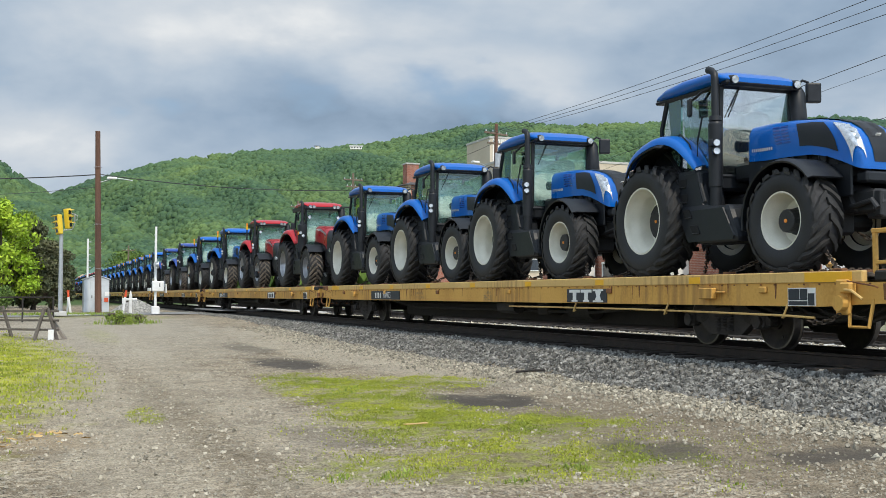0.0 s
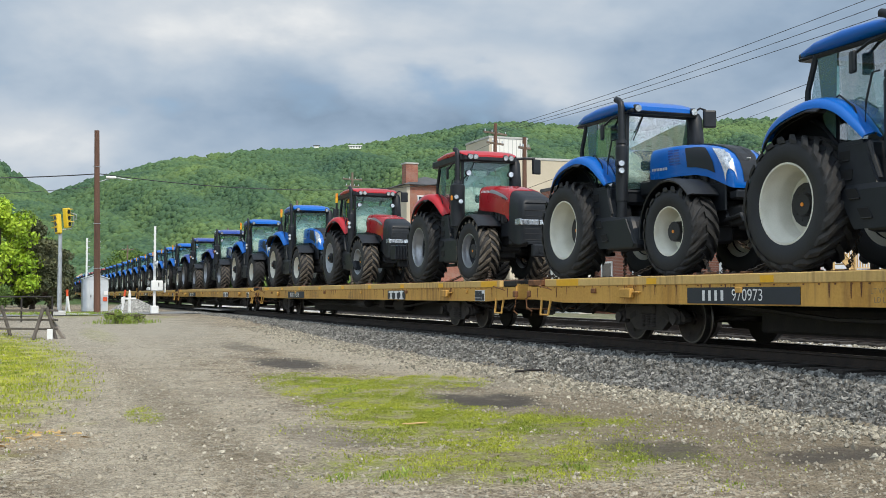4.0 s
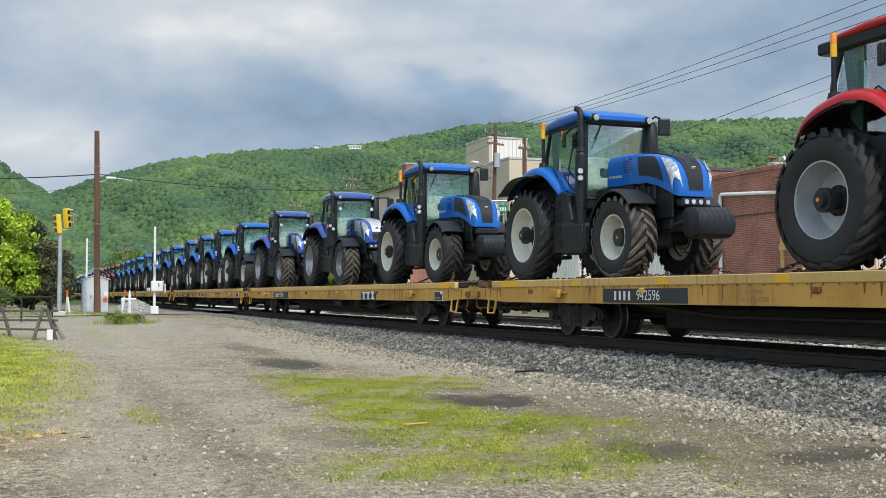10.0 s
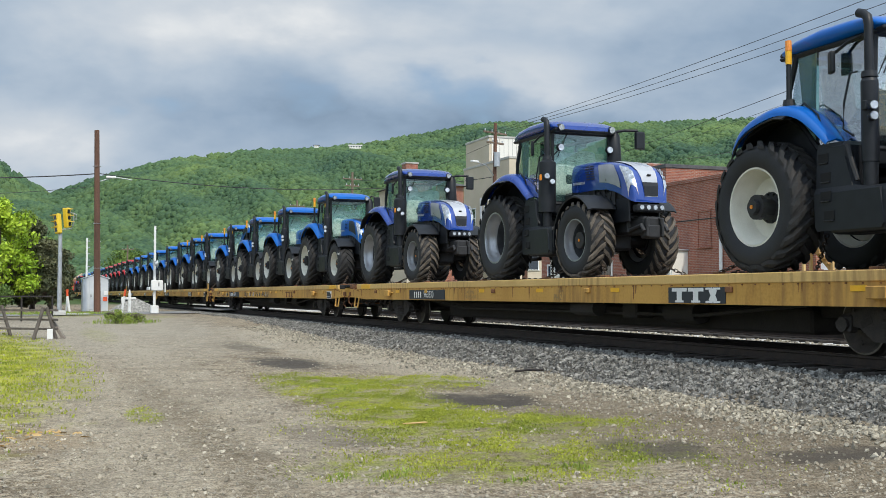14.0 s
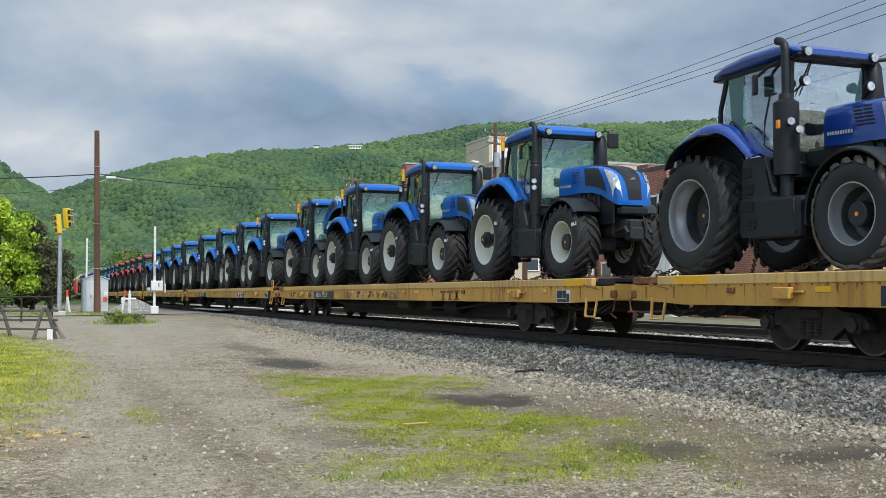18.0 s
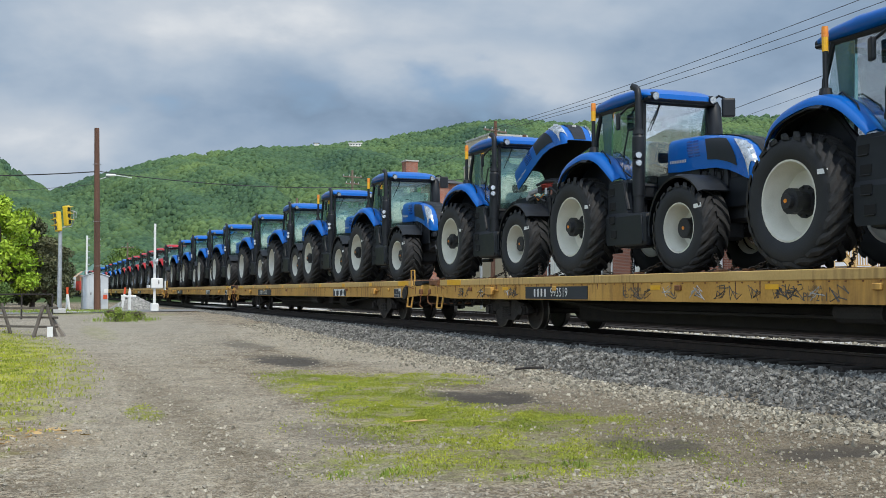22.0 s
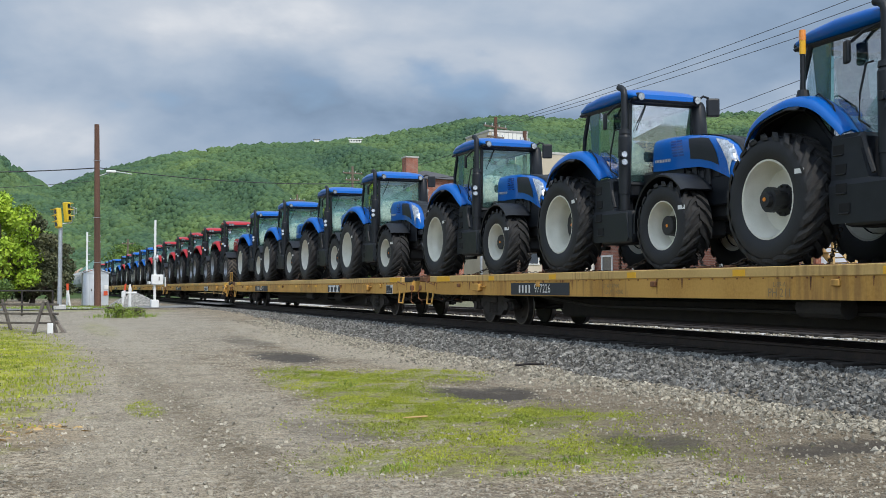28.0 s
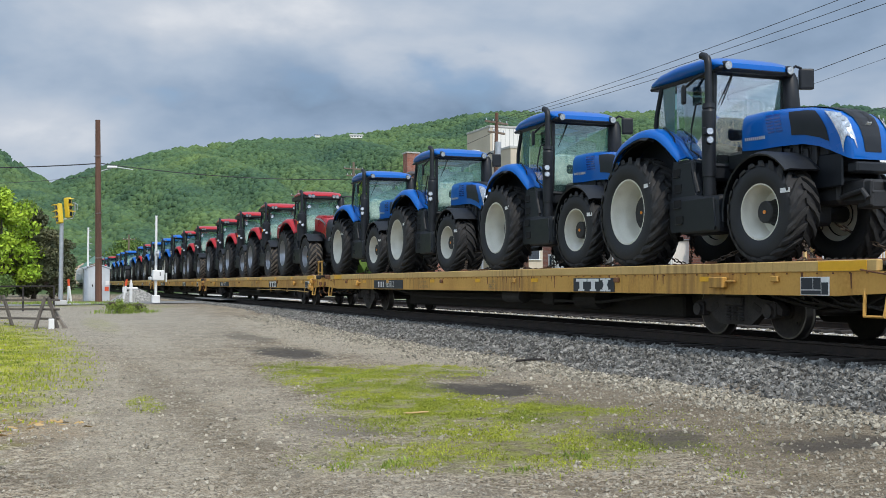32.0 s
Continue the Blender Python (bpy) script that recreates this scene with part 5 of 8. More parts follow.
        tube(cab, [P(s * 0.70, 0.18, 2.34), P(s * 0.73, 0.55, 2.12), P(s * 0.73, 1.0, 1.62), P(s * 0.66, 1.82, 1.60)], 0.045, n=6)
        tube(cab, [P(s * 0.71, 0.40, 3.20), P(s * 0.72, 1.96, 3.20)], 0.045, n=6)
    tube(cab, [P(-0.66, 1.82, 1.66), P(0.66, 1.82, 1.66)], 0.05, n=6)
    tube(cab, [P(-0.70, 1.96, 3.20), P(0.70, 1.96, 3.20)], 0.05, n=6)
    tube(cab, [P(-0.70, 0.2, 2.34), P(0.70, 0.2, 2.34)], 0.05, n=6)
    box(cab, P(0, 1.05, 1.55), (1.30, 1.6, 0.28), bevel=0.05)
    box(cab, P(0, 2.1, 1.72), (0.72, 0.55, 0.32), bevel=0.05)
    box(cab, P(0, 0.55, 1.85), (1.2, 0.75, 0.4), bevel=0.10)
    part("cab_frame", cab, M_BLACK, t)

    def pane(name, pts, material, lab=""):
        bm = B()
        bm.faces.new([bm.verts.new(p) for p in pts])
        bmesh.ops.solidify(bm, geom=list(bm.faces), thickness=0.008)
        o = part(name, bm, material, t, lab)
        o.visible_shadow = False
        return o
    pane("windscreen", [P(-0.63, 1.85, 1.72), P(-0.67, 1.95, 2.5), P(-0.67, 1.98, 3.17), P(0.67, 1.98, 3.17), P(0.67, 1.95, 2.5), P(0.63, 1.85, 1.72)], M_SCREEN, "reflecting front windscreen")
    pane("rear_window", [P(-0.67, 0.20, 2.4), P(-0.68, 0.40, 3.17), P(0.68, 0.40, 3.17), P(0.67, 0.20, 2.4)], M_GLASS)
    for s in (-1, 1):
        pane("side_window", [P(s * 0.735, 0.27, 2.36), P(s * 0.74, 0.58, 2.16), P(s * 0.745, 0.82, 1.90), P(s * 0.735, 0.86, 3.17), P(s * 0.725, 0.44, 3.17)], M_GLASS)
        pane("door_glass", [P(s * 0.745, 0.90, 1.85), P(s * 0.735, 1.04, 1.66), P(s * 0.66, 1.80, 1.66), P(s * 0.70, 1.93, 2.5), P(s * 0.71, 1.95, 3.17), P(s * 0.735, 0.90, 3.17)], M_GLASS, "green-tinted cab door glass")
    # inside the cab
    bm = B()
    box(bm, P(0, 0.72, 2.30), (0.56, 0.50, 0.20), bevel=0.07, seg=2)
    box(bm, P(0, 0.45, 2.72), (0.52, 0.16, 0.72), bevel=0.07, seg=2, rot=(-8, 0, 0))
    box(bm, P(-0.36, 0.8, 2.42), (0.12, 0.45, 0.12), bevel=0.04)
    box(bm, P(0.36, 0.85, 2.42), (0.16, 0.6, 0.14), bevel=0.04)
    part("seat", bm, M_WRAP, t, "driver's seat wrapped in milky plastic")
    bm = B()
    cyl(bm, P(0, 1.72, 1.8), P(0, 1.45, 2.48), 0.05, n=8)
    tube(bm, [P(0.2 * math.cos(k * math.tau / 14), 1.45 + 0.10 * math.sin(k * math.tau / 14), 2.48 + 0.17 * math.sin(k * math.tau / 14)) for k in range(14)], 0.017, n=5, closed=True)
    box(bm, P(0, 1.62, 2.22), (0.42, 0.12, 0.22), bevel=0.04)
    part("steering_wheel", bm, M_BLACK, t)
    bm = B()
    rows = []
    for i in range(7):
        rows.append([P(-0.56 + 1.12 * j / 9 + 0.02 * math.sin(i * 2 + j), 1.72 + 0.025 * math.sin(j * 0.9 + i * 1.3) - 0.03 * i, 1.84 + 0.17 * i + 0.03 * math.sin(j * 1.1)) for j in range(10)])
    solid(bm, rows, 0.004)
    part("plastic_sheet", bm, M_WRAP, t, "crumpled clear plastic sheet", smooth=2)
    # roof
    bm = B()
    rows = []
    prof = ((0.02, 0.60, 3.24, 3.31), (0.10, 0.74, 3.20, 3.39), (0.45, 0.82, 3.18, 3.48), (1.0, 0.85, 3.18, 3.53), (1.6, 0.84, 3.19, 3.52), (1.92, 0.82, 3.21, 3.47), (2.10, 0.78, 3.22, 3.40), (2.20, 0.70, 3.24, 3.33))
    cap = 0.10 if red else 0.0
    for fw, w, zb, zt in prof:
        zb += cap * min(1, (zt - zb) / 0.2)
        row = []
        for k in range(28):
            a = math.tau * k / 28
            c, s = math.cos(a), math.sin(a)
            row.append(P(w * math.copysign(abs(c) ** 0.5, c), fw, (zb + zt) / 2 + (zt - zb) / 2 * math.copysign(abs(s) ** 0.85, s)))
        rows.append(row)
    vv = grid_faces(bm, rows, close_u=True)
    bm.faces.new(vv[0])
    bm.faces.new(vv[-1][::-1])
    roof = part("roof", bm, paint, t, smooth=True)
    bm = B()
    box(bm, P(0, 1.05, 3.215 + cap * 0.5), (1.52 + cap, 2.0 + cap, 0.06 + cap * 1.2), bevel=0.025)
    box(bm, P(0, 2.10, 3.24), (1.5, 0.20, 0.10 + cap * 0.6), bevel=0.04)
    part("roof_visor", bm, M_BLACK, roof)
    for s in (-1, 1):
        bm = B()
        tube(bm, [P(s * 0.2, 0.5 + 0.28 * k, 3.49 + 0.02 * math.sin(k * 0.8)) for k in range(5)], 0.035, n=6)
        part("roof_ridge", bm, paint, roof)
    pairs = (0.58, 0.43) if red else (0.62,)
    for s in (-1, 1):
        for x in pairs:
            bm = B()
            cyl(bm, P(s * x, 2.12, 3.285), P(s * x, 2.235, 3.275), 0.085, 0.074, n=16)
            lamp = part("roof_lamp", bm, M_BLACK, roof)
            bm = B()
            cyl(bm, P(s * x, 2.233, 3.275), P(s * x, 2.25, 3.273), 0.066, n=16)
            part("lens", bm, M_LAMP, lamp, "clear round lens")
        bm = B()
        cyl(bm, P(s * 0.6, 0.03, 3.29), P(s * 0.6, -0.03, 3.285), 0.07, n=12)
        part("rear_lamp", bm, M_BLACK, roof)
    if red or navy:
        for s in (-1, 1):
            bm = B()
            tube(bm, [P(s * 0.66, 1.97, 2.72), P(s * 0.62, 2.1, 2.80)], 0.015, n=5)
            cyl(bm, P(s * 0.60, 2.10, 2.86), P(s * 0.60, 2.17, 2.85), 0.085, 0.075, n=14)
            lamp = part("post_lamp", bm, M_BLACK, t)
            bm = B()
            cyl(bm, P(s * 0.60, 2.17, 2.85), P(s * 0.60, 2.18, 2.85), 0.068, n=14)
            part("lens", bm, M_LAMP, lamp, "clear round lens")
    # wiper
    bm = B()
    tube(bm, [P(-0.36, 2.0, 3.20), P(-0.50, 2.0, 2.86)], 0.012, n=5)
    tube(bm, [P(-0.42, 2.005, 3.06), P(-0.60, 2.005, 2.66)], 0.010, n=5)
    part("wiper", bm, M_BLACK, t)
    # mirrors
    for s in (-1, 1):
        if s < 0:
            arm = [P(-0.72, 1.9, 3.24), P(-0.80, 1.55, 3.16), P(-0.84, 1.35, 3.05)]
            c, sz, rz = P(-0.86, 1.30, 2.92), (0.16, 0.07, 0.32), 70
        elif arms:
            arm = [P(0.70, 2.0, 3.26), P(1.0, 2.15, 3.30), P(1.28, 2.2, 3.30)]
            c, sz, rz = P(1.32, 2.22, 3.08), (0.24, 0.10, 0.40), 8
        else:
            arm = [P(0.72, 1.98, 3.28), P(0.88, 2.05, 3.40), P(0.98, 2.08, 3.36)]
            c, sz, rz = P(1.06, 2.10, 3.18), (0.25, 0.12, 0.36), -20
        bm = B()
        tube(bm, arm, 0.034 if arms and s > 0 else 0.024, n=6)
        ao = part("mirror_arm", bm, M_BLACK, t)
        bm = B()
        box(bm, c, sz, bevel=0.035, seg=2, rot=(0, 0, rz))
        part("mirror", bm, M_BLACK, ao, "black wing mirror")
    # exhaust stack and air cleaner post
    fat = red and not beacon or navy
    r_m = 0.19 if fat else 0.115
    bm = B()
    cyl(bm, P(-0.86, 2.02, 1.05), P(-0.86, 2.02, 1.5), 0.10, n=14)
    cyl(bm, P(-0.86, 2.02, 1.45), P(-0.86, 2.02, 2.52), r_m, n=20)
    cyl(bm, P(-0.86, 2.02, 2.52), P(-0.86, 2.02, 2.60), r_m, 0.08, n=20)
    ex = part("exhaust_shield", bm, M_BLACK, t, "perforated black exhaust shield", smooth=True)
    bm = B()
    cyl(bm, P(-0.86, 2.02, 2.58), P(-0.86, 2.02, 2.66), 0.11, 0.10, n=16)
    tube(bm, [P(-0.86, 2.02, 2.6), P(-0.86, 2.02, 3.30), P(-0.86, 2.0, 3.40), P(-0.86, 1.93, 3.46), P(-0.86, 1.84, 3.49)], 0.062, n=14)
    part("exhaust_pipe", bm, M_BLACK, ex, smooth=True)
    for k in range(2):
        bm = B()
        c = P(-0.90 - r_m * 0.5, 2.10 + r_m * 0.55, 2.17 - 0.14 * k) if not fat else P(-0.90 - 0.08 + 0.10 * k, 2.14 + r_m * 0.55 + 0.06 * k, 2.20 - 0.12 * k)
        cyl(bm, c, c + P(-0.03, 0.07, 0), 0.065, 0.06, n=14)
        lamp = part("marker_lamp", bm, M_BLACK, ex)
        bm = B()
        cyl(bm, c + P(-0.03, 0.07, 0), c + P(-0.034, 0.082, 0), 0.054, n=14)
        part("lens", bm, M_LAMP, lamp, "clear round lens")
    bm = B()
    box(bm, P(-0.90 - r_m * 0.7, 2.06, 2.19), (0.05, 0.08, 0.13), bevel=0.012)
    part("indicator", bm, M_AMBER if (red or navy) else M_BLACK, ex)
    bm = B()
    tube(bm, [P(0.80, 2.08, 1.5), P(0.80, 2.08, 2.36), P(0.80, 2.07, 2.40), P(0.79, 1.99, 3.16), P(0.79, 1.97, 3.26)], [0.10, 0.10, 0.145, 0.145, 0.11], n=16)
    part("intake_column", bm, M_BLACK, t, smooth=True)
    # rail beside the door
    bm = B()
    tube(bm, [P(-0.80, 1.74, 2.72), P(-0.86, 1.66, 2.70), P(-0.90, 1.58, 2.3), P(-0.90, 1.56, 1.95), P(-0.82, 1.68, 1.84)], 0.016, n=6)
    part("grab_rail", bm, M_BLACK, t)
    # fenders over the rear wheels
    for s in (-1, 1):
        bm = B()
        rows = []
        line = ((-0.46, 1.93), (-0.40, 2.06), (-0.27, 2.19), (-0.06, 2.29), (0.22, 2.36), (0.52, 2.40), (0.78, 2.36), (0.98, 2.26), (1.14, 2.11), (1.28, 1.95), (1.38, 1.82))
        line = eased(line, 3)
        for i, (fwd, z) in enumerate(line):
            k = i / (len(line) - 1)
            hi = 1.26 - 0.24 * max(0, k - 0.45) / 0.55
            drop = 0.15 - 0.09 * max(0, k - 0.45) / 0.55
            row = [P(s * 0.72, fwd, z - 0.02), P(s * 0.80, fwd, z + 0.015), P(s * 0.86, fwd, z + 0.028), P(s * (0.72 + hi) / 2, fwd, z + 0.032), P(s * (hi - 0.14), fwd, z + 0.018), P(s * (hi - 0.07), fwd, z - 0.004), P(s * (hi - 0.025), fwd * 0.99, z - 0.30 * drop), P(s * (hi - 0.004), fwd * 0.98, z - 0.63 * drop), P(s * hi, fwd * 0.97, z - drop)]
            rows.append(row if s < 0 else row[::-1])
        solid(bm, rows, 0.035)
        fe = part("rear_fender", bm, paint, t, smooth=True)
        bm = B()
        rows = []
        for i, (fwd, z) in enumerate(line[:19]):
            row = [P(s * 0.73, fwd, z - 0.085), P(s * 0.95, fwd, z - 0.07), P(s * 1.10, fwd, z - 0.10), P(s * 1.15, fwd, z - 0.19)]
            rows.append(row if s < 0 else row[::-1])
        solid(bm, rows, 0.012)
        part("fender_liner", bm, M_HOLE, fe, smooth=True)
        bm = B()
        rows = [[P(s * 0.715, fwd, z - 0.03), P(s * 0.70, fwd * 0.8 + 0.1, 1.15)][::1 if s < 0 else -1] for fwd, z in line[::3]]
        solid(bm, rows, 0.03)
        part("fender_wall", bm, M_BLACK, fe)
        bm = B()
        tube(bm, [P(s * 0.90, 0.62, 2.37), P(s * 0.92, 0.80, 2.43), P(s * 0.94, 1.10, 2.22), P(s * 0.94, 1.17, 2.06)], 0.014, n=5)
        part("fender_rail", bm, M_BLACK, fe)
        bm = B()
        rows = []
        ext = 0.12 if (navy or lip) else 0.015
        for fwd, z in (((-0.46, 1.81), (-0.40, 1.93), (-0.27, 2.06), (-0.06, 2.16), (0.22, 2.23), (0.52, 2.27), (0.74, 2.24))):
            rows.append([P(s * 1.215, fwd, z), P(s * (1.255 + ext), fwd * 0.99, z - 0.045)][::1 if s < 0 else -1])
        solid(bm, rows, 0.02)
        part("fender_lip", bm, M_BLACK, fe, smooth=True)
        if lip:
            bm = B()
            rows = []
            for fwd, z in ((-1.09, 1.95), (-0.81, 2.08), (-0.60, 2.19), (-0.34, 2.26), (-0.03, 2.28), (0.22, 2.27), (0.52, 2.26), (0.74, 2.22)):
                rows.append([P(s * 0.85, fwd, z + 0.01), P(s * 1.15, fwd, z), P(s * 1.32, fwd, z - 0.03)][::1 if s < 0 else -1])
            solid(bm, rows, 0.025)
            part("mudguard_extension", bm, M_BLACK, fe, "wide black mudguard extension", smooth=True)
        # front fenders
        bm = B()
        rows = []
        for i in range(15):
            a = radians(188 - 148 * i / 14)
            rr = 0.90 if a < radians(165) else 0.90
            rows.append([P(s * 0.40, wb + rr * math.cos(a), 0.80 + rr * math.sin(a)), P(s * 0.94, wb + rr * math.cos(a), 0.80 + rr * math.sin(a)),
                         P(s * 1.02, wb + rr * 0.97 * math.cos(a), 0.80 + rr * 0.96 * math.sin(a))][::1 if s < 0 else -1])
        solid(bm, rows, 0.03)
        part("front_fender", bm, M_BLACK, t, smooth=True)
    # tank and steps
    bm = B()
    box(bm, P(-0.72, 1.92, 0.82), (0.58, 1.15, 0.62), bevel=0.09, seg=2)
    box(bm, P(-0.70, 1.45, 1.42), (0.52, 0.50, 0.72), bevel=0.06)
    tank = part("fuel_tank", bm, M_BLACK, t, "moulded black fuel tank with steps")
    bm = B()
    rows = []
    for z, f0, f1 in ((0.56, 1.12, 2.42), (0.62, 1.08, 2.46), (1.08, 1.06, 2.40), (1.16, 1.06, 1.86), (1.66, 1.05, 1.66), (1.78, 1.07, 1.60)):
        x = -1.03 if z < 1.1 else -0.99 + 0.06 * (z - 1.1)
        rows.append([P(x + 0.10, f0, z), P(x, f0 + 0.04, z), P(x, f1 - 0.05, z), P(x + 0.12, f1, z)])
    solid(bm, rows, 0.06)
    part("step_panel", bm, M_BLACK, tank)
    # pockets are flat plates; the shade of a recess is their near-black colour
    for k in range(4):
        bm = B()
        z = 1.58 - 0.27 * k
        fwd = 1.21 + 0.06 * k
        px = -1.034 if z < 1.1 else -0.992 + 0.06 * (z - 1.1)
        box(bm, P(px, fwd + 0.02, z), (0.012, 0.21, 0.13), bevel=0.004)
        pocket = part("step_pocket", bm, M_HOLE, tank, "flat near-black plate standing for a shaded step pocket")
        bm = B()
        box(bm, P(px - 0.012, fwd + 0.02, z - 0.075), (0.035, 0.19, 0.018), bevel=0.005)
        part("tread_bar", bm, M_FRAME, pocket)
    bm = B()
    tube(bm, [P(-1.0, 1.74, 1.72), P(-1.03, 1.86, 1.45), P(-1.03, 1.96, 1.2)], 0.03, n=6)
    part("step_rail", bm, M_FRAME, tank)
    bm = B()
    box(bm, P(0.72, 1.75, 0.95), (0.56, 1.3, 0.75), bevel=0.09, seg=2)
    part("tool_tank", bm, M_BLACK, t)
    # rear linkage
    bm = B()
    for s in (-1, 1):
        tube(bm, [P(s * 0.36, -0.35, 0.75), P(s * 0.46, -1.02, 0.62)], 0.05, n=6)
        tube(bm, [P(s * 0.40, -0.35, 1.5), P(s * 0.44, -0.85, 1.32), P(s * 0.44, -0.86, 0.72)], 0.035, n=6)
    box(bm, P(0, -0.55, 0.52), (0.12, 0.9, 0.08), bevel=0.015)
    part("rear_linkage", bm, M_FRAME, t)
    if beacon:
        bm = B()
        cyl(bm, P(-0.96, 0.52, 2.42), P(-0.96, 0.52, 2.52), 0.10, 0.08, n=12)
        tube(bm, [P(-0.96, 0.52, 2.5), P(-0.96, 0.52, 3.04)], 0.038, n=10)
        post = part("beacon_post", bm, M_BLACK, t)
        bm = B()
        cyl(bm, P(-0.96, 0.52, 3.04), P(-0.96, 0.52, 3.24), 0.045, n=12)
        part("reflector", bm, M_YTAPE, post, "yellow reflective sleeve")
        bm = B()
        cyl(bm, P(-0.96, 0.52, 3.24), P(-0.96, 0.52, 3.39), 0.050, 0.046, n=12)
        part("beacon", bm, M_AMBER, post, "amber warning beacon")
    # tie-down chains to the deck
    for s in (-1, 1):
        for f0, z0, f1, x1 in ((wb + 0.1, 0.62, wb + 1.25, 0.98), (wb - 0.25, 0.60, wb - 1.2, 1.0), (-0.3, 0.62, -1.25, 0.95)):
            bm = B()
            link_chain(bm, P(s * 0.40, f0, z0), P(s * x1, f1, 0.03))
            part("tie_down_chain", bm, M_RUSTCHAIN, t, "rusty tie-down chain with binder")
            bm = B()
            box(bm, P(s * x1, f1, 0.025), (0.12, 0.18, 0.05), bevel=0.01)
            part("deck_winch", bm, M_RUST, t)
    for f0 in (wb + 0.75, -1.0):
        bm = B()
        link_chain(bm, P(-0.95, f0 + 0.10, 0.035), P(0.7, f0 - 0.22, 0.05), sag=0.0)
        part("slack_chain", bm, M_RUSTCHAIN, t, "slack rusty chain lying on the deck")
    if low:
        # the smaller model: cab and hood sit lower and farther back between the same wheels
        stay = ("rear_wheel", "front_wheel", "rear_axle", "front_axle", "front_fender", "rear_fender", "rear_linkage", "tie_down_chain", "deck_winch", "slack_chain")

        def settle(ob, slant):
            for v in ob.data.vertices:
                v.co.y += low * (min(1, max(0, (v.co.z - 0.7) / 0.5)) if slant else 1)
                if v.co.z > 1.4:
                    v.co.z = 1.4 + (v.co.z - 1.4) * 0.955
            for c in ob.children:
                settle(c, slant)
        for ob in list(t.children):
            if not ob.name.startswith(stay):
                settle(ob, ob.name.startswith(("fuel_tank", "tool_tank", "chassis")))
    return t


def place_tractor(src, y, first):
    m = pose(MID, y, DECK)
    if first:
        src.matrix_basis = m
        return src
    return copy_thing(src, m)


KINDS = {
    "A": dict(kind="blue", label="blue farm tractor with white rims chained to the flat car", low=0.30),
    "B": dict(kind="blue", label="blue farm tractor with front weight block and amber beacon", hub="long", beacon=True, weight="slab", dusty=False),
    "W": dict(kind="blue", label="blue farm tractor with dusty tyres, front weights and amber beacon", hub="long", beacon=True, weight="slab", dusty=True, lip=True),
    "C": dict(kind="blue", label="blue farm tractor with amber beacon post and long axle stubs", hub="long", beacon=True, stickers=True),
    "D": dict(kind="blue", label="blue farm tractor with its engine hood raised open", hub="long", beacon=True, hood_up=True, stickers=True),
    "N": dict(kind="navy", label="dark blue farm tractor with silver hood and grey rims", dusty=True, arms=True),
    "R": dict(kind="red", label="red farm tractor with black nose and grey rims", dusty=True, arms=True),
    "G": dict(kind="red", label="red farm tractor with front weights and amber beacon", hub="long", beacon=True, weight="plates", dusty=True, low=0.50, wheelbase=2.70, rims=M_GALV),
    "S": dict(kind="blue", label="blue farm tractor with white rims and white tyre labels", stickers=True),
}
# rear axles along the train at the start of the clip
LINE = [(16.47, "A"), (23.55, "A"), (29.64, "A"), (36.48, "A"), (45.08, "R"), (54.45, "G"), (63.92, "W"), (73.41, "B"), (82.95, "N"), (92.75, "N"),
        (101.19, "C"), (108.33, "C"), (114.92, "C"), (121.46, "D"), (129.84, "C"), (136.31, "C"), (142.93, "S"), (150.06, "S"),
        (158.48, "S"), (164.37, "S"), (171.51, "S"), (177.99, "S"), (186.72, "R"), (193.83, "R"), (200.22, "R"), (206.83, "R"), (215.55, "R"), (222.3, "R"), (229.0, "S"), (235.6, "S")]
for k in range(11):
    for j, off in enumerate((8.3, 14.9, 21.6)):
        yy = FIRST + CAR * (8 + k) + off
        if yy < 322:
            LINE.append((yy, "SRSSSSR"[(k * 3 + j) % 7]))
TRACTORS = []


def build_tractors():
    made = {}
    for y, k in LINE:
        first = k not in made
        if first:
            made[k] = tractor(**KINDS[k])
        TRACTORS.append((place_tractor(made[k], y, first), y))


build_tractors()

# ------------------------------------------------------------------ flat cars
# a car's origin is on its centre line at rail height, at its front end; it runs back along +y for CAR metres
DZ = DECK - RAIL
SPIN = []


def wheelset_mesh():
    bm = B()
    for s in (-1, 1):
        x = s * 0.7525
        prof = [(x - s * 0.10, 0.445), (x - s * 0.075, 0.455), (x - s * 0.06, 0.43), (x + s * 0.05, 0.42), (x + s * 0.055, 0.395), (x + s * 0.03, 0.34), (x - s * 0.01, 0.24), (x + s * 0.02, 0.12), (x + s * 0.05, 0.11), (x + s * 0.05, 0.02)]
        lathe(bm, prof, 28, cap1=True)
        lathe(bm, [(x - s * 0.10, 0.445), (x - s * 0.10, 0.36), (x - s * 0.05, 0.2), (x - s * 0.08, 0.08)], 28)
        for k in range(3):
            a = k * math.tau / 3
            cyl(bm, (x + s * 0.04, 0.26 * math.cos(a), 0.26 * math.sin(a)), (x + s * 0.05, 0.26 * math.cos(a), 0.26 * math.sin(a)), 0.03, n=6)
    cyl(bm, (-1.0, 0, 0), (1.0, 0, 0), 0.075, n=10)
    bmesh.ops.recalc_face_normals(bm, faces=bm.faces)
    for f in bm.faces:
        f.smooth = True
        c = f.calc_center_median()
        if 0.40 < math.hypot(c.y, c.z) < 0.44:
            f.material_index = 1
    me = bpy.data.meshes.new("wheelset")
    bm.to_mesh(me)
    bm.free()
    me.materials.append(M_WHEEL)
    me.materials.append(M_TREADBRIGHT)
    me.set_sharp_from_angle(angle=radians(40))
    return me


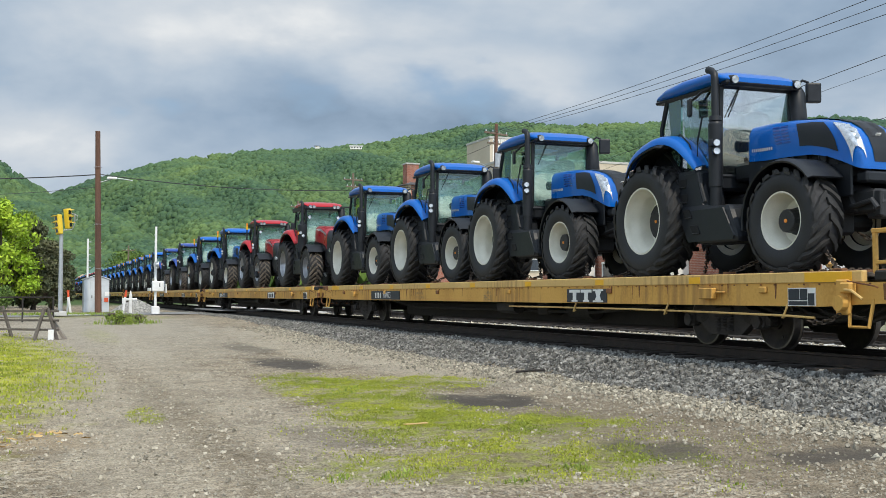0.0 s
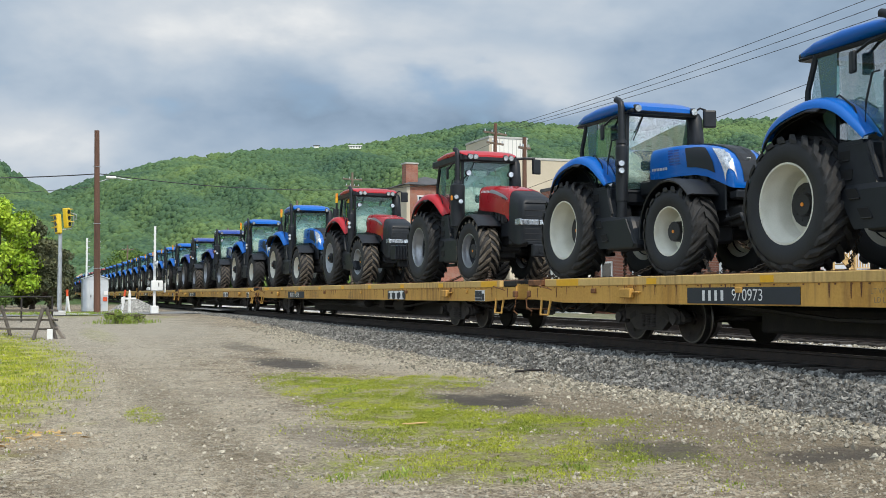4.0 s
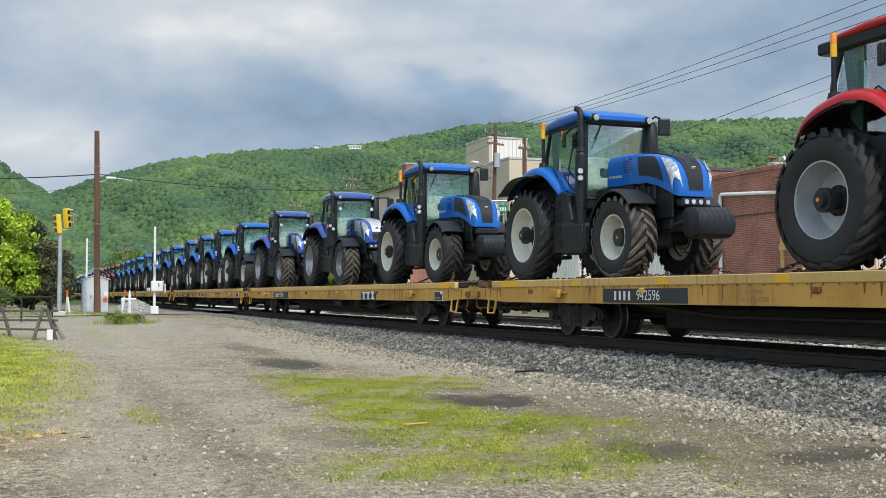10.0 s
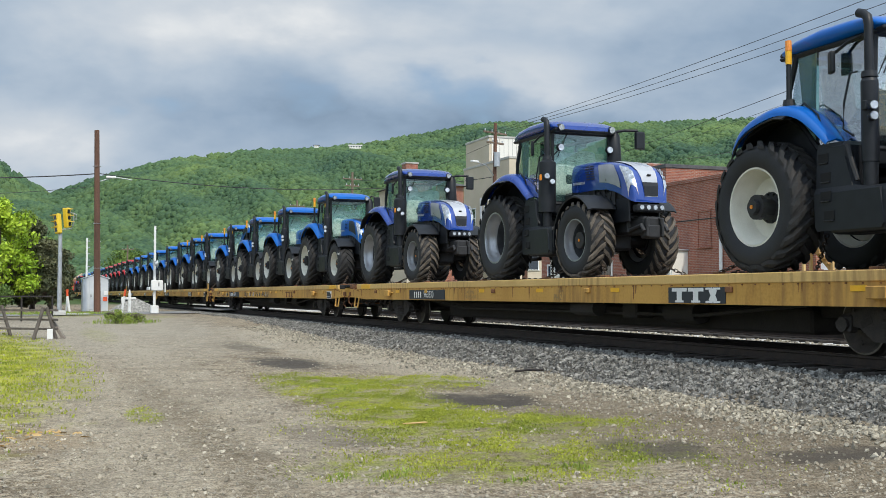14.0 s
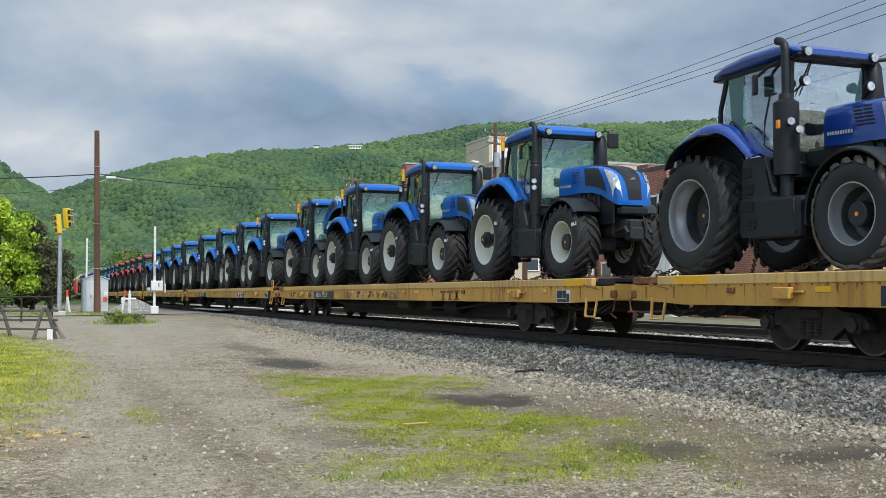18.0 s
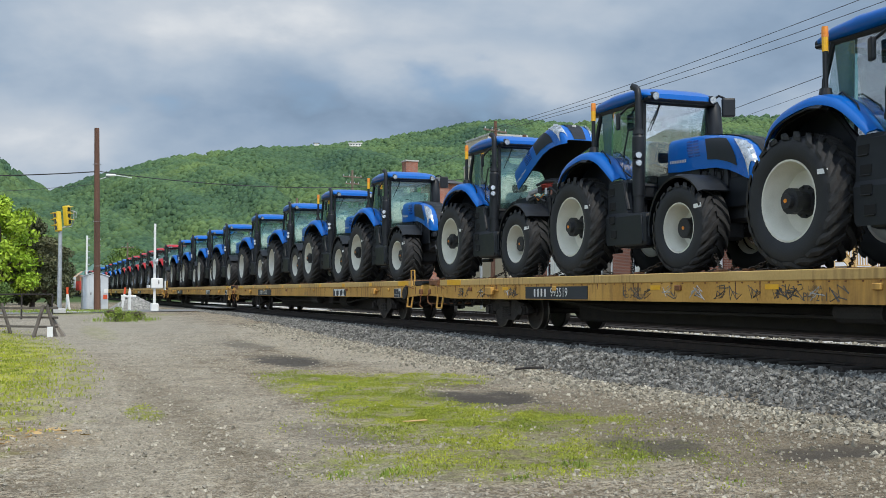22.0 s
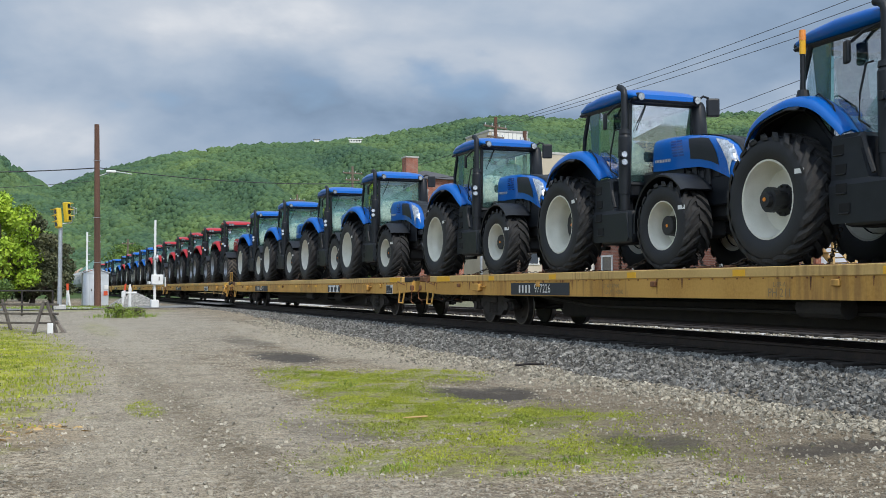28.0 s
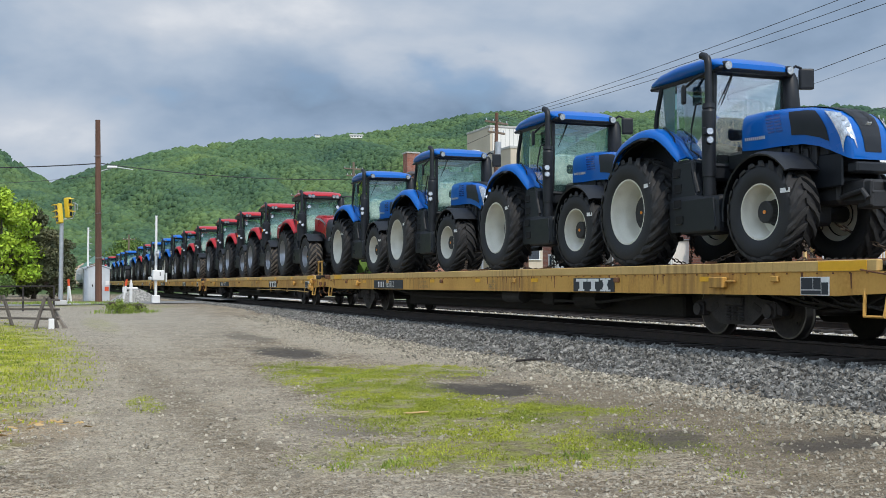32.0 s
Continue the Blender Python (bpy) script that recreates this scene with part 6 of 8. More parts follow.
def truck_parts(car, y0, ws):
    """A two-axle truck centred at y0."""
    for s in (-1, 1):
        x = s * 1.02
        bm = B()
        top = [(-1.12, 0.44), (-0.98, 0.56), (-0.62, 0.60), (-0.34, 0.72), (0.34, 0.72), (0.62, 0.60), (0.98, 0.56), (1.12, 0.44)]
        bot = [(-1.10, 0.36), (-0.90, 0.40), (-0.66, 0.38), (-0.40, 0.20), (0.40, 0.20), (0.66, 0.38), (0.90, 0.40), (1.10, 0.36)]
        rows = []
        for (ya, za), (yb, zb) in zip(top, bot):
            rows.append([Vector((x + q, y0 + yy, zz)) for q, yy, zz in ((-0.06, ya, za), (0.06, ya, za), (0.06, yb, zb), (-0.06, yb, zb))])
        vv = grid_faces(bm, rows, close_u=True)
        bm.faces.new(vv[0])
        bm.faces.new(vv[-1][::-1])
        frame_ob = part("truck_side_frame", bm, M_TRUCK, car)
        for ya in (-0.89, 0.89):
            bm = B()
            box(bm, (x + s * 0.04, y0 + ya, 0.43), (0.16, 0.22, 0.24), bevel=0.03)
            cyl(bm, (x + s * 0.10, y0 + ya, 0.42), (x + s * 0.16, y0 + ya, 0.42), 0.10, n=12)
            part("journal_box", bm, M_TRUCK, frame_ob)
        bm = B()
        for q in (-0.16, 0.0, 0.16):
            for k in range(5):
                cyl(bm, (x + s * 0.055, y0 + q, 0.26 + 0.045 * k), (x + s * 0.055, y0 + q, 0.285 + 0.045 * k), 0.068, n=10)
        box(bm, (x + s * 0.03, y0, 0.56), (0.16, 0.46, 0.16), bevel=0.03)
        part("truck_spring", bm, M_TRUCK, frame_ob)
        # dark plates stand in for the shaded openings between the columns
        bm = B()
        for q in (-0.58, 0.58):
            box(bm, (x + s * 0.055, y0 + q * 0.92, 0.46), (0.02, 0.22, 0.11), rot=(24 if q < 0 else -24, 0, 0), bevel=0.01)
        part("frame_window", bm, M_UNDER, frame_ob)
    bm = B()
    box(bm, (0, y0, 0.58), (2.0, 0.40, 0.26), bevel=0.04)
    for ya in (-0.45, 0.45):
        box(bm, (0, y0 + ya, 0.40), (1.7, 0.12, 0.12), bevel=0.02)
    part("truck_bolster", bm, M_UNDER, car)
    for ya in (-0.89, 0.89):
        w = link_mesh("wheelset", ws, car, m=pose(0, y0 + ya, 0.42))
        w["axle_y"] = y0 + ya


def side_board(bm, y0, y1, z0, z1, x, t=0.004):
    box(bm, (x, (y0 + y1) / 2, (z0 + z1) / 2), (t, y1 - y0, z1 - z0))


def flat_car(style):
    car = thing("flat_car", "long yellow railway flat car with rust streaks and black lettering boards", "railway flat car", "flat cars of the train")
    ws = WS
    L = CAR - 0.55
    H = 1.43
    for s in (-1, 1):
        x = s * H
        # upper edge, then the sill below with stiffening
        bm = B()
        box(bm, (x - s * 0.05, CAR / 2, DZ - 0.075), (0.10, L - 1.7, 0.15), bevel=0.012)
        edge = part("deck_edge", bm, M_EDGE, car)
        bm = B()
        rows = []
        for y, zb in ((0.30, -0.40), (1.3, -0.44), (1.9, -0.47), (CAR - 1.9, -0.47), (CAR - 1.3, -0.44), (CAR - 0.30, -0.40)):
            rows.append([Vector((x - s * 0.02, y, DZ - 0.15)), Vector((x - s * 0.02, y, DZ + zb)), Vector((x - s * 0.14, y, DZ + zb)), Vector((x - s * 0.14, y, DZ + zb + 0.02)),
                         Vector((x - s * 0.045, y, DZ + zb + 0.03)), Vector((x - s * 0.045, y, DZ - 0.15))])
        vv = grid_faces(bm, rows, close_u=True)
        bm.faces.new(vv[0])
        bm.faces.new(vv[-1][::-1])
        sill = part("side_sill", bm, M_SILL, car)
        # rust streaks under the edge
        bm = B()
        for k in range(30):
            y = random.uniform(0.8, CAR - 0.8)
            h = random.uniform(0.05, 0.28)
            w = random.uniform(0.008, 0.03)
            ztop = DZ - 0.152
            a = [Vector((x - s * 0.017, y - w, ztop)), Vector((x - s * 0.017, y + w, ztop)), Vector((x - s * 0.017, y + w * 0.5, ztop - h)), Vector((x - s * 0.017, y - w * 0.3, ztop - h * 0.9))]
            bm.faces.new([bm.verts.new(v) for v in a])
        tagged(part("rust_streaks", bm, M_RUST, sill, "brown rust runs"), kind="stuff")
        for yy in (0.75, 1.6, CAR - 0.75, CAR - 1.6):
            bm = B()
            box(bm, (x - s * 0.018, yy, DZ - 0.27), (0.006, 0.020 + 0.012 * (yy < 1), 0.20), taper=(1, 1.7))
            part("rust_stain", bm, M_RUST, sill, "brown rust stain")
        # rivet line and seam
        bm = B()
        for k in range(86):
            box(bm, (x - s * 0.016, 1.0 + k * 0.31, DZ - 0.168), (0.012, 0.03, 0.02))
        tagged(part("rivet_row", bm, M_RUST, sill), kind="stuff")
        # stake pockets
        for k in range(6):
            y = 3.1 + k * 4.4
            bm = B()
            box(bm, (x + s * 0.0, y, DZ - 0.24), (0.05, 0.16, 0.09), bevel=0.012)
            part("stake_pocket", bm, M_RUST if k % 2 else M_SILL, car)
        # reflectors
        for k in range(9):
            bm = B()
            y = 1.75 + k * 3.05
            if k in (0, 8):
                box(bm, (x + s * 0.003, y, DZ - 0.075), (0.006, 0.9, 0.13))
            elif style in (0, 1, 4):
                box(bm, (x + s * 0.003, y, DZ - 0.085), (0.006, 0.30, 0.10))
            else:
                box(bm, (x - s * 0.014, y, DZ - 0.235), (0.006, 0.30, 0.075))
            part("reflector", bm, M_YTAPE, car, "yellow reflective strip")
        # lettering boards
        f = 7.6 if s < 0 else CAR - 9.1
        bm = B()
        side_board(bm, f, f + 1.55, DZ - 0.455, DZ - 0.20, x - s * 0.012, 0.014)
        logo = part("logo_board", bm, M_PLATE if style != 3 else M_SILL, car, "black board with a white block mark")
        bm = B()
        mark_x = x - s * 0.002
        white = M_WHITE if style != 3 else M_RUST
        for k in range(3):
            y = f + 0.10 + k * 0.46
            if (k == 0) == (s < 0):
                for q in (-34, 34):
                    box(bm, (mark_x, y + 0.21, DZ - 0.328), (0.004, 0.10, 0.24), rot=(q, 0, 0))
                for zz in (-0.43, -0.225):
                    side_board(bm, y + 0.02, y + 0.15, DZ + zz - 0.016, DZ + zz + 0.016, mark_x + s * 0.002)
                    side_board(bm, y + 0.27, y + 0.40, DZ + zz - 0.016, DZ + zz + 0.016, mark_x + s * 0.002)
            else:
                side_board(bm, y, y + 0.42, DZ - 0.268, DZ - 0.212, mark_x)
                side_board(bm, y + 0.14, y + 0.28, DZ - 0.41, DZ - 0.268, mark_x)
                side_board(bm, y + 0.09, y + 0.33, DZ - 0.444, DZ - 0.41, mark_x)
        part("block_mark", bm, white, logo)
        g = CAR - 8.9 if s < 0 else 6.1
        bm = B()
        box(bm, (x - s * 0.012, g + 1.35, DZ - 0.325), (0.014, 2.7, 0.25))
        plate = part("number_board", bm, M_PLATE, car, "dark blue board with white reporting marks")
        bm = B()
        for k in range(4):
            side_board(bm, g + (2.22 if s < 0 else 0.42) - s * 0 - 0.16 * k * (1 if s < 0 else -1), g + (2.285 if s < 0 else 0.485) - 0.16 * k * (1 if s < 0 else -1), DZ - 0.405, DZ - 0.245, mark_x)
        part("mark_bars", bm, M_WHITE, plate)
        num = text_mesh(NUMBERS[style], 0.25, M_WHITE, "car_number")
        link_mesh("car_number", num, plate, "white stencilled car number", Matrix.Translation((x + s * 0.0, g + (1.16 if s < 0 else 1.52), DZ - 0.325)) @ Euler((radians(90), 0, radians(-90 if s < 0 else 90))).to_matrix().to_4x4())
        for body, yy, sz, dz in (("LD LMT 142100", CAR - 10.6, 0.10, -0.38), ("LT WT 77900", CAR - 10.5, 0.10, -0.27), ("L-89-A", CAR - 15.2, 0.10, -0.26), ("PH 211", CAR - 15.2, 0.17, -0.38)):
            st = text_mesh(body, sz, M_DGREY if style != 3 else M_PAINTB, "stencil")
            link_mesh("stencil", st, car, "small black stencilled data", Matrix.Translation((x - s * 0.016, yy if s < 0 else CAR - yy, DZ + dz)) @ Euler((radians(90), 0, radians(-90 if s < 0 else 90))).to_matrix().to_4x4())
        # data panel near the end
        h0 = 2.0 if s < 0 else CAR - 2.75
        bm = B()
        side_board(bm, h0, h0 + 0.56, DZ - 0.465, DZ - 0.215, x - s * 0.010, 0.016)
        panel = part("data_panel", bm, M_WHITE, car, "white data panel with black plates")
        bm = B()
        for q in ((0.315, 0.545, -0.385, -0.228), (0.155, 0.302, -0.385, -0.228), (0.155, 0.545, -0.453, -0.398), (0.015, 0.142, -0.453, -0.29)):
            side_board(bm, h0 + q[0], h0 + q[1], DZ + q[2], DZ + q[3], x - s * 0.001)
        part("panel_plates", bm, M_PLATE, panel)
        # bracket box
        for yy in (4.4, CAR - 4.4):
            bm = B()
            box(bm, (x + s * 0.04, yy, DZ - 0.29), (0.10, 0.36, 0.17), bevel=0.015)
            box(bm, (x + s * 0.02, yy - 0.30, DZ - 0.27), (0.06, 0.20, 0.03), bevel=0.008)
            part("bracket_box", bm, M_SILL, car)
        # ladder step and grab iron at both ends
        for yy in (1.15, CAR - 1.15):
            bm = B()
            tube(bm, [(x - s * 0.03, yy - 0.20, DZ - 0.36), (x + s * 0.02, yy - 0.16, DZ - 0.72), (x + s * 0.02, yy + 0.18, DZ - 0.72), (x - s * 0.03, yy + 0.22, DZ - 0.36)], 0.027, n=6)
            part("sill_step", bm, M_SILL, car)
            bm = B()
            tube(bm, [(x, yy - 0.30, DZ - 0.22), (x + s * 0.06, yy - 0.30, DZ - 0.20), (x + s * 0.06, yy + 0.20, DZ - 0.13), (x, yy + 0.22, DZ - 0.13)], 0.012, n=5)
            part("grab_iron", bm, M_RUST, car)
    # deck
    bm = B()
    box(bm, (0, CAR / 2, DZ - 0.05), (2 * H - 0.22, L - 1.7, 0.06), bevel=0.01)
    part("deck", bm, M_DECKW, car, "worn dark deck")
    for k in range(3):
        bm = B()
        tube(bm, [(-0.9 + 0.9 * k, 1.0, DZ - 0.005), (-0.9 + 0.9 * k, CAR - 1.0, DZ - 0.005)], 0.03, n=4)
        part("chain_channel", bm, M_RUST, car)
    # centre sill, cross bearers, a deep black block along the middle
    bm = B()
    box(bm, (0, CAR / 2, DZ - 0.40), (0.62, CAR - 1.0, 0.52), bevel=0.02)
    for k in range(15):
        box(bm, (0, 2.2 + k * 1.7, DZ - 0.28), (2.5, 0.10, 0.30))
    box(bm, (0, CAR / 2, 0.42), (0.96, CAR - 13.6, 0.40), bevel=0.04)
    part("underframe", bm, M_UNDER, car)
    bm = B()
    for s in (-1, 1):
        tube(bm, [(s * 0.9, 6.2, DZ - 0.45), (s * 0.9, 9.0, DZ - 0.66), (s * 0.9, CAR - 9.0, DZ - 0.66), (s * 0.9, CAR - 6.2, DZ - 0.45)], 0.035, n=5)
    cyl(bm, (-0.75, 9.2, DZ - 0.62), (-0.75, 10.1, DZ - 0.62), 0.19, n=14)
    box(bm, (-0.75, 11.2, DZ - 0.60), (0.4, 0.5, 0.3), bevel=0.03)
    cyl(bm, (-1.12, 12.0, DZ - 0.58), (-1.12, 12.9, DZ - 0.58), 0.15, n=12)
    part("brake_rigging", bm, M_UNDER, car)
    # ends: lowered dark platform, striker, coupler, hoses
    for e in (0, 1):
        def ey(v):
            return v if e == 0 else CAR - v
        bm = B()
        box(bm, (0, ey(0.62), DZ - 0.07), (2 * H - 0.02, 0.62, 0.13), bevel=0.02)
        part("end_platform", bm, M_UNDER if e == 0 else M_RUST, car, "blackened end platform")
        bm = B()
        box(bm, (0, ey(0.36), DZ - 0.24), (2 * H - 0.06, 0.10, 0.36), bevel=0.02)
        part("end_sill", bm, M_SILL, car)
        bm = B()
        box(bm, (0, ey(0.18), 0.88 - 0.05), (0.26, 0.62, 0.26), bevel=0.05)
        box(bm, (0.05, ey(0.02), 0.84), (0.32, 0.24, 0.30), bevel=0.06)
        part("coupler", bm, M_TRUCK, car)
        bm = B()
        tube(bm, [(-1.38, ey(0.34), DZ - 0.33), (-1.44, ey(0.26), DZ - 0.40), (-1.44, ey(0.30), DZ - 0.58), (-1.40, ey(0.46), DZ - 0.66), (-1.36, ey(0.34), DZ - 0.74)], 0.018, n=6)
        box(bm, (-1.40, ey(0.36), DZ - 0.30), (0.08, 0.16, 0.14), bevel=0.02)
        tube(bm, [(-1.2, ey(0.22), DZ - 0.62), (1.2, ey(0.22), DZ - 0.62)], 0.02, n=5)
        part("uncoupling_lever", bm, M_RUST, car)
        bm = B()
        tube(bm, [(0.3, ey(0.3), 0.72), (0.34, ey(0.1), 0.5), (0.3, ey(-0.02), 0.42)], 0.03, n=6)
        tube(bm, [(-0.9, ey(0.5), 0.6), (-0.5, ey(0.4), 0.46), (0.1, ey(0.35), 0.5), (0.5, ey(0.4), 0.62)], 0.022, n=5)
        part("air_hose", bm, M_UNDER, car)
        for k in range(5):
            bm = B()
            q = 0.95 + 0.42 * k
            tube(bm, [(-1.15 + 0.1 * k, ey(q - 0.3), DZ - 0.46), (-1.2 + 0.07 * k, ey(q), DZ - 0.58 - 0.03 * (k % 3)), (-1.1 + 0.08 * k, ey(q + 0.35), DZ - 0.66 + 0.04 * (k % 2)), (-1.2 + 0.05 * k, ey(q + 0.75), DZ - 0.56), (-1.1, ey(q + 1.0), DZ - 0.47)], 0.024, n=5)
            part("brake_pipe", bm, M_UNDER, car)
        if e == 0 and style == 4:
            bm = B()
            for q in (-0.14, 0.14):
                tube(bm, [(-1.40, ey(0.95 + q), DZ - 0.42), (-1.42, ey(0.95 + q), DZ + 0.28)], 0.018, n=6)
            tube(bm, [(-1.42, ey(0.81), DZ + 0.28), (-1.42, ey(1.09), DZ + 0.28)], 0.018, n=6)
            part("end_railing", bm, M_SILL, car)
            bm = B()
            cyl(bm, (-1.45, ey(1.5), DZ - 0.36), (-1.49, ey(1.5), DZ - 0.36), 0.16, n=18)
            box(bm, (-1.43, ey(1.5), DZ - 0.32), (0.06, 0.26, 0.34), bevel=0.03)
            part("hand_brake", bm, M_UNDER, car, "black hand brake wheel and housing")
        if e == 0 and style == 0:
            bm = B()
            box(bm, (-1.47, 1.42, DZ - 0.34), (0.08, 0.22, 0.46), bevel=0.02)
            box(bm, (-1.50, 1.30, DZ - 0.22), (0.12, 0.20, 0.14), bevel=0.02)
            cyl(bm, (-1.50, 1.38, DZ - 0.42), (-1.60, 1.38, DZ - 0.42), 0.10, n=12)
            gear = part("brake_gear", bm, M_SILL, car, "rusty yellow hand brake gear case")
            bm = B()
            tube(bm, [(-1.55, 1.30, DZ - 0.24), (-1.62, 1.10, DZ - 0.26), (-1.62, 0.92, DZ - 0.36)], 0.018, n=6)
            part("brake_lever", bm, M_EDGE, gear)
            bm = B()
            link_chain(bm, (-1.53, 1.42, DZ - 0.56), (-1.50, 2.05, DZ - 0.66), sag=0.06)
            part("brake_chain", bm, M_RUSTCHAIN, gear)
            bm = B()
            tube(bm, [(-1.44, 2.0, DZ - 0.62), (-1.42, 2.6, DZ - 0.60), (-1.40, 4.4, DZ - 0.58), (-1.38, 7.0, DZ - 0.56), (-1.36, 12.0, DZ - 0.56)], 0.018, n=6)
            rod = part("brake_rod", bm, M_EDGE, car, "thin yellow brake rod under the sill")
            for q in (2.6, 5.6, 8.8):
                bm = B()
                tube(bm, [(-1.40, q, DZ - 0.44), (-1.43, q, DZ - 0.52), (-1.43, q + 0.08, DZ - 0.63), (-1.37, q + 0.10, DZ - 0.61)], 0.016, n=5)
                part("rod_hanger", bm, M_EDGE, rod)
            bm = B()
            for q in (0.50, 1.02):
                box(bm, (-1.30, q, DZ + 0.24), (0.05, 0.07, 0.56), bevel=0.01)
            box(bm, (-1.30, 0.76, DZ + 0.50), (0.06, 0.62, 0.06), bevel=0.01)
            box(bm, (-1.30, 0.76, DZ + 0.10), (0.05, 0.50, 0.05), bevel=0.01)
            stand = part("end_stand", bm, M_SILL, car, "rusty yellow stand at the car's end")
            bm = B()
            link_chain(bm, (-1.30, 0.62, DZ + 0.46), (-1.28, 0.92, DZ + 0.05), sag=0.02)
            link_chain(bm, (-1.27, 0.80, DZ + 0.48), (-1.27, 0.70, DZ + 0.04), sag=0.02)
            part("hanging_chain", bm, M_RUSTCHAIN, stand)
    # graffiti on one style
    if style == 3:
        for k in range(44):
            bm = B()
            y = CAR - 10.2 - random.uniform(0, 5.6) if k > 17 else CAR - (2.6, 3.9, 5.5)[k % 3] + random.uniform(-0.28, 0.28)
            pts = []
            for q in range(7):
                pts.append((-H - 0.002 + 0.024, y + random.uniform(-0.16, 0.16), DZ - 0.20 - random.uniform(0, 0.24)))
            tube(bm, pts, 0.011, n=4)
            part("scribble", bm, M_PAINTS if k % 7 == 0 else M_PAINTB, car, "spray-painted scrawl")
    truck_parts(car, 4.5, ws)
    truck_parts(car, CAR - 4.5, ws)
    return car


NUMBERS = ("970973", "942596", "963830", "993519", "977226", "965912")
WS = wheelset_mesh()
CARS = []


def build_cars():
    styles = (0, 1, 2, 3, 4, 5, 0, 2, 1, 5, 2)
    made = {}
    for k, st in enumerate(styles):
        y = FIRST + CAR * k
        m = pose(MID, y, RAIL)
        if st not in made:
            made[st] = flat_car(st)
            made[st].matrix_basis = m
            ob = made[st]
        else:
            ob = copy_thing(made[st], m)
        CARS.append((ob, y))
        if k < 6:
            for c in ob.children:
                if c.name.startswith("wheelset"):
                    SPIN.append(c)


build_cars()


def freight_cars():
    """Box car and covered hoppers at the tail of the train."""
    y = FIRST + CAR * 11 + 0.3
    for kind, length in (("box", 17.0), ("hopper", 16.5), ("hopper", 16.5), ("hopper", 16.5)):
        if kind == "box":
            c = thing("box_car", "red and rust-brown railway box car", "railway box car", "freight cars at the tail")
        else:
            c = thing("hopper_car", "grey covered hopper car with ribbed sides", "hopper car", "freight cars at the tail")
        bm = B()
        if kind == "box":
            box(bm, (0, length / 2, 2.05), (2.9, length - 1.0, 1.9), bevel=0.04)
            part("body", bm, M_BOXRED, c)
            bm = B()
            box(bm, (0, length / 2, 3.55), (2.8, length - 1.2, 1.1), bevel=0.06)
            part("load", bm, M_BOXRUST, c, "rust-brown upper panels")
            for k in range(12):
                bm = B()
                box(bm, (-1.47, 1.2 + k * 1.3, 2.05), (0.06, 0.10, 1.85), bevel=0.01)
                part("side_post", bm, M_BOXRED, c)
        else:
            rows = []
            for x, z in ((-0.5, 0.7), (-1.52, 1.6), (-1.56, 3.6), (-1.2, 4.1), (1.2, 4.1), (1.56, 3.6), (1.52, 1.6), (0.5, 0.7)):
                rows.append([Vector((x, 0.6, z)), Vector((x, length - 0.6, z))])
            vv = grid_faces(bm, rows)
            bm.faces.new([r[0] for r in vv])
            bm.faces.new([r[1] for r in vv][::-1])
            bm.faces.new((vv[0][0], vv[0][1], vv[-1][1], vv[-1][0]))
            part("body", bm, M_HOPPER, c)
            for k in range(10):
                bm = B()
                box(bm, (-1.58, 1.4 + k * 1.5, 2.6), (0.06, 0.10, 1.95), bevel=0.01)
                part("side_post", bm, M_HOPPER, c)
        bm = B()
        box(bm, (0, length / 2, 0.92), (2.4, length - 0.7, 0.22), bevel=0.02)
        part("underframe", bm, M_UNDER, c)
        truck_parts(c, 2.4, WS)
        truck_parts(c, length - 2.4, WS)
        c.matrix_basis = pose(MID, y, RAIL)
        CARS.append((c, y))
        y += length


freight_cars()

# ------------------------------------------------------------------ town behind the track


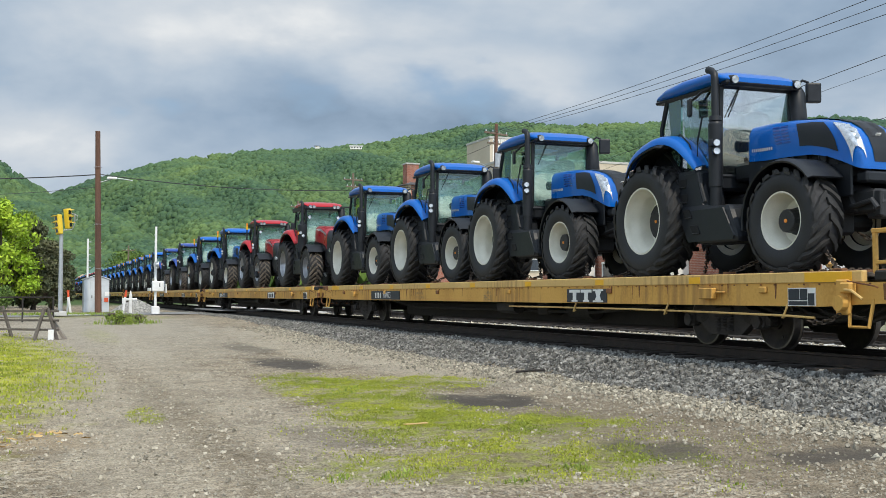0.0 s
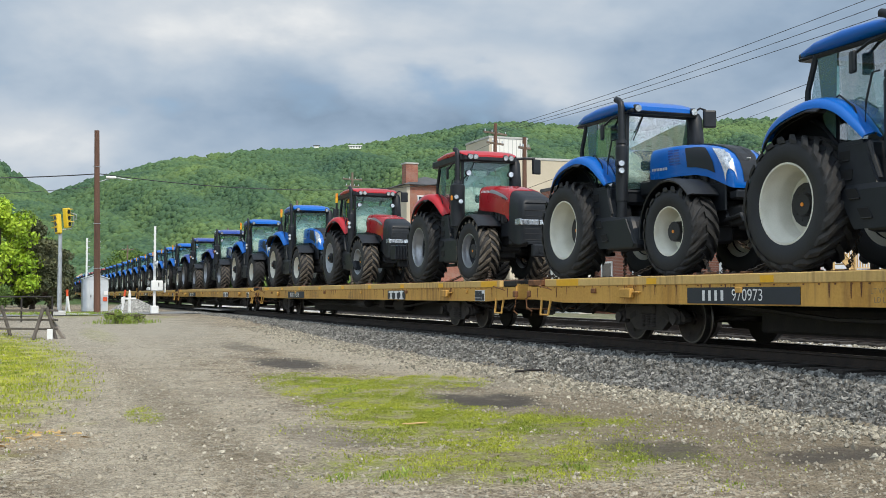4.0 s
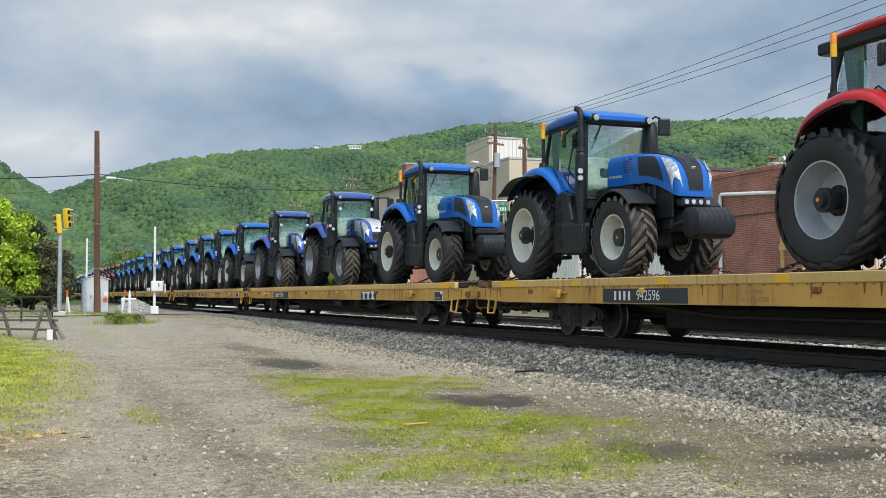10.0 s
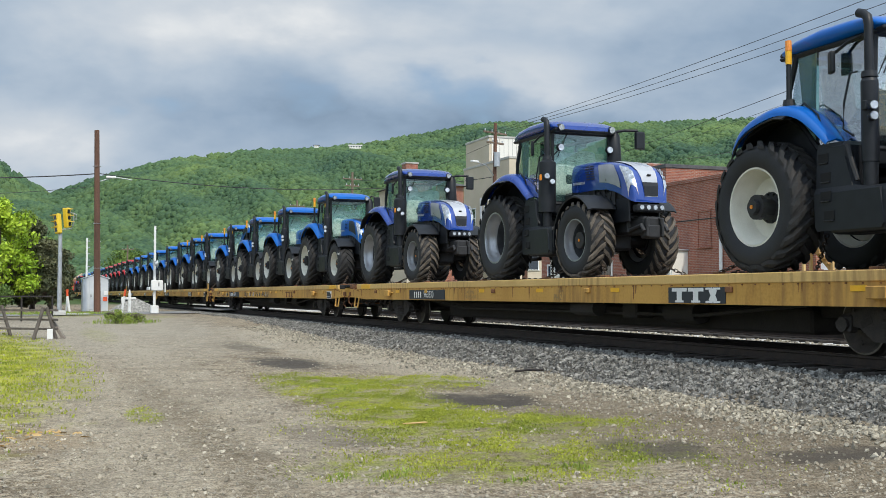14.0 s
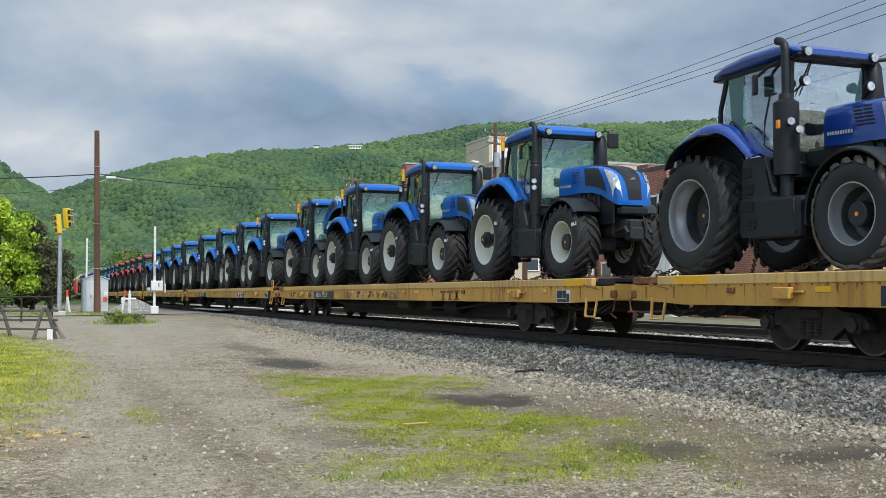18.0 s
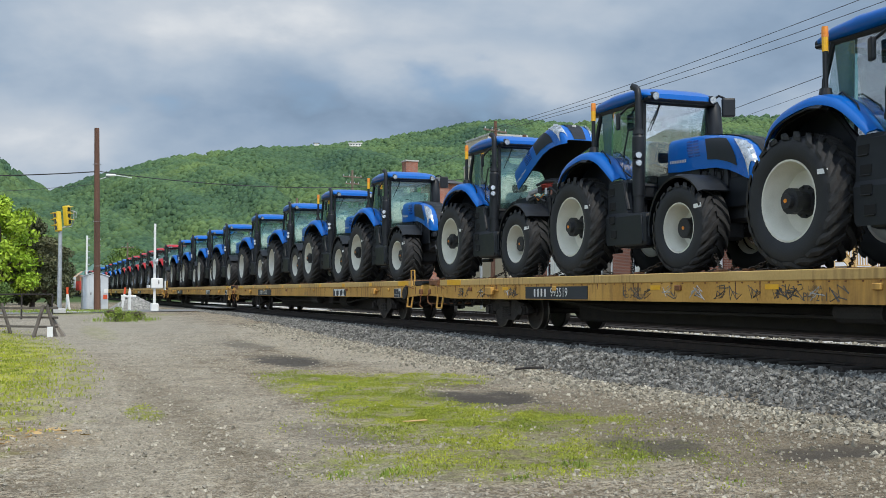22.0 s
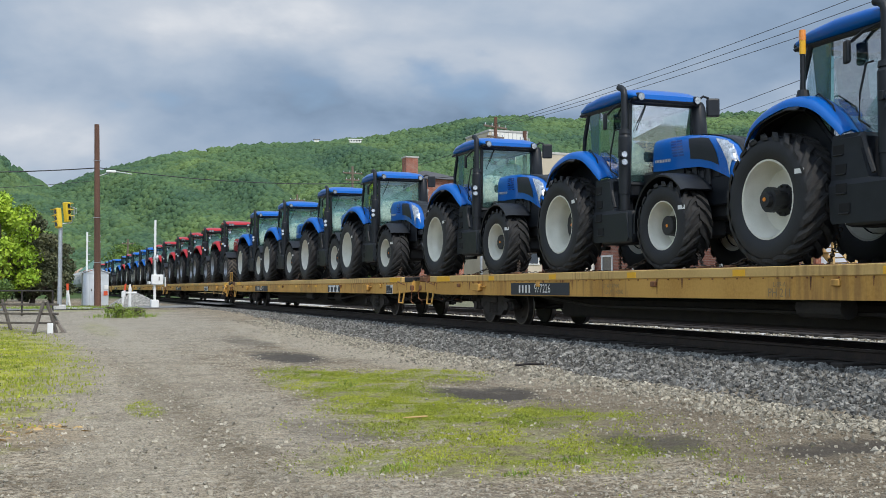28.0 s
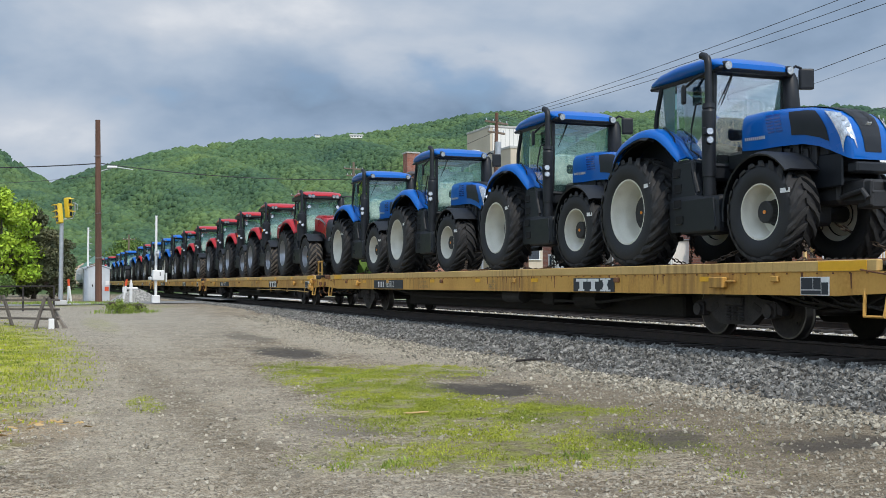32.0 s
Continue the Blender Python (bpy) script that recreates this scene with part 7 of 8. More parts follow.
def brick_material(name, c1, c2, mortar):
    m = bpy.data.materials.new(name)
    m.use_nodes = True
    t = m.node_tree
    t.nodes.clear()
    N, L = t.nodes.new, t.links.new
    out, bs = N("ShaderNodeOutputMaterial"), N("ShaderNodeBsdfPrincipled")
    L(bs.outputs[0], out.inputs[0])
    sep, comb, add = N("ShaderNodeSeparateXYZ"), N("ShaderNodeCombineXYZ"), N("ShaderNodeMath")
    pos = N("ShaderNodeNewGeometry").outputs["Position"]
    L(pos, sep.inputs[0])
    add.operation = "ADD"
    L(sep.outputs[0], add.inputs[0])
    L(sep.outputs[1], add.inputs[1])
    L(add.outputs[0], comb.inputs[0])
    L(sep.outputs[2], comb.inputs[1])
    br = N("ShaderNodeTexBrick")
    br.inputs["Scale"].default_value = 1.0
    br.inputs["Brick Width"].default_value, br.inputs["Row Height"].default_value = 0.23, 0.078
    br.inputs["Mortar Size"].default_value = 0.008
    br.inputs["Color1"].default_value, br.inputs["Color2"].default_value, br.inputs["Mortar"].default_value = (*c1, 1), (*c2, 1), (*mortar, 1)
    L(comb.outputs[0], br.inputs["Vector"])
    n = N("ShaderNodeTexNoise")
    n.inputs["Scale"].default_value, n.inputs["Detail"].default_value = 0.7, 6
    L(pos, n.inputs["Vector"])
    hs, mr = N("ShaderNodeHueSaturation"), N("ShaderNodeMapRange")
    mr.inputs[1].default_value, mr.inputs[2].default_value, mr.inputs[3].default_value, mr.inputs[4].default_value = 0.3, 0.7, 0.72, 1.2
    L(n.outputs[0], mr.inputs[0])
    L(mr.outputs[0], hs.inputs["Value"])
    L(br.outputs["Color"], hs.inputs["Color"])
    L(hs.outputs[0], bs.inputs["Base Color"])
    bs.inputs["Roughness"].default_value = 0.9
    bp = N("ShaderNodeBump")
    bp.inputs["Strength"].default_value, bp.inputs["Distance"].default_value = 0.6, 0.01
    bp.invert = True
    L(br.outputs["Fac"], bp.inputs["Height"])
    L(bp.outputs[0], bs.inputs["Normal"])
    return m


M_BRICKW = brick_material("brick_wall", (0.36, 0.125, 0.075), (0.27, 0.085, 0.055), (0.36, 0.30, 0.25))


def town_house(name, label, x0, x1, y0, y1, z1, wall_m, roof_m, cap_m, cap=0.25, cat="building", roof="flat", ridge=1.5, front_m=None):
    """A block with its west and south walls, a roof and openings added later."""
    h = thing(name, label, cat, m=pose(x0, y0, 0))
    w, d = x1 - x0, y1 - y0
    t = 0.3
    for nm, c, s, mm in (("wall", (t / 2, d / 2, z1 / 2), (t, d, z1), wall_m), ("wall", (w / 2 + t / 2, t / 2, z1 / 2), (w - t, t, z1), front_m or wall_m),
                         ("wall", (w - t / 2, d / 2 + t / 2, z1 / 2), (t, d - t, z1), wall_m), ("wall", (w / 2, d - t / 2, z1 / 2), (w - 2 * t, t, z1), wall_m)):
        bm = B()
        box(bm, c, s)
        part(nm, bm, mm, h)
    bm = B()
    if roof == "flat":
        box(bm, (w / 2, d / 2, z1 - 0.35), (w - 2 * t, d - 2 * t, 0.1))
        part("roof", bm, roof_m, h)
        for c, s in (((t / 2, d / 2, z1 + cap / 2), (t + 0.12, d + 0.12, cap)), ((t + 0.063 + (w - t) / 2, t / 2, z1 + cap / 2), (w - t, t + 0.12, cap - 0.01))):
            bm = B()
            box(bm, c, s, bevel=0.02)
            part("coping", bm, cap_m, h)
    elif roof == "gable_y":
        o = 0.35
        rows = [[Vector((-o, -o, z1 - 0.05)), Vector((-o, d + o, z1 - 0.05))], [Vector((w / 2, -o, z1 + ridge)), Vector((w / 2, d + o, z1 + ridge))], [Vector((w + o, -o, z1 - 0.05)), Vector((w + o, d + o, z1 - 0.05))]]
        solid(bm, rows, 0.14)
        part("roof", bm, roof_m, h)
        bm = B()
        f = bm.faces.new([bm.verts.new(v) for v in ((0, 0.05, z1), (w, 0.05, z1), (w / 2, 0.05, z1 + ridge - 0.1))])
        bmesh.ops.solidify(bm, geom=[f], thickness=0.1)
        part("gable", bm, cap_m, h)
    else:
        o = 0.4
        a, b, c, e = (Vector(v) for v in ((-o, -o, z1 - 0.02), (w + o, -o, z1 - 0.02), (w + o, d + o, z1 - 0.02), (-o, d + o, z1 - 0.02)))
        p, q = Vector((w / 2, d * 0.35, z1 + ridge)), Vector((w / 2, d * 0.65, z1 + ridge))
        vs = [bm.verts.new(v) for v in (a, b, c, e, p, q)]
        for f in ((0, 1, 4), (1, 2, 5, 4), (2, 3, 5), (3, 0, 4, 5), (3, 2, 1, 0)):
            bm.faces.new([vs[i] for i in f])
        part("roof", bm, roof_m, h)
    return h


def opening(h, face, a, z, w, hgt, frame_m=None, pane_m=None, bars=True, name="window", boarded=None):
    """A window or door in the west ('w') or south ('s') wall at a metres along it."""
    frame_m, pane_m = frame_m or M_WHITE, pane_m or M_WINDOW
    def at(u, out, zz):
        return (-out, a + u, zz) if face == "w" else (a + u, -out, zz)

    def dims(u, dep, zz):
        return (dep, u, zz) if face == "w" else (u, dep, zz)
    bm = B()
    box(bm, at(0, 0.005, z), dims(w, 0.03, hgt))
    pane = part(name, bm, boarded or pane_m, h)
    bm = B()
    for u, zz, su, sz in ((0, z + hgt / 2, w + 0.16, 0.10), (-w / 2, z, 0.09, hgt), (w / 2, z, 0.09, hgt)):
        box(bm, at(u, 0.03, zz), dims(su, 0.07, sz))
    if bars:
        box(bm, at(0, 0.03, z), dims(w, 0.05, 0.06))
    part("frame", bm, frame_m, pane)
    bm = B()
    box(bm, at(0, 0.06, z - hgt / 2 - 0.03), dims(w + 0.24, 0.14, 0.08), bevel=0.01)
    part("sill", bm, frame_m, pane)


def build_town():
    # long beige block with a white stair tower on its back part
    h = town_house("beige_building", "flat-roofed beige stucco commercial building", 39.6, 60.0, 86.3, 96.9, 13.4, M_STUCCO, M_ROOF, M_CONC, 0.22)
    for k in range(5):
        opening(h, "s", 2.2 + k * 2.6, 8.6, 1.1, 1.9)
        opening(h, "s", 2.2 + k * 2.6, 4.6, 1.2, 2.0)
    for k in range(3):
        opening(h, "w", 1.8 + k * 3.2, 8.6, 1.1, 1.9)
    # south wall takes a paler material: its sunlight is put into the colour
    h2 = town_house("stair_tower", "stair tower rising above the flat roof, its sunlit front coloured paler", 39.7, 43.6, 91.0, 96.6, 15.9, M_STUCCO, M_ROOF, M_CONC, 0.2, front_m=M_WHITEW)
    bm = B()
    for k in range(9):
        box(bm, (0.22 + k * 0.43, -0.012, 14.6), (0.03, 0.03, 2.5))
    part("cladding_joint", bm, M_CONC, h2)
    # brick house with a chimney
    h = town_house("brick_house", "tan house with low grey hipped roof and brick chimney", 29.4, 34.5, 84.5, 92.0, 10.6, M_STUCCO, M_ROOF, M_ROOF, roof="hip", ridge=1.0, cat="house", front_m=M_BRICKW)
    opening(h, "w", 2.4, 8.9, 0.8, 1.5)
    opening(h, "s", 1.4, 8.9, 0.8, 1.5)
    bm = B()
    box(bm, (0.6, 0.9, 10.9), (1.05, 1.05, 3.0))
    ch = part("chimney", bm, M_BRICKW, h, "red brick chimney")
    bm = B()
    box(bm, (0.6, 0.9, 12.42), (1.2, 1.2, 0.12))
    part("chimney_cap", bm, M_CONC, ch)
    # brick shops along the track
    h = town_house("brick_shop", "red brick building with white downpipe and dark parapet", 29.5, 44.0, 36.9, 46.0, 6.75, M_BRICKW, M_ROOF, M_BRICKW, 0.2)
    opening(h, "w", 5.6, 4.5, 1.0, 1.7, frame_m=M_BRICKW, boarded=M_BRICKW, bars=False)
    bm = B()
    tube(bm, [(-0.12, 0.05, 5.74), (-0.12, 4.12, 6.0), (-0.12, 4.2, 5.92), (-0.12, 4.2, 0.6)], 0.08, n=8)
    part("downpipe", bm, M_WHITE, h, "white plastic drain pipe")
    bm = B()
    tube(bm, [(-0.05, 0.1, 4.95), (-0.05, 8.6, 4.95)], 0.025, n=5)
    part("cable", bm, M_WIRE, h)
    bm = B()
    box(bm, (-0.02, 1.6, 1.95), (0.03, 0.34, 0.34))
    sg = part("parking_sign", bm, M_WHITE, h, "small blue and white parking sign")
    bm = B()
    box(bm, (-0.04, 1.6, 2.02), (0.012, 0.30, 0.22))
    part("sign_face", bm, mat("sign_blue", (0.02, 0.08, 0.42), (0.025, 0.09, 0.45), rough=0.4, bump=0.02), sg)
    bm = B()
    cyl(bm, (1.4, 2.4, 6.4), (1.4, 2.4, 7.5), 0.13, n=10)
    cyl(bm, (1.4, 2.4, 7.5), (1.4, 2.4, 7.58), 0.18, 0.1, n=10)
    part("flue", bm, M_RUST, h, "rusty roof flue")
    for k, (yy, zz) in enumerate(((0.3, 6.8), (1.0, 6.9))):
        bm = B()
        tube(bm, [(0.7, yy, 6.4), (0.7, yy, zz + 0.4), (0.7, yy - 0.25, zz + 0.45), (0.7, yy - 0.3, zz + 0.3)], 0.06, n=8)
        part("vent_pipe", bm, M_WHITE, h)
    bm = B()
    box(bm, (0.9, 1.6, 6.98), (0.5, 0.5, 0.46), bevel=0.03)
    part("roof_unit", bm, M_CONC, h)
    h = town_house("brick_store", "long dark red brick store with stepped parapet", 29.7, 45.0, 46.02, 60.0, 7.75, M_BRICKW, M_ROOF, M_ROOF, 0.2)
    for k in range(4):
        opening(h, "w", 1.1 + 3.3 * k, 5.6, 0.75, 1.7)
        opening(h, "w", 2.6 + 3.3 * k, 1.9, 1.1, 2.6)
    bm = B()
    box(bm, (-0.10, 3.5, 4.5), (0.2, 3.2, 0.7), bevel=0.02)
    part("shop_fascia", bm, M_WHITE, h, "blank white shop fascia")
    bm = B()
    box(bm, (2.5, 5.0, 8.1), (1.6, 1.2, 0.9), bevel=0.03)
    part("roof_unit", bm, M_BRICKW, h)
    for y0, y1, zt in ((43.9, 47.2, 3.5), (53.0, 56.6, 3.85)):
        sh = thing("metal_shed", "low white corrugated metal shed by the brick wall", "shed", "corrugated sheds", m=pose(28.6, y0, 0))
        bm = B()
        box(bm, (0.45, (y1 - y0) / 2, zt / 2), (0.9, y1 - y0, zt))
        part("body", bm, M_WHITEW, sh)
        for k in range(int((y1 - y0) / 0.22)):
            bm = B()
            box(bm, (-0.02, 0.12 + 0.22 * k, zt / 2), (0.05, 0.08, zt - 0.02))
            part("rib", bm, M_WHITEW, sh)
        bm = B()
        box(bm, (0.45, (y1 - y0) / 2, zt + 0.05), (1.1, y1 - y0 + 0.2, 0.09), bevel=0.02)
        part("roof", bm, M_GALV, sh)
    # grey-sided house with a gable roof and timber stairs
    h = town_house("grey_house", "grey-sided house with brick corner and tan gable roof", 29.5, 44.0, 35.0, 36.88, 6.4, M_BRICKW, M_TANROOF, M_WHITE, roof="none_", ridge=0.9, cat="house", front_m=M_GREYW)
    for k in range(20):
        bm = B()
        box(bm, (0.0 + (0.11 if k % 2 else 0.20), -0.03, 0.5 + 0.3 * k), (0.22 if k % 2 else 0.40, 0.06, 0.29))
        part("quoin", bm, M_BRICKW, h)
    bm = B()
    box(bm, (7.0, -0.20, 6.42), (14.6, 0.5, 0.14), bevel=0.02)
    part("eave", bm, M_WHITE, h)
    bm = B()
    tube(bm, [(0.05, -0.25, 6.3), (-0.12, -0.2, 6.0), (-0.12, -0.2, 5.4), (-0.5, -0.3, 5.2)], 0.08, n=8)
    part("downpipe", bm, M_WHITE, h)
    for k in range(7):
        bm = B()
        box(bm, (-0.42, 0.35 + 0.15 * k, 5.55), (0.85, 0.12, 0.05), rot=(0, -42, 0))
        part("awning_slat", bm, M_WHITE, h)
    opening(h, "w", 0.82, 4.35, 0.80, 1.80, pane_m=M_WHITE, name="door")
    bm = B()
    tube(bm, [(0.1, -0.3, 4.85), (1.1, -0.45, 4.85)], 0.02, n=5)
    part("sign_bracket", bm, M_WIRE, h)
    bm = B()
    box(bm, (2.6, -0.1, 4.0), (0.16, 0.16, 0.12), bevel=0.02)
    tube(bm, [(2.6, -0.15, 3.98), (2.72, -0.3, 4.05)], 0.03, n=6)
    part("wall_lamp", bm, M_GALV, h)
    h = town_house("gable_house", "low gabled house with tan shingle roof and white trim", 31.5, 37.2, 38.0, 47.0, 6.2, M_WHITEW, M_TANROOF, M_WHITE, roof="gable_y", ridge=0.9, cat="house")
    h = town_house("shed_house", "house with dark shingle roof behind the grey wall", 37.4, 48.0, 37.5, 47.0, 6.3, M_WHITEW, M_ROOF, M_WHITE, roof="gable_y", ridge=1.5, cat="house")
    # timber porch stairs
    st = thing("porch_stairs", "new yellow timber porch with railings and two flights of stairs", "outdoor stairs", m=pose(27.5, 33.25, -0.18))

    def beam(nm, a, b, w, hh):
        bm = B()
        a, b = Vector(a), Vector(b)
        d = b - a
        box(bm, (0, 0, 0), (w, d.length, hh), bevel=0.006)
        q = d.to_track_quat("Y", "Z").to_matrix().to_4x4()
        bmesh.ops.transform(bm, matrix=Matrix.Translation((a + b) / 2) @ q, verts=bm.verts)
        part(nm, bm, M_LUMBER, st)
    for k in range(11):
        beam("deck_board", (0.07 + 0.14 * k, 0, 3.6), (0.07 + 0.14 * k, 1.4, 3.6), 0.13, 0.04)
    beam("rim_joist", (0, 0, 3.48), (1.5, 0, 3.48), 0.05, 0.22)
    beam("rim_joist", (0, 0, 3.48), (0, 1.4, 3.48), 0.05, 0.22)
    for x, y in ((0.06, 0.06), (1.44, 0.06), (0.06, 1.3), (1.44, 1.3)):
        beam("post", (x, y, 0.3), (x, y, 4.6), 0.11, 0.11)

    def railing(a, b, n):
        a, b = Vector(a), Vector(b)
        up = Vector((0, 0, 0.95))
        beam("handrail", a + up, b + up, 0.09, 0.04)
        beam("bottom_rail", a + up * 0.12, b + up * 0.12, 0.07, 0.04)
        for k in range(n + 1):
            p = a.lerp(b, k / n)
            beam("baluster", p + up * 0.12, p + up, 0.04, 0.04)
    railing((0.06, 0.05, 3.62), (1.44, 0.05, 3.62), 11)
    railing((0.05, 0.06, 3.62), (0.05, 1.3, 3.62), 10)
    for y in (0.1, 1.2):
        beam("stringer", (1.5, y, 3.5), (2.55, y, 2.45), 0.05, 0.26)
        beam("stringer", (3.4, y, 2.45), (4.9, y, 0.95), 0.05, 0.26)
    for k in range(5):
        beam("tread", (1.62 + 0.21 * k, 0.05, 3.42 - 0.2 * k), (1.62 + 0.21 * k, 1.25, 3.42 - 0.2 * k), 0.26, 0.04)
        beam("tread", (3.55 + 0.26 * k, 0.05, 2.36 - 0.24 * k), (3.55 + 0.26 * k, 1.25, 2.36 - 0.24 * k), 0.26, 0.04)
    beam("landing", (2.5, 0.65, 2.5), (3.5, 0.65, 2.5), 1.3, 0.05)
    railing((1.5, 0.05, 3.6), (2.5, 0.05, 2.6), 8)
    railing((2.5, 0.05, 2.55), (3.4, 0.05, 2.55), 7)
    railing((3.4, 0.05, 2.55), (4.9, 0.05, 1.05), 11)
    for x in (2.5, 3.4, 4.9):
        beam("post", (x, 0.06, 0.3), (x, 0.06, 3.5 if x < 3.5 else 2.0), 0.10, 0.10)
    # green-roofed building beyond the crossing
    h = town_house("green_roof_shed", "low building with a green metal roof beyond the crossing", 13.6, 22.6, 300.0, 314.0, 5.9, M_CONC, M_GREENROOF, M_CONC, roof="hip", ridge=4.0)
    h = town_house("white_house", "small white house among the trees", 13.4, 18.4, 345.0, 353.0, 6.0, M_STUCCO, M_TANROOF, M_WHITE, roof="hip", ridge=1.8, cat="house")
    for k, (az, r, w) in enumerate(((16.45, 925, 10), (14.4, 1000, 4), (8.15, 420, 5))):
        x, y = math.sin(radians(az)) * r, math.cos(radians(az)) * r
        z = float(hill_z(np.array(az), np.array(r)))
        hh = thing("hill_house", "pale house in a clearing high on the wooded hill", "house", m=pose(x, y, z + (3.2 if r > 500 else 1), 0, 0, -az))
        bm = B()
        box(bm, (0, 0, 1), (w, w * 0.4, 2.4 if r > 500 else 4))
        part("wall", bm, M_WHITEW, hh)
        bm = B()
        zt = 2.15 if r > 500 else 3.0
        rows = [[Vector((-w / 2 - 1, -w * 0.24, zt)), Vector((w / 2 + 1, -w * 0.24, zt))], [Vector((-w / 2 - 1, 0, zt + w * 0.12)), Vector((w / 2 + 1, 0, zt + w * 0.12))], [Vector((-w / 2 - 1, w * 0.24, zt)), Vector((w / 2 + 1, w * 0.24, zt))]]
        solid(bm, rows, 0.3)
        part("roof", bm, M_ROOF if k else M_CONC, hh)
        for q in range(4):
            bm = B()
            box(bm, (-w * 0.36 + q * w * 0.24, -w * 0.2 - 0.05, 1.5), (w * 0.1, 0.2, 1.2))
            part("window", bm, M_WINDOW, hh)


build_town()


# ------------------------------------------------------------------ crossing and poles
def wire(a, b, sag, r, label="thin black overhead utility wire"):
    a, b = Vector(a), Vector(b)
    bm = B()
    pts = [a.lerp(b, k / 24) - Vector((0, 0, sag * 4 * (k / 24) * (1 - k / 24))) for k in range(25)]
    tube(bm, pts, r, n=4)
    ob = part("overhead_wire", bm, M_WIRE, None, label)
    return tagged(ob, label, "wire", "overhead wires")


def utility_pole(x, y, h, r, arms, material, label, lean=0.0, base=None):
    z = float(ground_z(x, y)) if base is None else base
    p = thing("utility_pole", label, "utility pole", "utility poles", m=pose(x, y, z, 0, lean, 0))
    bm = B()
    tube(bm, [(0, 0, -0.3), (0, 0, h * 0.5), (0, 0, h)], [r, r * 0.85, r * 0.7], n=12)
    part("shaft", bm, material, p)
    for az, w, turn in arms:
        bm = B()
        box(bm, (0, 0, 0), (w, 0.11, 0.13), bevel=0.01)
        arm = part("crossarm", bm, M_POLEG, p, m=pose(0, 0, az, 0, 0, turn))
        for k in range(4):
            bm = B()
            u = -w / 2 + 0.12 + k * (w - 0.24) / 3
            cyl(bm, (u, 0, 0.06), (u, 0, 0.22), 0.05, 0.035, n=8)
            part("insulator", bm, M_GALV, arm)
    return p


def build_crossing():
    p = utility_pole(3.73, 63.2, 10.24, 0.19, (), M_POLE, "tall brown wooden utility pole with a street lamp arm", lean=-0.8)
    bm = B()
    tube(bm, [(0.1, 0, 7.35), (0.9, 0, 7.62), (1.5, 0, 7.55), (1.9, 0, 7.48)], 0.03, n=6)
    arm = part("lamp_arm", bm, M_GALV, p)
    bm = B()
    box(bm, (0.75, 0, 7.62), (0.55, 0.22, 0.13), bevel=0.05, seg=2)
    part("lamp_head", bm, M_WHITE, arm, "white street lamp head")
    bm = B()
    for z in (2.5, 5.0, 8.2):
        tube(bm, [(0.21 * math.cos(k * math.tau / 10), 0.21 * math.sin(k * math.tau / 10), z) for k in range(10)], 0.012, n=4, closed=True)
    part("band", bm, M_GALV, p)
    # traffic signal
    s = thing("traffic_signal", "twin yellow traffic signal heads on a grey steel post", "traffic signal", m=pose(1.55, 56.5, float(ground_z(1.55, 56.5))))
    bm = B()
    cyl(bm, (0, 0, 0), (0, 0, 4.15), 0.115, 0.095, n=14)
    part("post", bm, M_GALV, s)
    bm = B()
    box(bm, (0, 0, 0.12), (0.6, 0.6, 0.26), bevel=0.05)
    part("foundation", bm, M_CONC, s)
    bm = B()
    tube(bm, [(0, 0, 4.1), (0.1, 0, 4.25), (0.5, 0.1, 4.3), (0.62, 0.1, 4.55), (0.62, 0.1, 5.1)], 0.03, n=6)
    tube(bm, [(0.35, 0, 5.15), (0.75, 0.05, 5.0), (0.72, 0.05, 4.75)], 0.025, n=6)
    part("bracket", bm, M_GALV, s)
    for x, y, z, rz in ((-0.12, -0.05, 4.52, -62), (0.30, 0.05, 4.84, 52)):
        bm = B()
        box(bm, (0, 0, 0), (0.34, 0.24, 0.98), bevel=0.03)
        hd = part("signal_head", bm, M_SIGY, s, "yellow three-lamp signal head", m=pose(x, y, z, 0, -9, rz))
        for k in range(3):
            bm = B()
            cyl(bm, (0, -0.12, 0.31 - 0.31 * k), (0, -0.135, 0.31 - 0.31 * k), 0.11, n=16)
            part("lens", bm, M_WINDOW, hd)
            bm = B()
            tube(bm, [(0.13 * math.cos(a), -0.13, 0.31 - 0.31 * k + 0.13 * math.sin(a)) for a in (-0.3, 0.3, 0.9, 1.57, 2.2, 2.8, 3.44)], 0.02, n=4)
            box(bm, (0, -0.22, 0.31 - 0.31 * k + 0.12), (0.24, 0.22, 0.02), rot=(8, 0, 0))
            part("visor", bm, M_SIGY, hd)
    # equipment hut
    z = float(ground_z(4.0, 70.2))
    h = thing("signal_hut", "weathered aluminium railway signal hut with low gable roof", "equipment hut", m=pose(3.25, 69.6, z))
    bm = B()
    box(bm, (0.75, 0.9, 1.0), (1.5, 1.8, 2.0), bevel=0.02)
    part("body", bm, M_HUT, h)
    bm = B()
    rows = [[Vector((-0.08, -0.08, 1.98)), Vector((-0.08, 1.88, 1.98))], [Vector((0.75, -0.08, 2.26)), Vector((0.75, 1.88, 2.26))], [Vector((1.58, -0.08, 1.98)), Vector((1.58, 1.88, 1.98))]]
    solid(bm, rows, 0.05)
    bm.faces.new([bm.verts.new(v) for v in ((0, -0.02, 1.98), (1.5, -0.02, 1.98), (0.75, -0.02, 2.22))])
    part("roof", bm, M_HUT, h)
    bm = B()
    box(bm, (0.75, -0.012, 0.98), (0.75, 0.03, 1.75), bevel=0.01)
    d = part("door", bm, M_HUT, h)
    bm = B()
    box(bm, (0.48, -0.045, 0.95), (0.05, 0.05, 0.16), bevel=0.01)
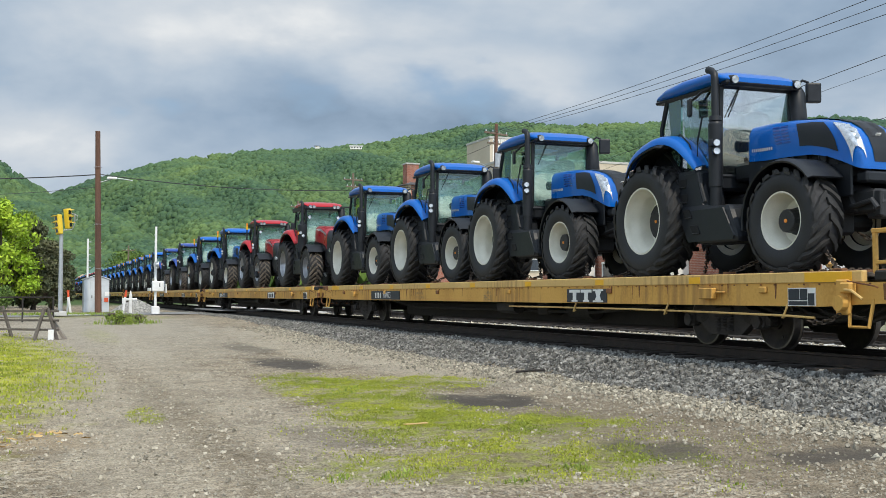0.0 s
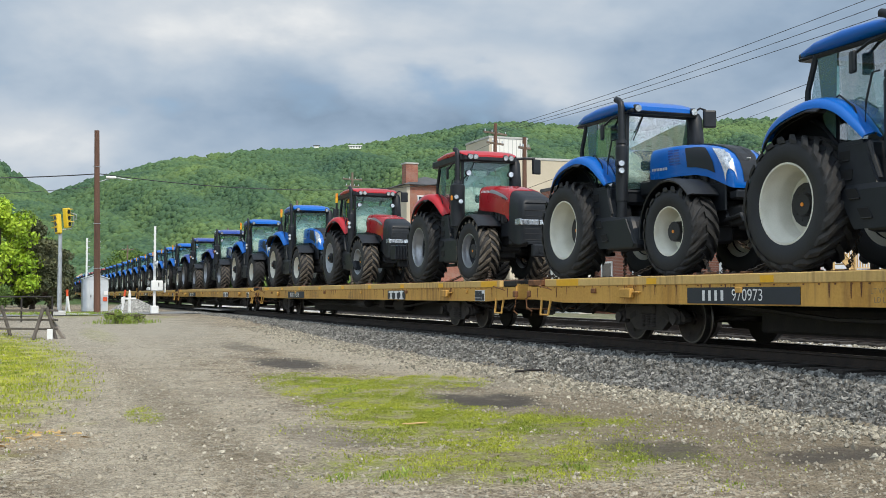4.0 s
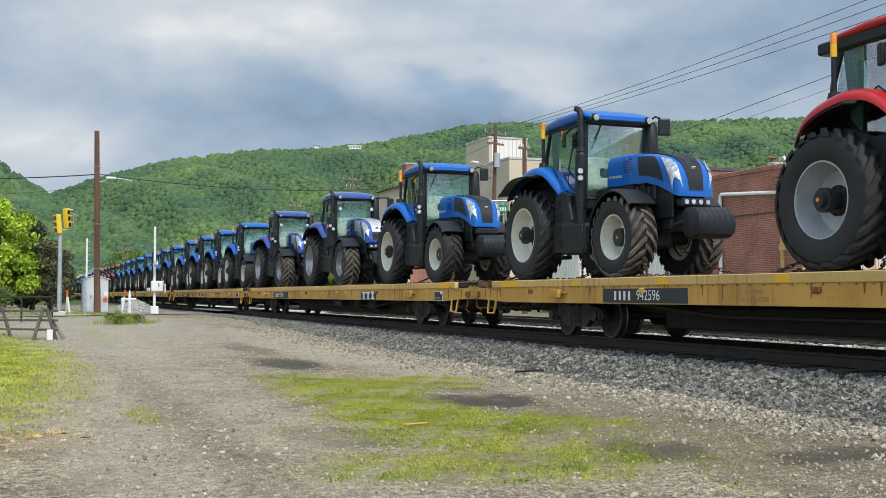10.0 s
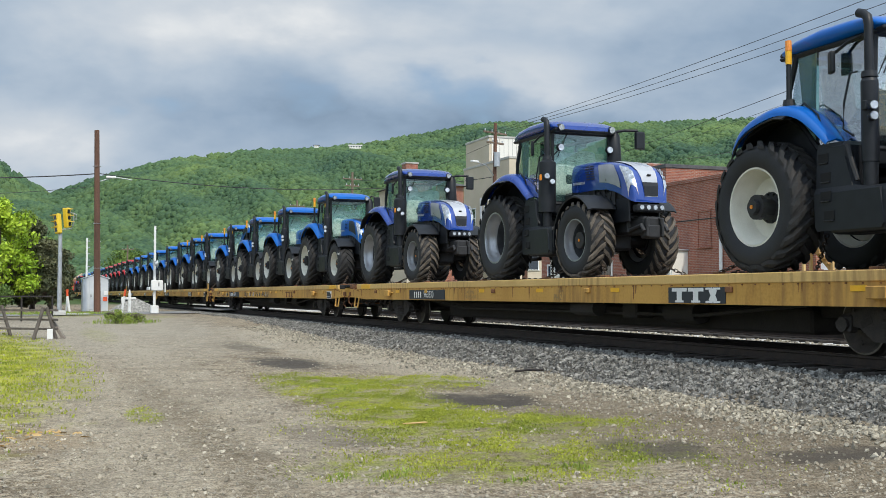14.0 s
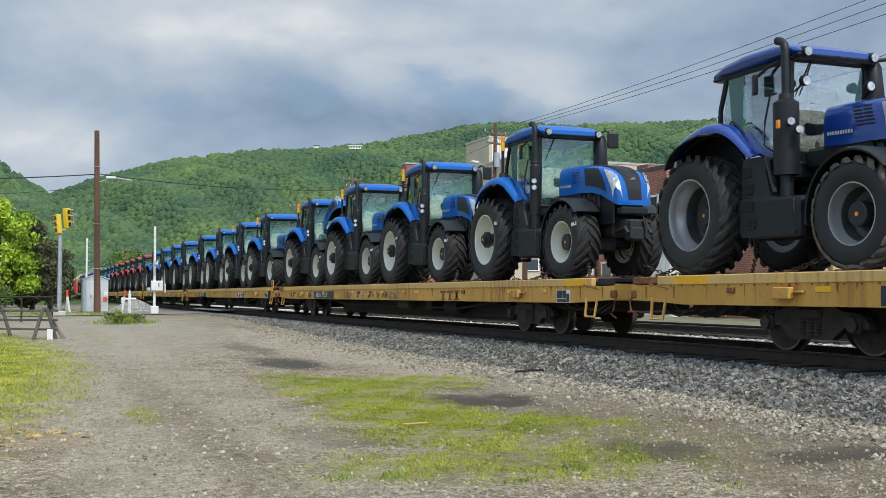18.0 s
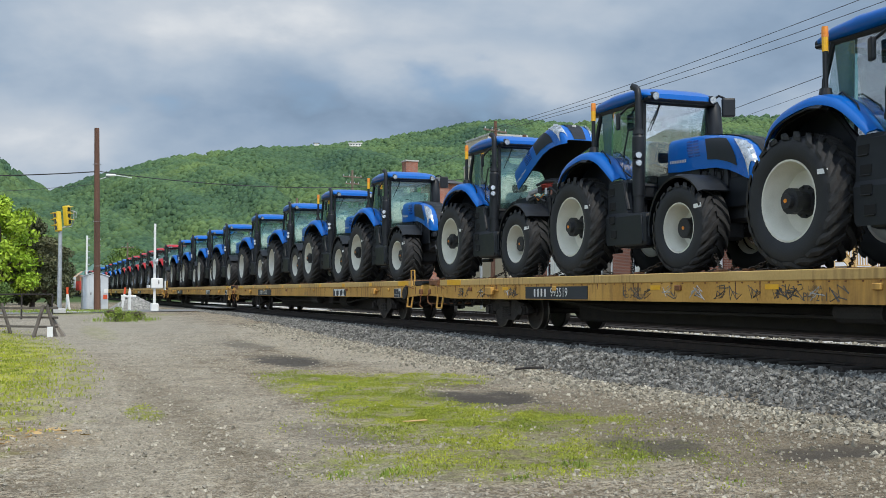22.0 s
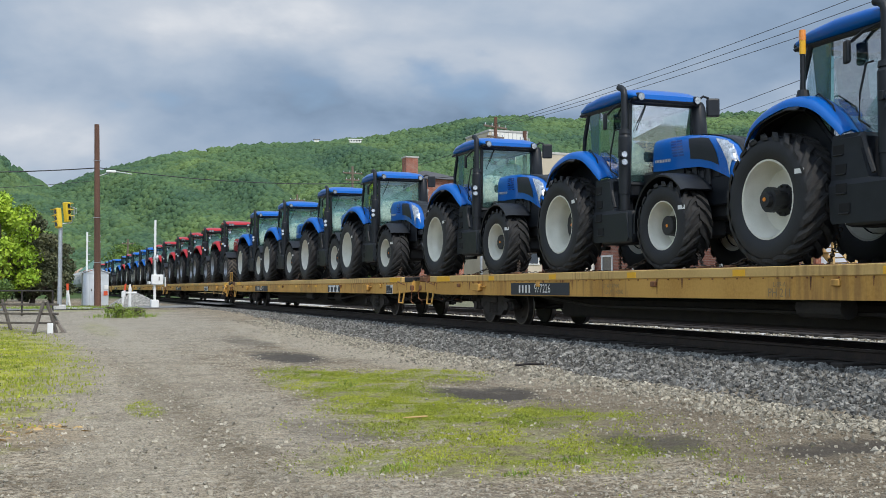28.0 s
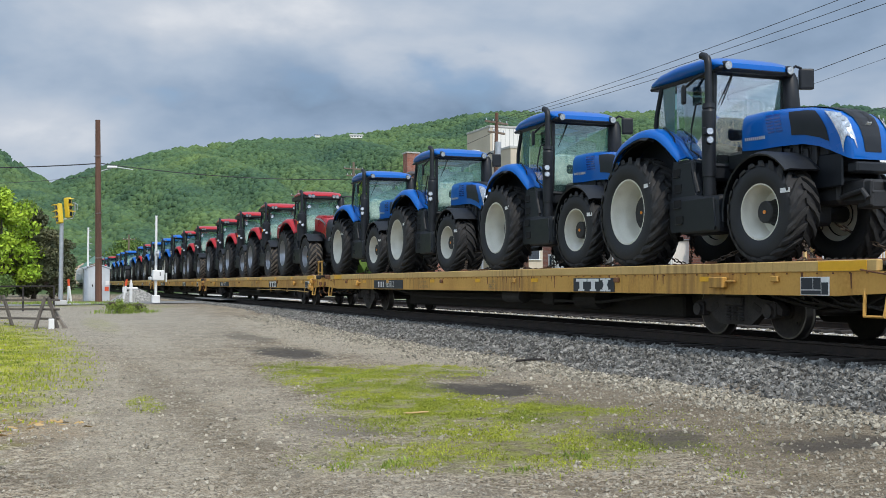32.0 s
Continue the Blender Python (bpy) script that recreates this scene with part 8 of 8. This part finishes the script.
    part("handle", bm, M_WIRE, d)
    for x, zz, m_, sz in ((0.80, 1.35, M_ORANGE, (0.2, 0.02, 0.03)), (0.80, 1.22, M_ORANGE, (0.2, 0.02, 0.03)), (1.32, 0.75, M_ORANGE, (0.24, 0.02, 0.26)), (1.36, 1.12, M_WHITE, (0.22, 0.02, 0.26))):
        bm = B()
        box(bm, (x, -0.035, zz), sz)
        part("notice", bm, m_, h)
    # crossing mast with equipment box
    z = float(ground_z(6.5, 60.1))
    m = thing("crossing_signal", "white crossing signal mast with control box and flashers", "crossing signal", m=pose(6.49, 60.1, z))
    bm = B()
    cyl(bm, (0, 0, 0.1), (0, 0, 4.75), 0.075, 0.06, n=12)
    part("mast", bm, M_WHITE, m)
    bm = B()
    box(bm, (0, 0, 0.22), (0.42, 0.42, 0.44), bevel=0.04)
    part("junction_base", bm, M_WHITE, m)
    bm = B()
    box(bm, (0.12, -0.05, 1.52), (0.62, 0.35, 0.56), bevel=0.04)
    bx = part("gate_box", bm, M_WHITE, m)
    bm = B()
    box(bm, (0.20, -0.235, 1.58), (0.05, 0.02, 0.2), bevel=0.01)
    part("latch", bm, M_WIRE, bx)
    bm = B()
    tube(bm, [(0, -0.5, 2.82), (0, 0.5, 2.82)], 0.03, n=6)
    arm = part("flasher_arm", bm, M_GALV, m)
    for s in (-1, 1):
        bm = B()
        cyl(bm, (0.05, s * 0.45, 2.68), (0.10, s * 0.45, 2.68), 0.20, n=18)
        cyl(bm, (-0.06, s * 0.45, 2.68), (0.05, s * 0.45, 2.68), 0.10, 0.13, n=14)
        part("flasher", bm, M_GALV, arm, "grey-backed round flasher")
    for k in range(3):
        bm = B()
        box(bm, (-0.02, 0, 3.6 + 0.35 * k), (0.16, 0.05, 0.05), bevel=0.01)
        part("bracket", bm, M_GALV, m)
    bm = B()
    box(bm, (-0.3, 0.2, 1.35), (0.08, 1.2, 0.16), bevel=0.02)
    box(bm, (0.55, 0.1, 1.4), (0.06, 0.5, 0.5), bevel=0.02)
    part("counterweight", bm, M_WHITE, m)
    # two slim gate masts by the hut
    for x, y, hh in ((3.55, 71.5, 4.6), (4.2, 71.8, 5.1)):
        g = thing("gate_mast", "slim white mast with rungs behind the hut", "signal mast", "slim signal masts", m=pose(x, y, float(ground_z(x, y))))
        bm = B()
        tube(bm, [(0, 0, 0), (0, 0, hh)], 0.06, n=8)
        part("mast", bm, M_WHITE, g)
        for k in range(8):
            bm = B()
            box(bm, (0.10, 0, 1.6 + 0.4 * k), (0.2, 0.04, 0.05))
            part("rung", bm, M_GALV, g)
    # orange and white marker posts
    for x, y, lean in ((2.30, 63.6, -8), (2.14, 64.2, 2), (5.0, 62.6, 8)):
        b = thing("marker_post", "leaning white marker post with orange top", "marker post", "marker posts", m=pose(x, y, float(ground_z(x, y)), 0, lean, 0))
        bm = B()
        cyl(bm, (0, 0, 0), (0, 0, 0.95), 0.06, n=10)
        part("post", bm, M_WHITE, b)
        bm = B()
        cyl(bm, (0, 0, 0.95), (0, 0, 1.32), 0.064, 0.055, n=10)
        part("cap", bm, M_ORANGE, b)
    # hydrant-like white valve stand
    v = thing("valve_stand", "white painted valve stand beside the stone heap", "valve", m=pose(5.45, 63.0, float(ground_z(5.45, 63.0))))
    bm = B()
    cyl(bm, (0, 0, 0), (0, 0, 1.1), 0.09, n=10)
    cyl(bm, (0, 0, 1.1), (0, 0, 1.3), 0.06, 0.03, n=10)
    part("column", bm, M_WHITE, v)
    bm = B()
    cyl(bm, (-0.35, 0, 0.8), (0.35, 0, 0.8), 0.07, n=10)
    box(bm, (-0.35, 0, 0.72), (0.22, 0.22, 0.34), bevel=0.03)
    part("crosspiece", bm, M_WHITE, v)
    # stone heap
    bm = B()
    rows = []
    for i in range(9):
        r = i / 8
        rows.append([Vector((1.55 * r * math.cos(a) * (1 + 0.12 * math.sin(3 * a)), 1.2 * r * math.sin(a), 0.85 * (1 - r) ** 0.8 + 0.04 * math.sin(7 * a + 4 * r))) for a in [k * math.tau / 26 for k in range(26)]])
    grid_faces(bm, rows, close_u=True)
    heap = part("spoil_heap", bm, M_STONE, None, "heap of grey gravel beside the crossing", m=pose(6.0, 66.0, float(ground_z(6.0, 66.0)) - 0.03), smooth=2)
    tagged(heap, category="gravel heap")
    # level crossing road
    bm = B()
    rows = []
    for x in np.linspace(-60, 9.7, 40):
        rows.append([Vector((x, yy + (x - 4) * 0.55, float(ground_z(x, yy + (x - 4) * 0.55)) + 0.035)) for yy in (56.8, 58.5, 61.0, 63.5)])
    grid_faces(bm, rows)
    rd = part("road", bm, M_ASPH, None, "")
    tagged(rd, "grey asphalt road over the level crossing", "road", kind="structure")
    bm = B()
    box(bm, (11.3, 62.8, RAIL - 0.03), (3.4, 9, 0.05), bevel=0.01)
    tagged(part("crossing_panel", bm, M_ASPH, None, ""), "dark crossing panel between the rails", "road", kind="structure")
    bm = B()
    box(bm, (2.5, 58.2, float(ground_z(2.5, 58.2)) + 0.05), (1.3, 1.0, 0.05), bevel=0.01)
    tagged(part("concrete_pad", bm, M_CONC, None, ""), "pale concrete pad in the verge", "concrete pad")
    # other poles, with wires
    p = utility_pole(30.2, 68.7, 13.0, 0.17, ((12.3, 2.2, 20), (11.6, 1.6, 20)), M_POLE, "brown utility pole with crossarms, transformer and lamp", base=0.4, lean=1.2)
    bm = B()
    cyl(bm, (0.0, -0.35, 9.9), (0.0, -0.35, 10.9), 0.22, n=14)
    part("transformer", bm, M_GALV, p)
    bm = B()
    tube(bm, [(0, 0, 9.2), (-0.7, -0.3, 9.9), (-1.6, -0.6, 10.1)], 0.03, n=6)
    arm = part("lamp_arm", bm, M_GALV, p)
    bm = B()
    box(bm, (-1.8, -0.65, 10.12), (0.6, 0.26, 0.14), bevel=0.05, seg=2, rot=(0, 0, 20))
    part("lamp_head", bm, M_WHITE, arm)
    utility_pole(25.8, 54.2, 9.8, 0.16, ((9.2, 0.9, 20),), M_POLE, "weathered brown utility pole by the beige building", base=0.4)
    utility_pole(31.0, 106.0, 13.3, 0.16, ((12.6, 2.2, 10), (11.9, 1.6, 10)), M_POLEG, "distant wooden utility pole with crossarms", base=0.6)
    utility_pole(30.5, 128.0, 12.2, 0.16, ((11.5, 2.0, 10),), M_POLEG, "distant wooden utility pole with crossarms", base=0.6)
    utility_pole(26.0, 150.0, 10.0, 0.16, ((9.3, 1.8, 10),), M_POLEG, "distant wooden utility pole with crossarms", base=0.6)
    utility_pole(16.0, 190.0, 9.2, 0.18, ((8.4, 2.0, 0),), M_POLEG, "distant wooden utility pole with crossarms", base=0.6)
    wire((29.9, 68.6, 12.75), (29.3, 15.0, 13.15), 0.5, 0.014)
    wire((30.4, 68.6, 12.75), (30.2, 15.0, 13.0), 0.5, 0.014)
    wire((30.8, 68.7, 12.75), (30.3, 15.0, 12.5), 0.5, 0.014)
    wire((30.6, 68.7, 8.05), (30.6, 15.0, 11.85), 0.0, 0.014)
    wire((30.6, 68.7, 7.55), (30.6, 15.0, 11.3), 0.0, 0.008)
    wire((52.0, 86.3, 13.5), (36.0, 26.0, 10.2), 0.9, 0.016)
    wire((30.2, 68.7, 12.0), (31.0, 106.0, 13.0), 0.7, 0.016)
    wire((31.0, 106.0, 12.6), (30.5, 128.0, 11.8), 0.7, 0.016)
    wire((3.73, 63.2, 8.2), (-14.0, 60.0, 7.5), 0.4, 0.03)
    wire((3.73, 63.2, 8.2), (30.2, 68.7, 9.6), 0.9, 0.025)
    wire((3.73, 63.2, 7.5), (-14.0, 60.0, 6.6), 0.5, 0.014)
    # green street sign as plain bars, with a yellow signal
    z = 0.4
    s = thing("street_sign", "green street sign and yellow signals on a mast arm", "street sign", m=pose(26.5, 62.0, z))
    bm = B()
    tube(bm, [(0, 0, 0), (0, 0, 7.05)], 0.09, n=8)
    tube(bm, [(0, 0, 6.9), (5.4, -1.6, 7.0)], 0.06, n=8)
    part("mast_arm", bm, M_GALV, s)
    bm = B()
    box(bm, (1.15, -0.4, 6.42), (0.95, 0.05, 0.46), bevel=0.01)
    pl = part("sign_plate", bm, M_GSIGN, s)
    bm = B()
    for k in range(5):
        box(bm, (0.83 + 0.16 * k, -0.43, 6.42), (0.09, 0.012, 0.22))
    part("sign_bars", bm, M_WHITE, pl)
    for x in (2.0, 3.6):
        bm = B()
        box(bm, (x, -0.15 - x * 0.3, 6.4), (0.34, 0.26, 1.0), bevel=0.03)
        part("signal_head", bm, M_SIGY, s)
    # barricade of timber trestles and a rail
    t = thing("barricade", "weathered timber trestle barricade with railing bars", "barricade", m=pose(0, 0, 0))
    def bar(nm, a, b, w, m_):
        bm = B()
        a, b = Vector(a), Vector(b)
        d = b - a
        box(bm, (0, 0, 0), (w, d.length, w * 0.8), bevel=0.008)
        q = d.to_track_quat("Y", "Z").to_matrix().to_4x4()
        bmesh.ops.transform(bm, matrix=Matrix.Translation((a + b) / 2) @ q, verts=bm.verts)
        part(nm, bm, m_, t)
    for x, y in ((0.55, 34.6), (-0.75, 36.6), (-2.4, 37.6)):
        z = float(ground_z(x, y))
        for dx, dy in ((-0.32, -0.25), (0.32, -0.25), (-0.32, 0.25), (0.32, 0.25)):
            bar("leg", (x + dx, y + dy, z), (x + dx * 0.15, y, z + 0.95), 0.09, M_TIMBERD)
    for zz in (0.30, 0.58, 0.86):
        bar("rail", (-3.4, 38.0, zz + 0.1), (0.9, 34.4, zz + 0.1), 0.08, M_TIMBERD)
    bar("white_post", (0.68, 34.0, 0.0), (0.68, 34.0, 0.42), 0.16, M_WHITE)
    bar("brace", (1.15, 34.5, 0.02), (0.62, 34.7, 0.9), 0.12, M_TIMBER)
    # dark pipe railing at the verge
    f = thing("pipe_fence", "dark steel pipe railing beside the road", "railing", m=pose(0, 0, 0))
    for k in range(6):
        bm = B()
        x, y = 1.0 - 1.15 * k, 46.0 + 0.3 * k
        z = float(ground_z(x, y))
        tube(bm, [(x, y, z), (x, y, z + 1.0)], 0.035, n=6)
        part("post", bm, M_TRUCK, f)
    for zz in (0.45, 1.0):
        bm = B()
        z = float(ground_z(0, 46))
        tube(bm, [(1.0, 46.0, z + zz), (-4.8, 47.5, z + zz)], 0.035, n=6)
        part("rail", bm, M_TRUCK, f)
    # rusty rail offcut and a yellow leaf litter in the grass
    bm = B()
    tube(bm, [(8.25, 17.75, 0.06), (8.45, 17.6, 0.09), (8.66, 17.42, 0.10)], 0.024, n=6)
    tagged(part("scrap_iron", bm, M_TRUCK, None, ""), "rusty scrap bar lying in the gravel", "scrap metal")
    bm = B()
    box(bm, (4.05, 11.35, float(ground_z(4.05, 11.35)) + 0.02), (0.30, 0.06, 0.012), bevel=0.004, rot=(0, 0, 12))
    tagged(part("wood_scrap", bm, M_STRAW, None, ""), "pale strip of wood lying in the grass", "wood scrap")


build_crossing()


# ------------------------------------------------------------------ trees
def tree(label, x, y, h, spread, material, trunk_h, seed, count, leaf):
    rng = np.random.default_rng(seed)
    z0 = float(ground_z(x, y))
    t = thing("tree", label, "tree", m=pose(x, y, z0))
    bm = B()
    tube(bm, [(0, 0, -0.2), (0.05, 0, trunk_h * 0.6), (0.1, 0.05, trunk_h * 1.4), (0.05, 0.1, h * 0.75)], [0.22, 0.17, 0.12, 0.04], n=8)
    tips = []
    for k in range(13):
        a = k * 2.4
        zz = trunk_h * (0.7 + 0.09 * k)
        ll = spread * (0.55 + 0.4 * rng.random())
        tip = Vector((math.cos(a) * ll, math.sin(a) * ll, zz + ll * (0.4 + 0.4 * rng.random())))
        tube(bm, [(0.08, 0.03, zz), tuple(Vector((0.08, 0.03, zz)).lerp(tip, 0.5) + Vector((0, 0, 0.15))), tuple(tip)], [0.08, 0.05, 0.02], n=5)
        tips.append(tip)
    part("trunk", bm, M_BARK, t)
    centres = []
    for k in range(46):
        a, r = rng.uniform(0, math.tau), math.sqrt(rng.random())
        zz = rng.uniform(0.12, 1.0)
        shape = math.sin(math.pi * min(1, zz * 0.86 + 0.14)) ** 0.6
        centres.append((math.cos(a) * r * spread * shape, math.sin(a) * r * spread * shape, h * zz * 0.93))
    centres = np.array(centres + [tuple(v) for v in tips])
    pick = rng.integers(0, len(centres), count)
    d = rng.normal(0, 1, (count, 3))
    d /= np.linalg.norm(d, axis=1)[:, None]
    rad = spread * 0.30 * rng.uniform(0.55, 1.05, count)
    c = centres[pick] + d * rad[:, None] * np.array([1, 1, 0.75])
    u = rng.normal(0, 1, (count, 3))
    u /= np.linalg.norm(u, axis=1)[:, None]
    v = np.cross(u, rng.normal(0, 1, (count, 3)))
    v /= np.linalg.norm(v, axis=1)[:, None]
    s = leaf * rng.uniform(0.6, 1.3, count)[:, None]
    quad = np.stack([c - u * s, c + v * s * 0.55, c + u * s, c - v * s * 0.55], 1)
    me = mesh_of("crown", quad.reshape(-1, 3), (np.arange(count * 4).reshape(-1, 4)), material)
    link_mesh("crown", me, t)


tree("bright green broadleaf tree beside the road", -1.6, 72.0, 7.4, 2.5, M_LEAFB, 1.6, 3, 11000, 0.13)
tree("bright green broadleaf tree beside the road", -5.2, 78.0, 9.5, 3.4, M_LEAFB, 2.0, 4, 9000, 0.16)
tree("dark reddish-green bushy tree behind the signal", 0.35, 74.0, 5.9, 2.1, M_LEAFD, 0.5, 5, 14000, 0.10)
tree("dark reddish-green bushy tree behind the signal", 1.55, 80.0, 5.0, 1.7, M_LEAFD, 0.4, 6, 10000, 0.10)
tree("mid-green tree behind the crossing", -0.4, 95.0, 8.0, 3.0, M_LEAFM, 1.5, 7, 9000, 0.16)
tree("mid-green tree beyond the hut", 2.6, 190.0, 10.5, 4.6, M_LEAFM, 2.0, 8, 7000, 0.30)
tree("mid-green tree beyond the hut", 20.5, 238.0, 11.0, 5.5, M_LEAFM, 2.0, 9, 7000, 0.30)
tree("mid-green tree beyond the hut", 0.5, 215.0, 12.0, 5.5, M_LEAFM, 2.0, 10, 7000, 0.32)
tree("low bush at the roadside", -2.2, 64.0, 1.9, 1.5, M_LEAFM, 0.2, 11, 5000, 0.08)
tree("low bush at the roadside", -4.6, 66.0, 2.4, 1.9, M_LEAFM, 0.2, 12, 5000, 0.09)
tree("leafy weed clump beside the crossing", 3.35, 43.9, 0.52, 0.50, M_WEED, 0.05, 13, 1700, 0.032)
tree("leafy weed clump beside the crossing", 4.1, 44.6, 0.36, 0.40, M_WEED, 0.05, 14, 900, 0.03)

# ------------------------------------------------------------------ what moves
# how far the train has rolled, by seconds
ROLLED = ((0, 0.0), (3, 12.80), (6, 25.58), (9, 38.35), (12, 51.22), (15, 64.57), (18, 77.76), (21, 91.30), (24, 104.84), (28, 123.31), (32, 141.51))


def motions():
    for ob, y in TRACTORS:
        walk(ob, [(t, pose(MID, y - s, DECK)) for t, s in ROLLED])
    for ob, y in CARS:
        walk(ob, [(t, pose(MID, y - s, RAIL)) for t, s in ROLLED])
    ts = [k * 32 / 256 for k in range(257)]
    rolled = np.interp(ts, [r[0] for r in ROLLED], [r[1] for r in ROLLED])
    for w in SPIN:
        ay = w["axle_y"]
        walk(w, [(t, Matrix.Translation((0, ay, 0.42)) @ Matrix.Rotation(s / 0.42, 4, "X")) for t, s in zip(ts, rolled)])


motions()
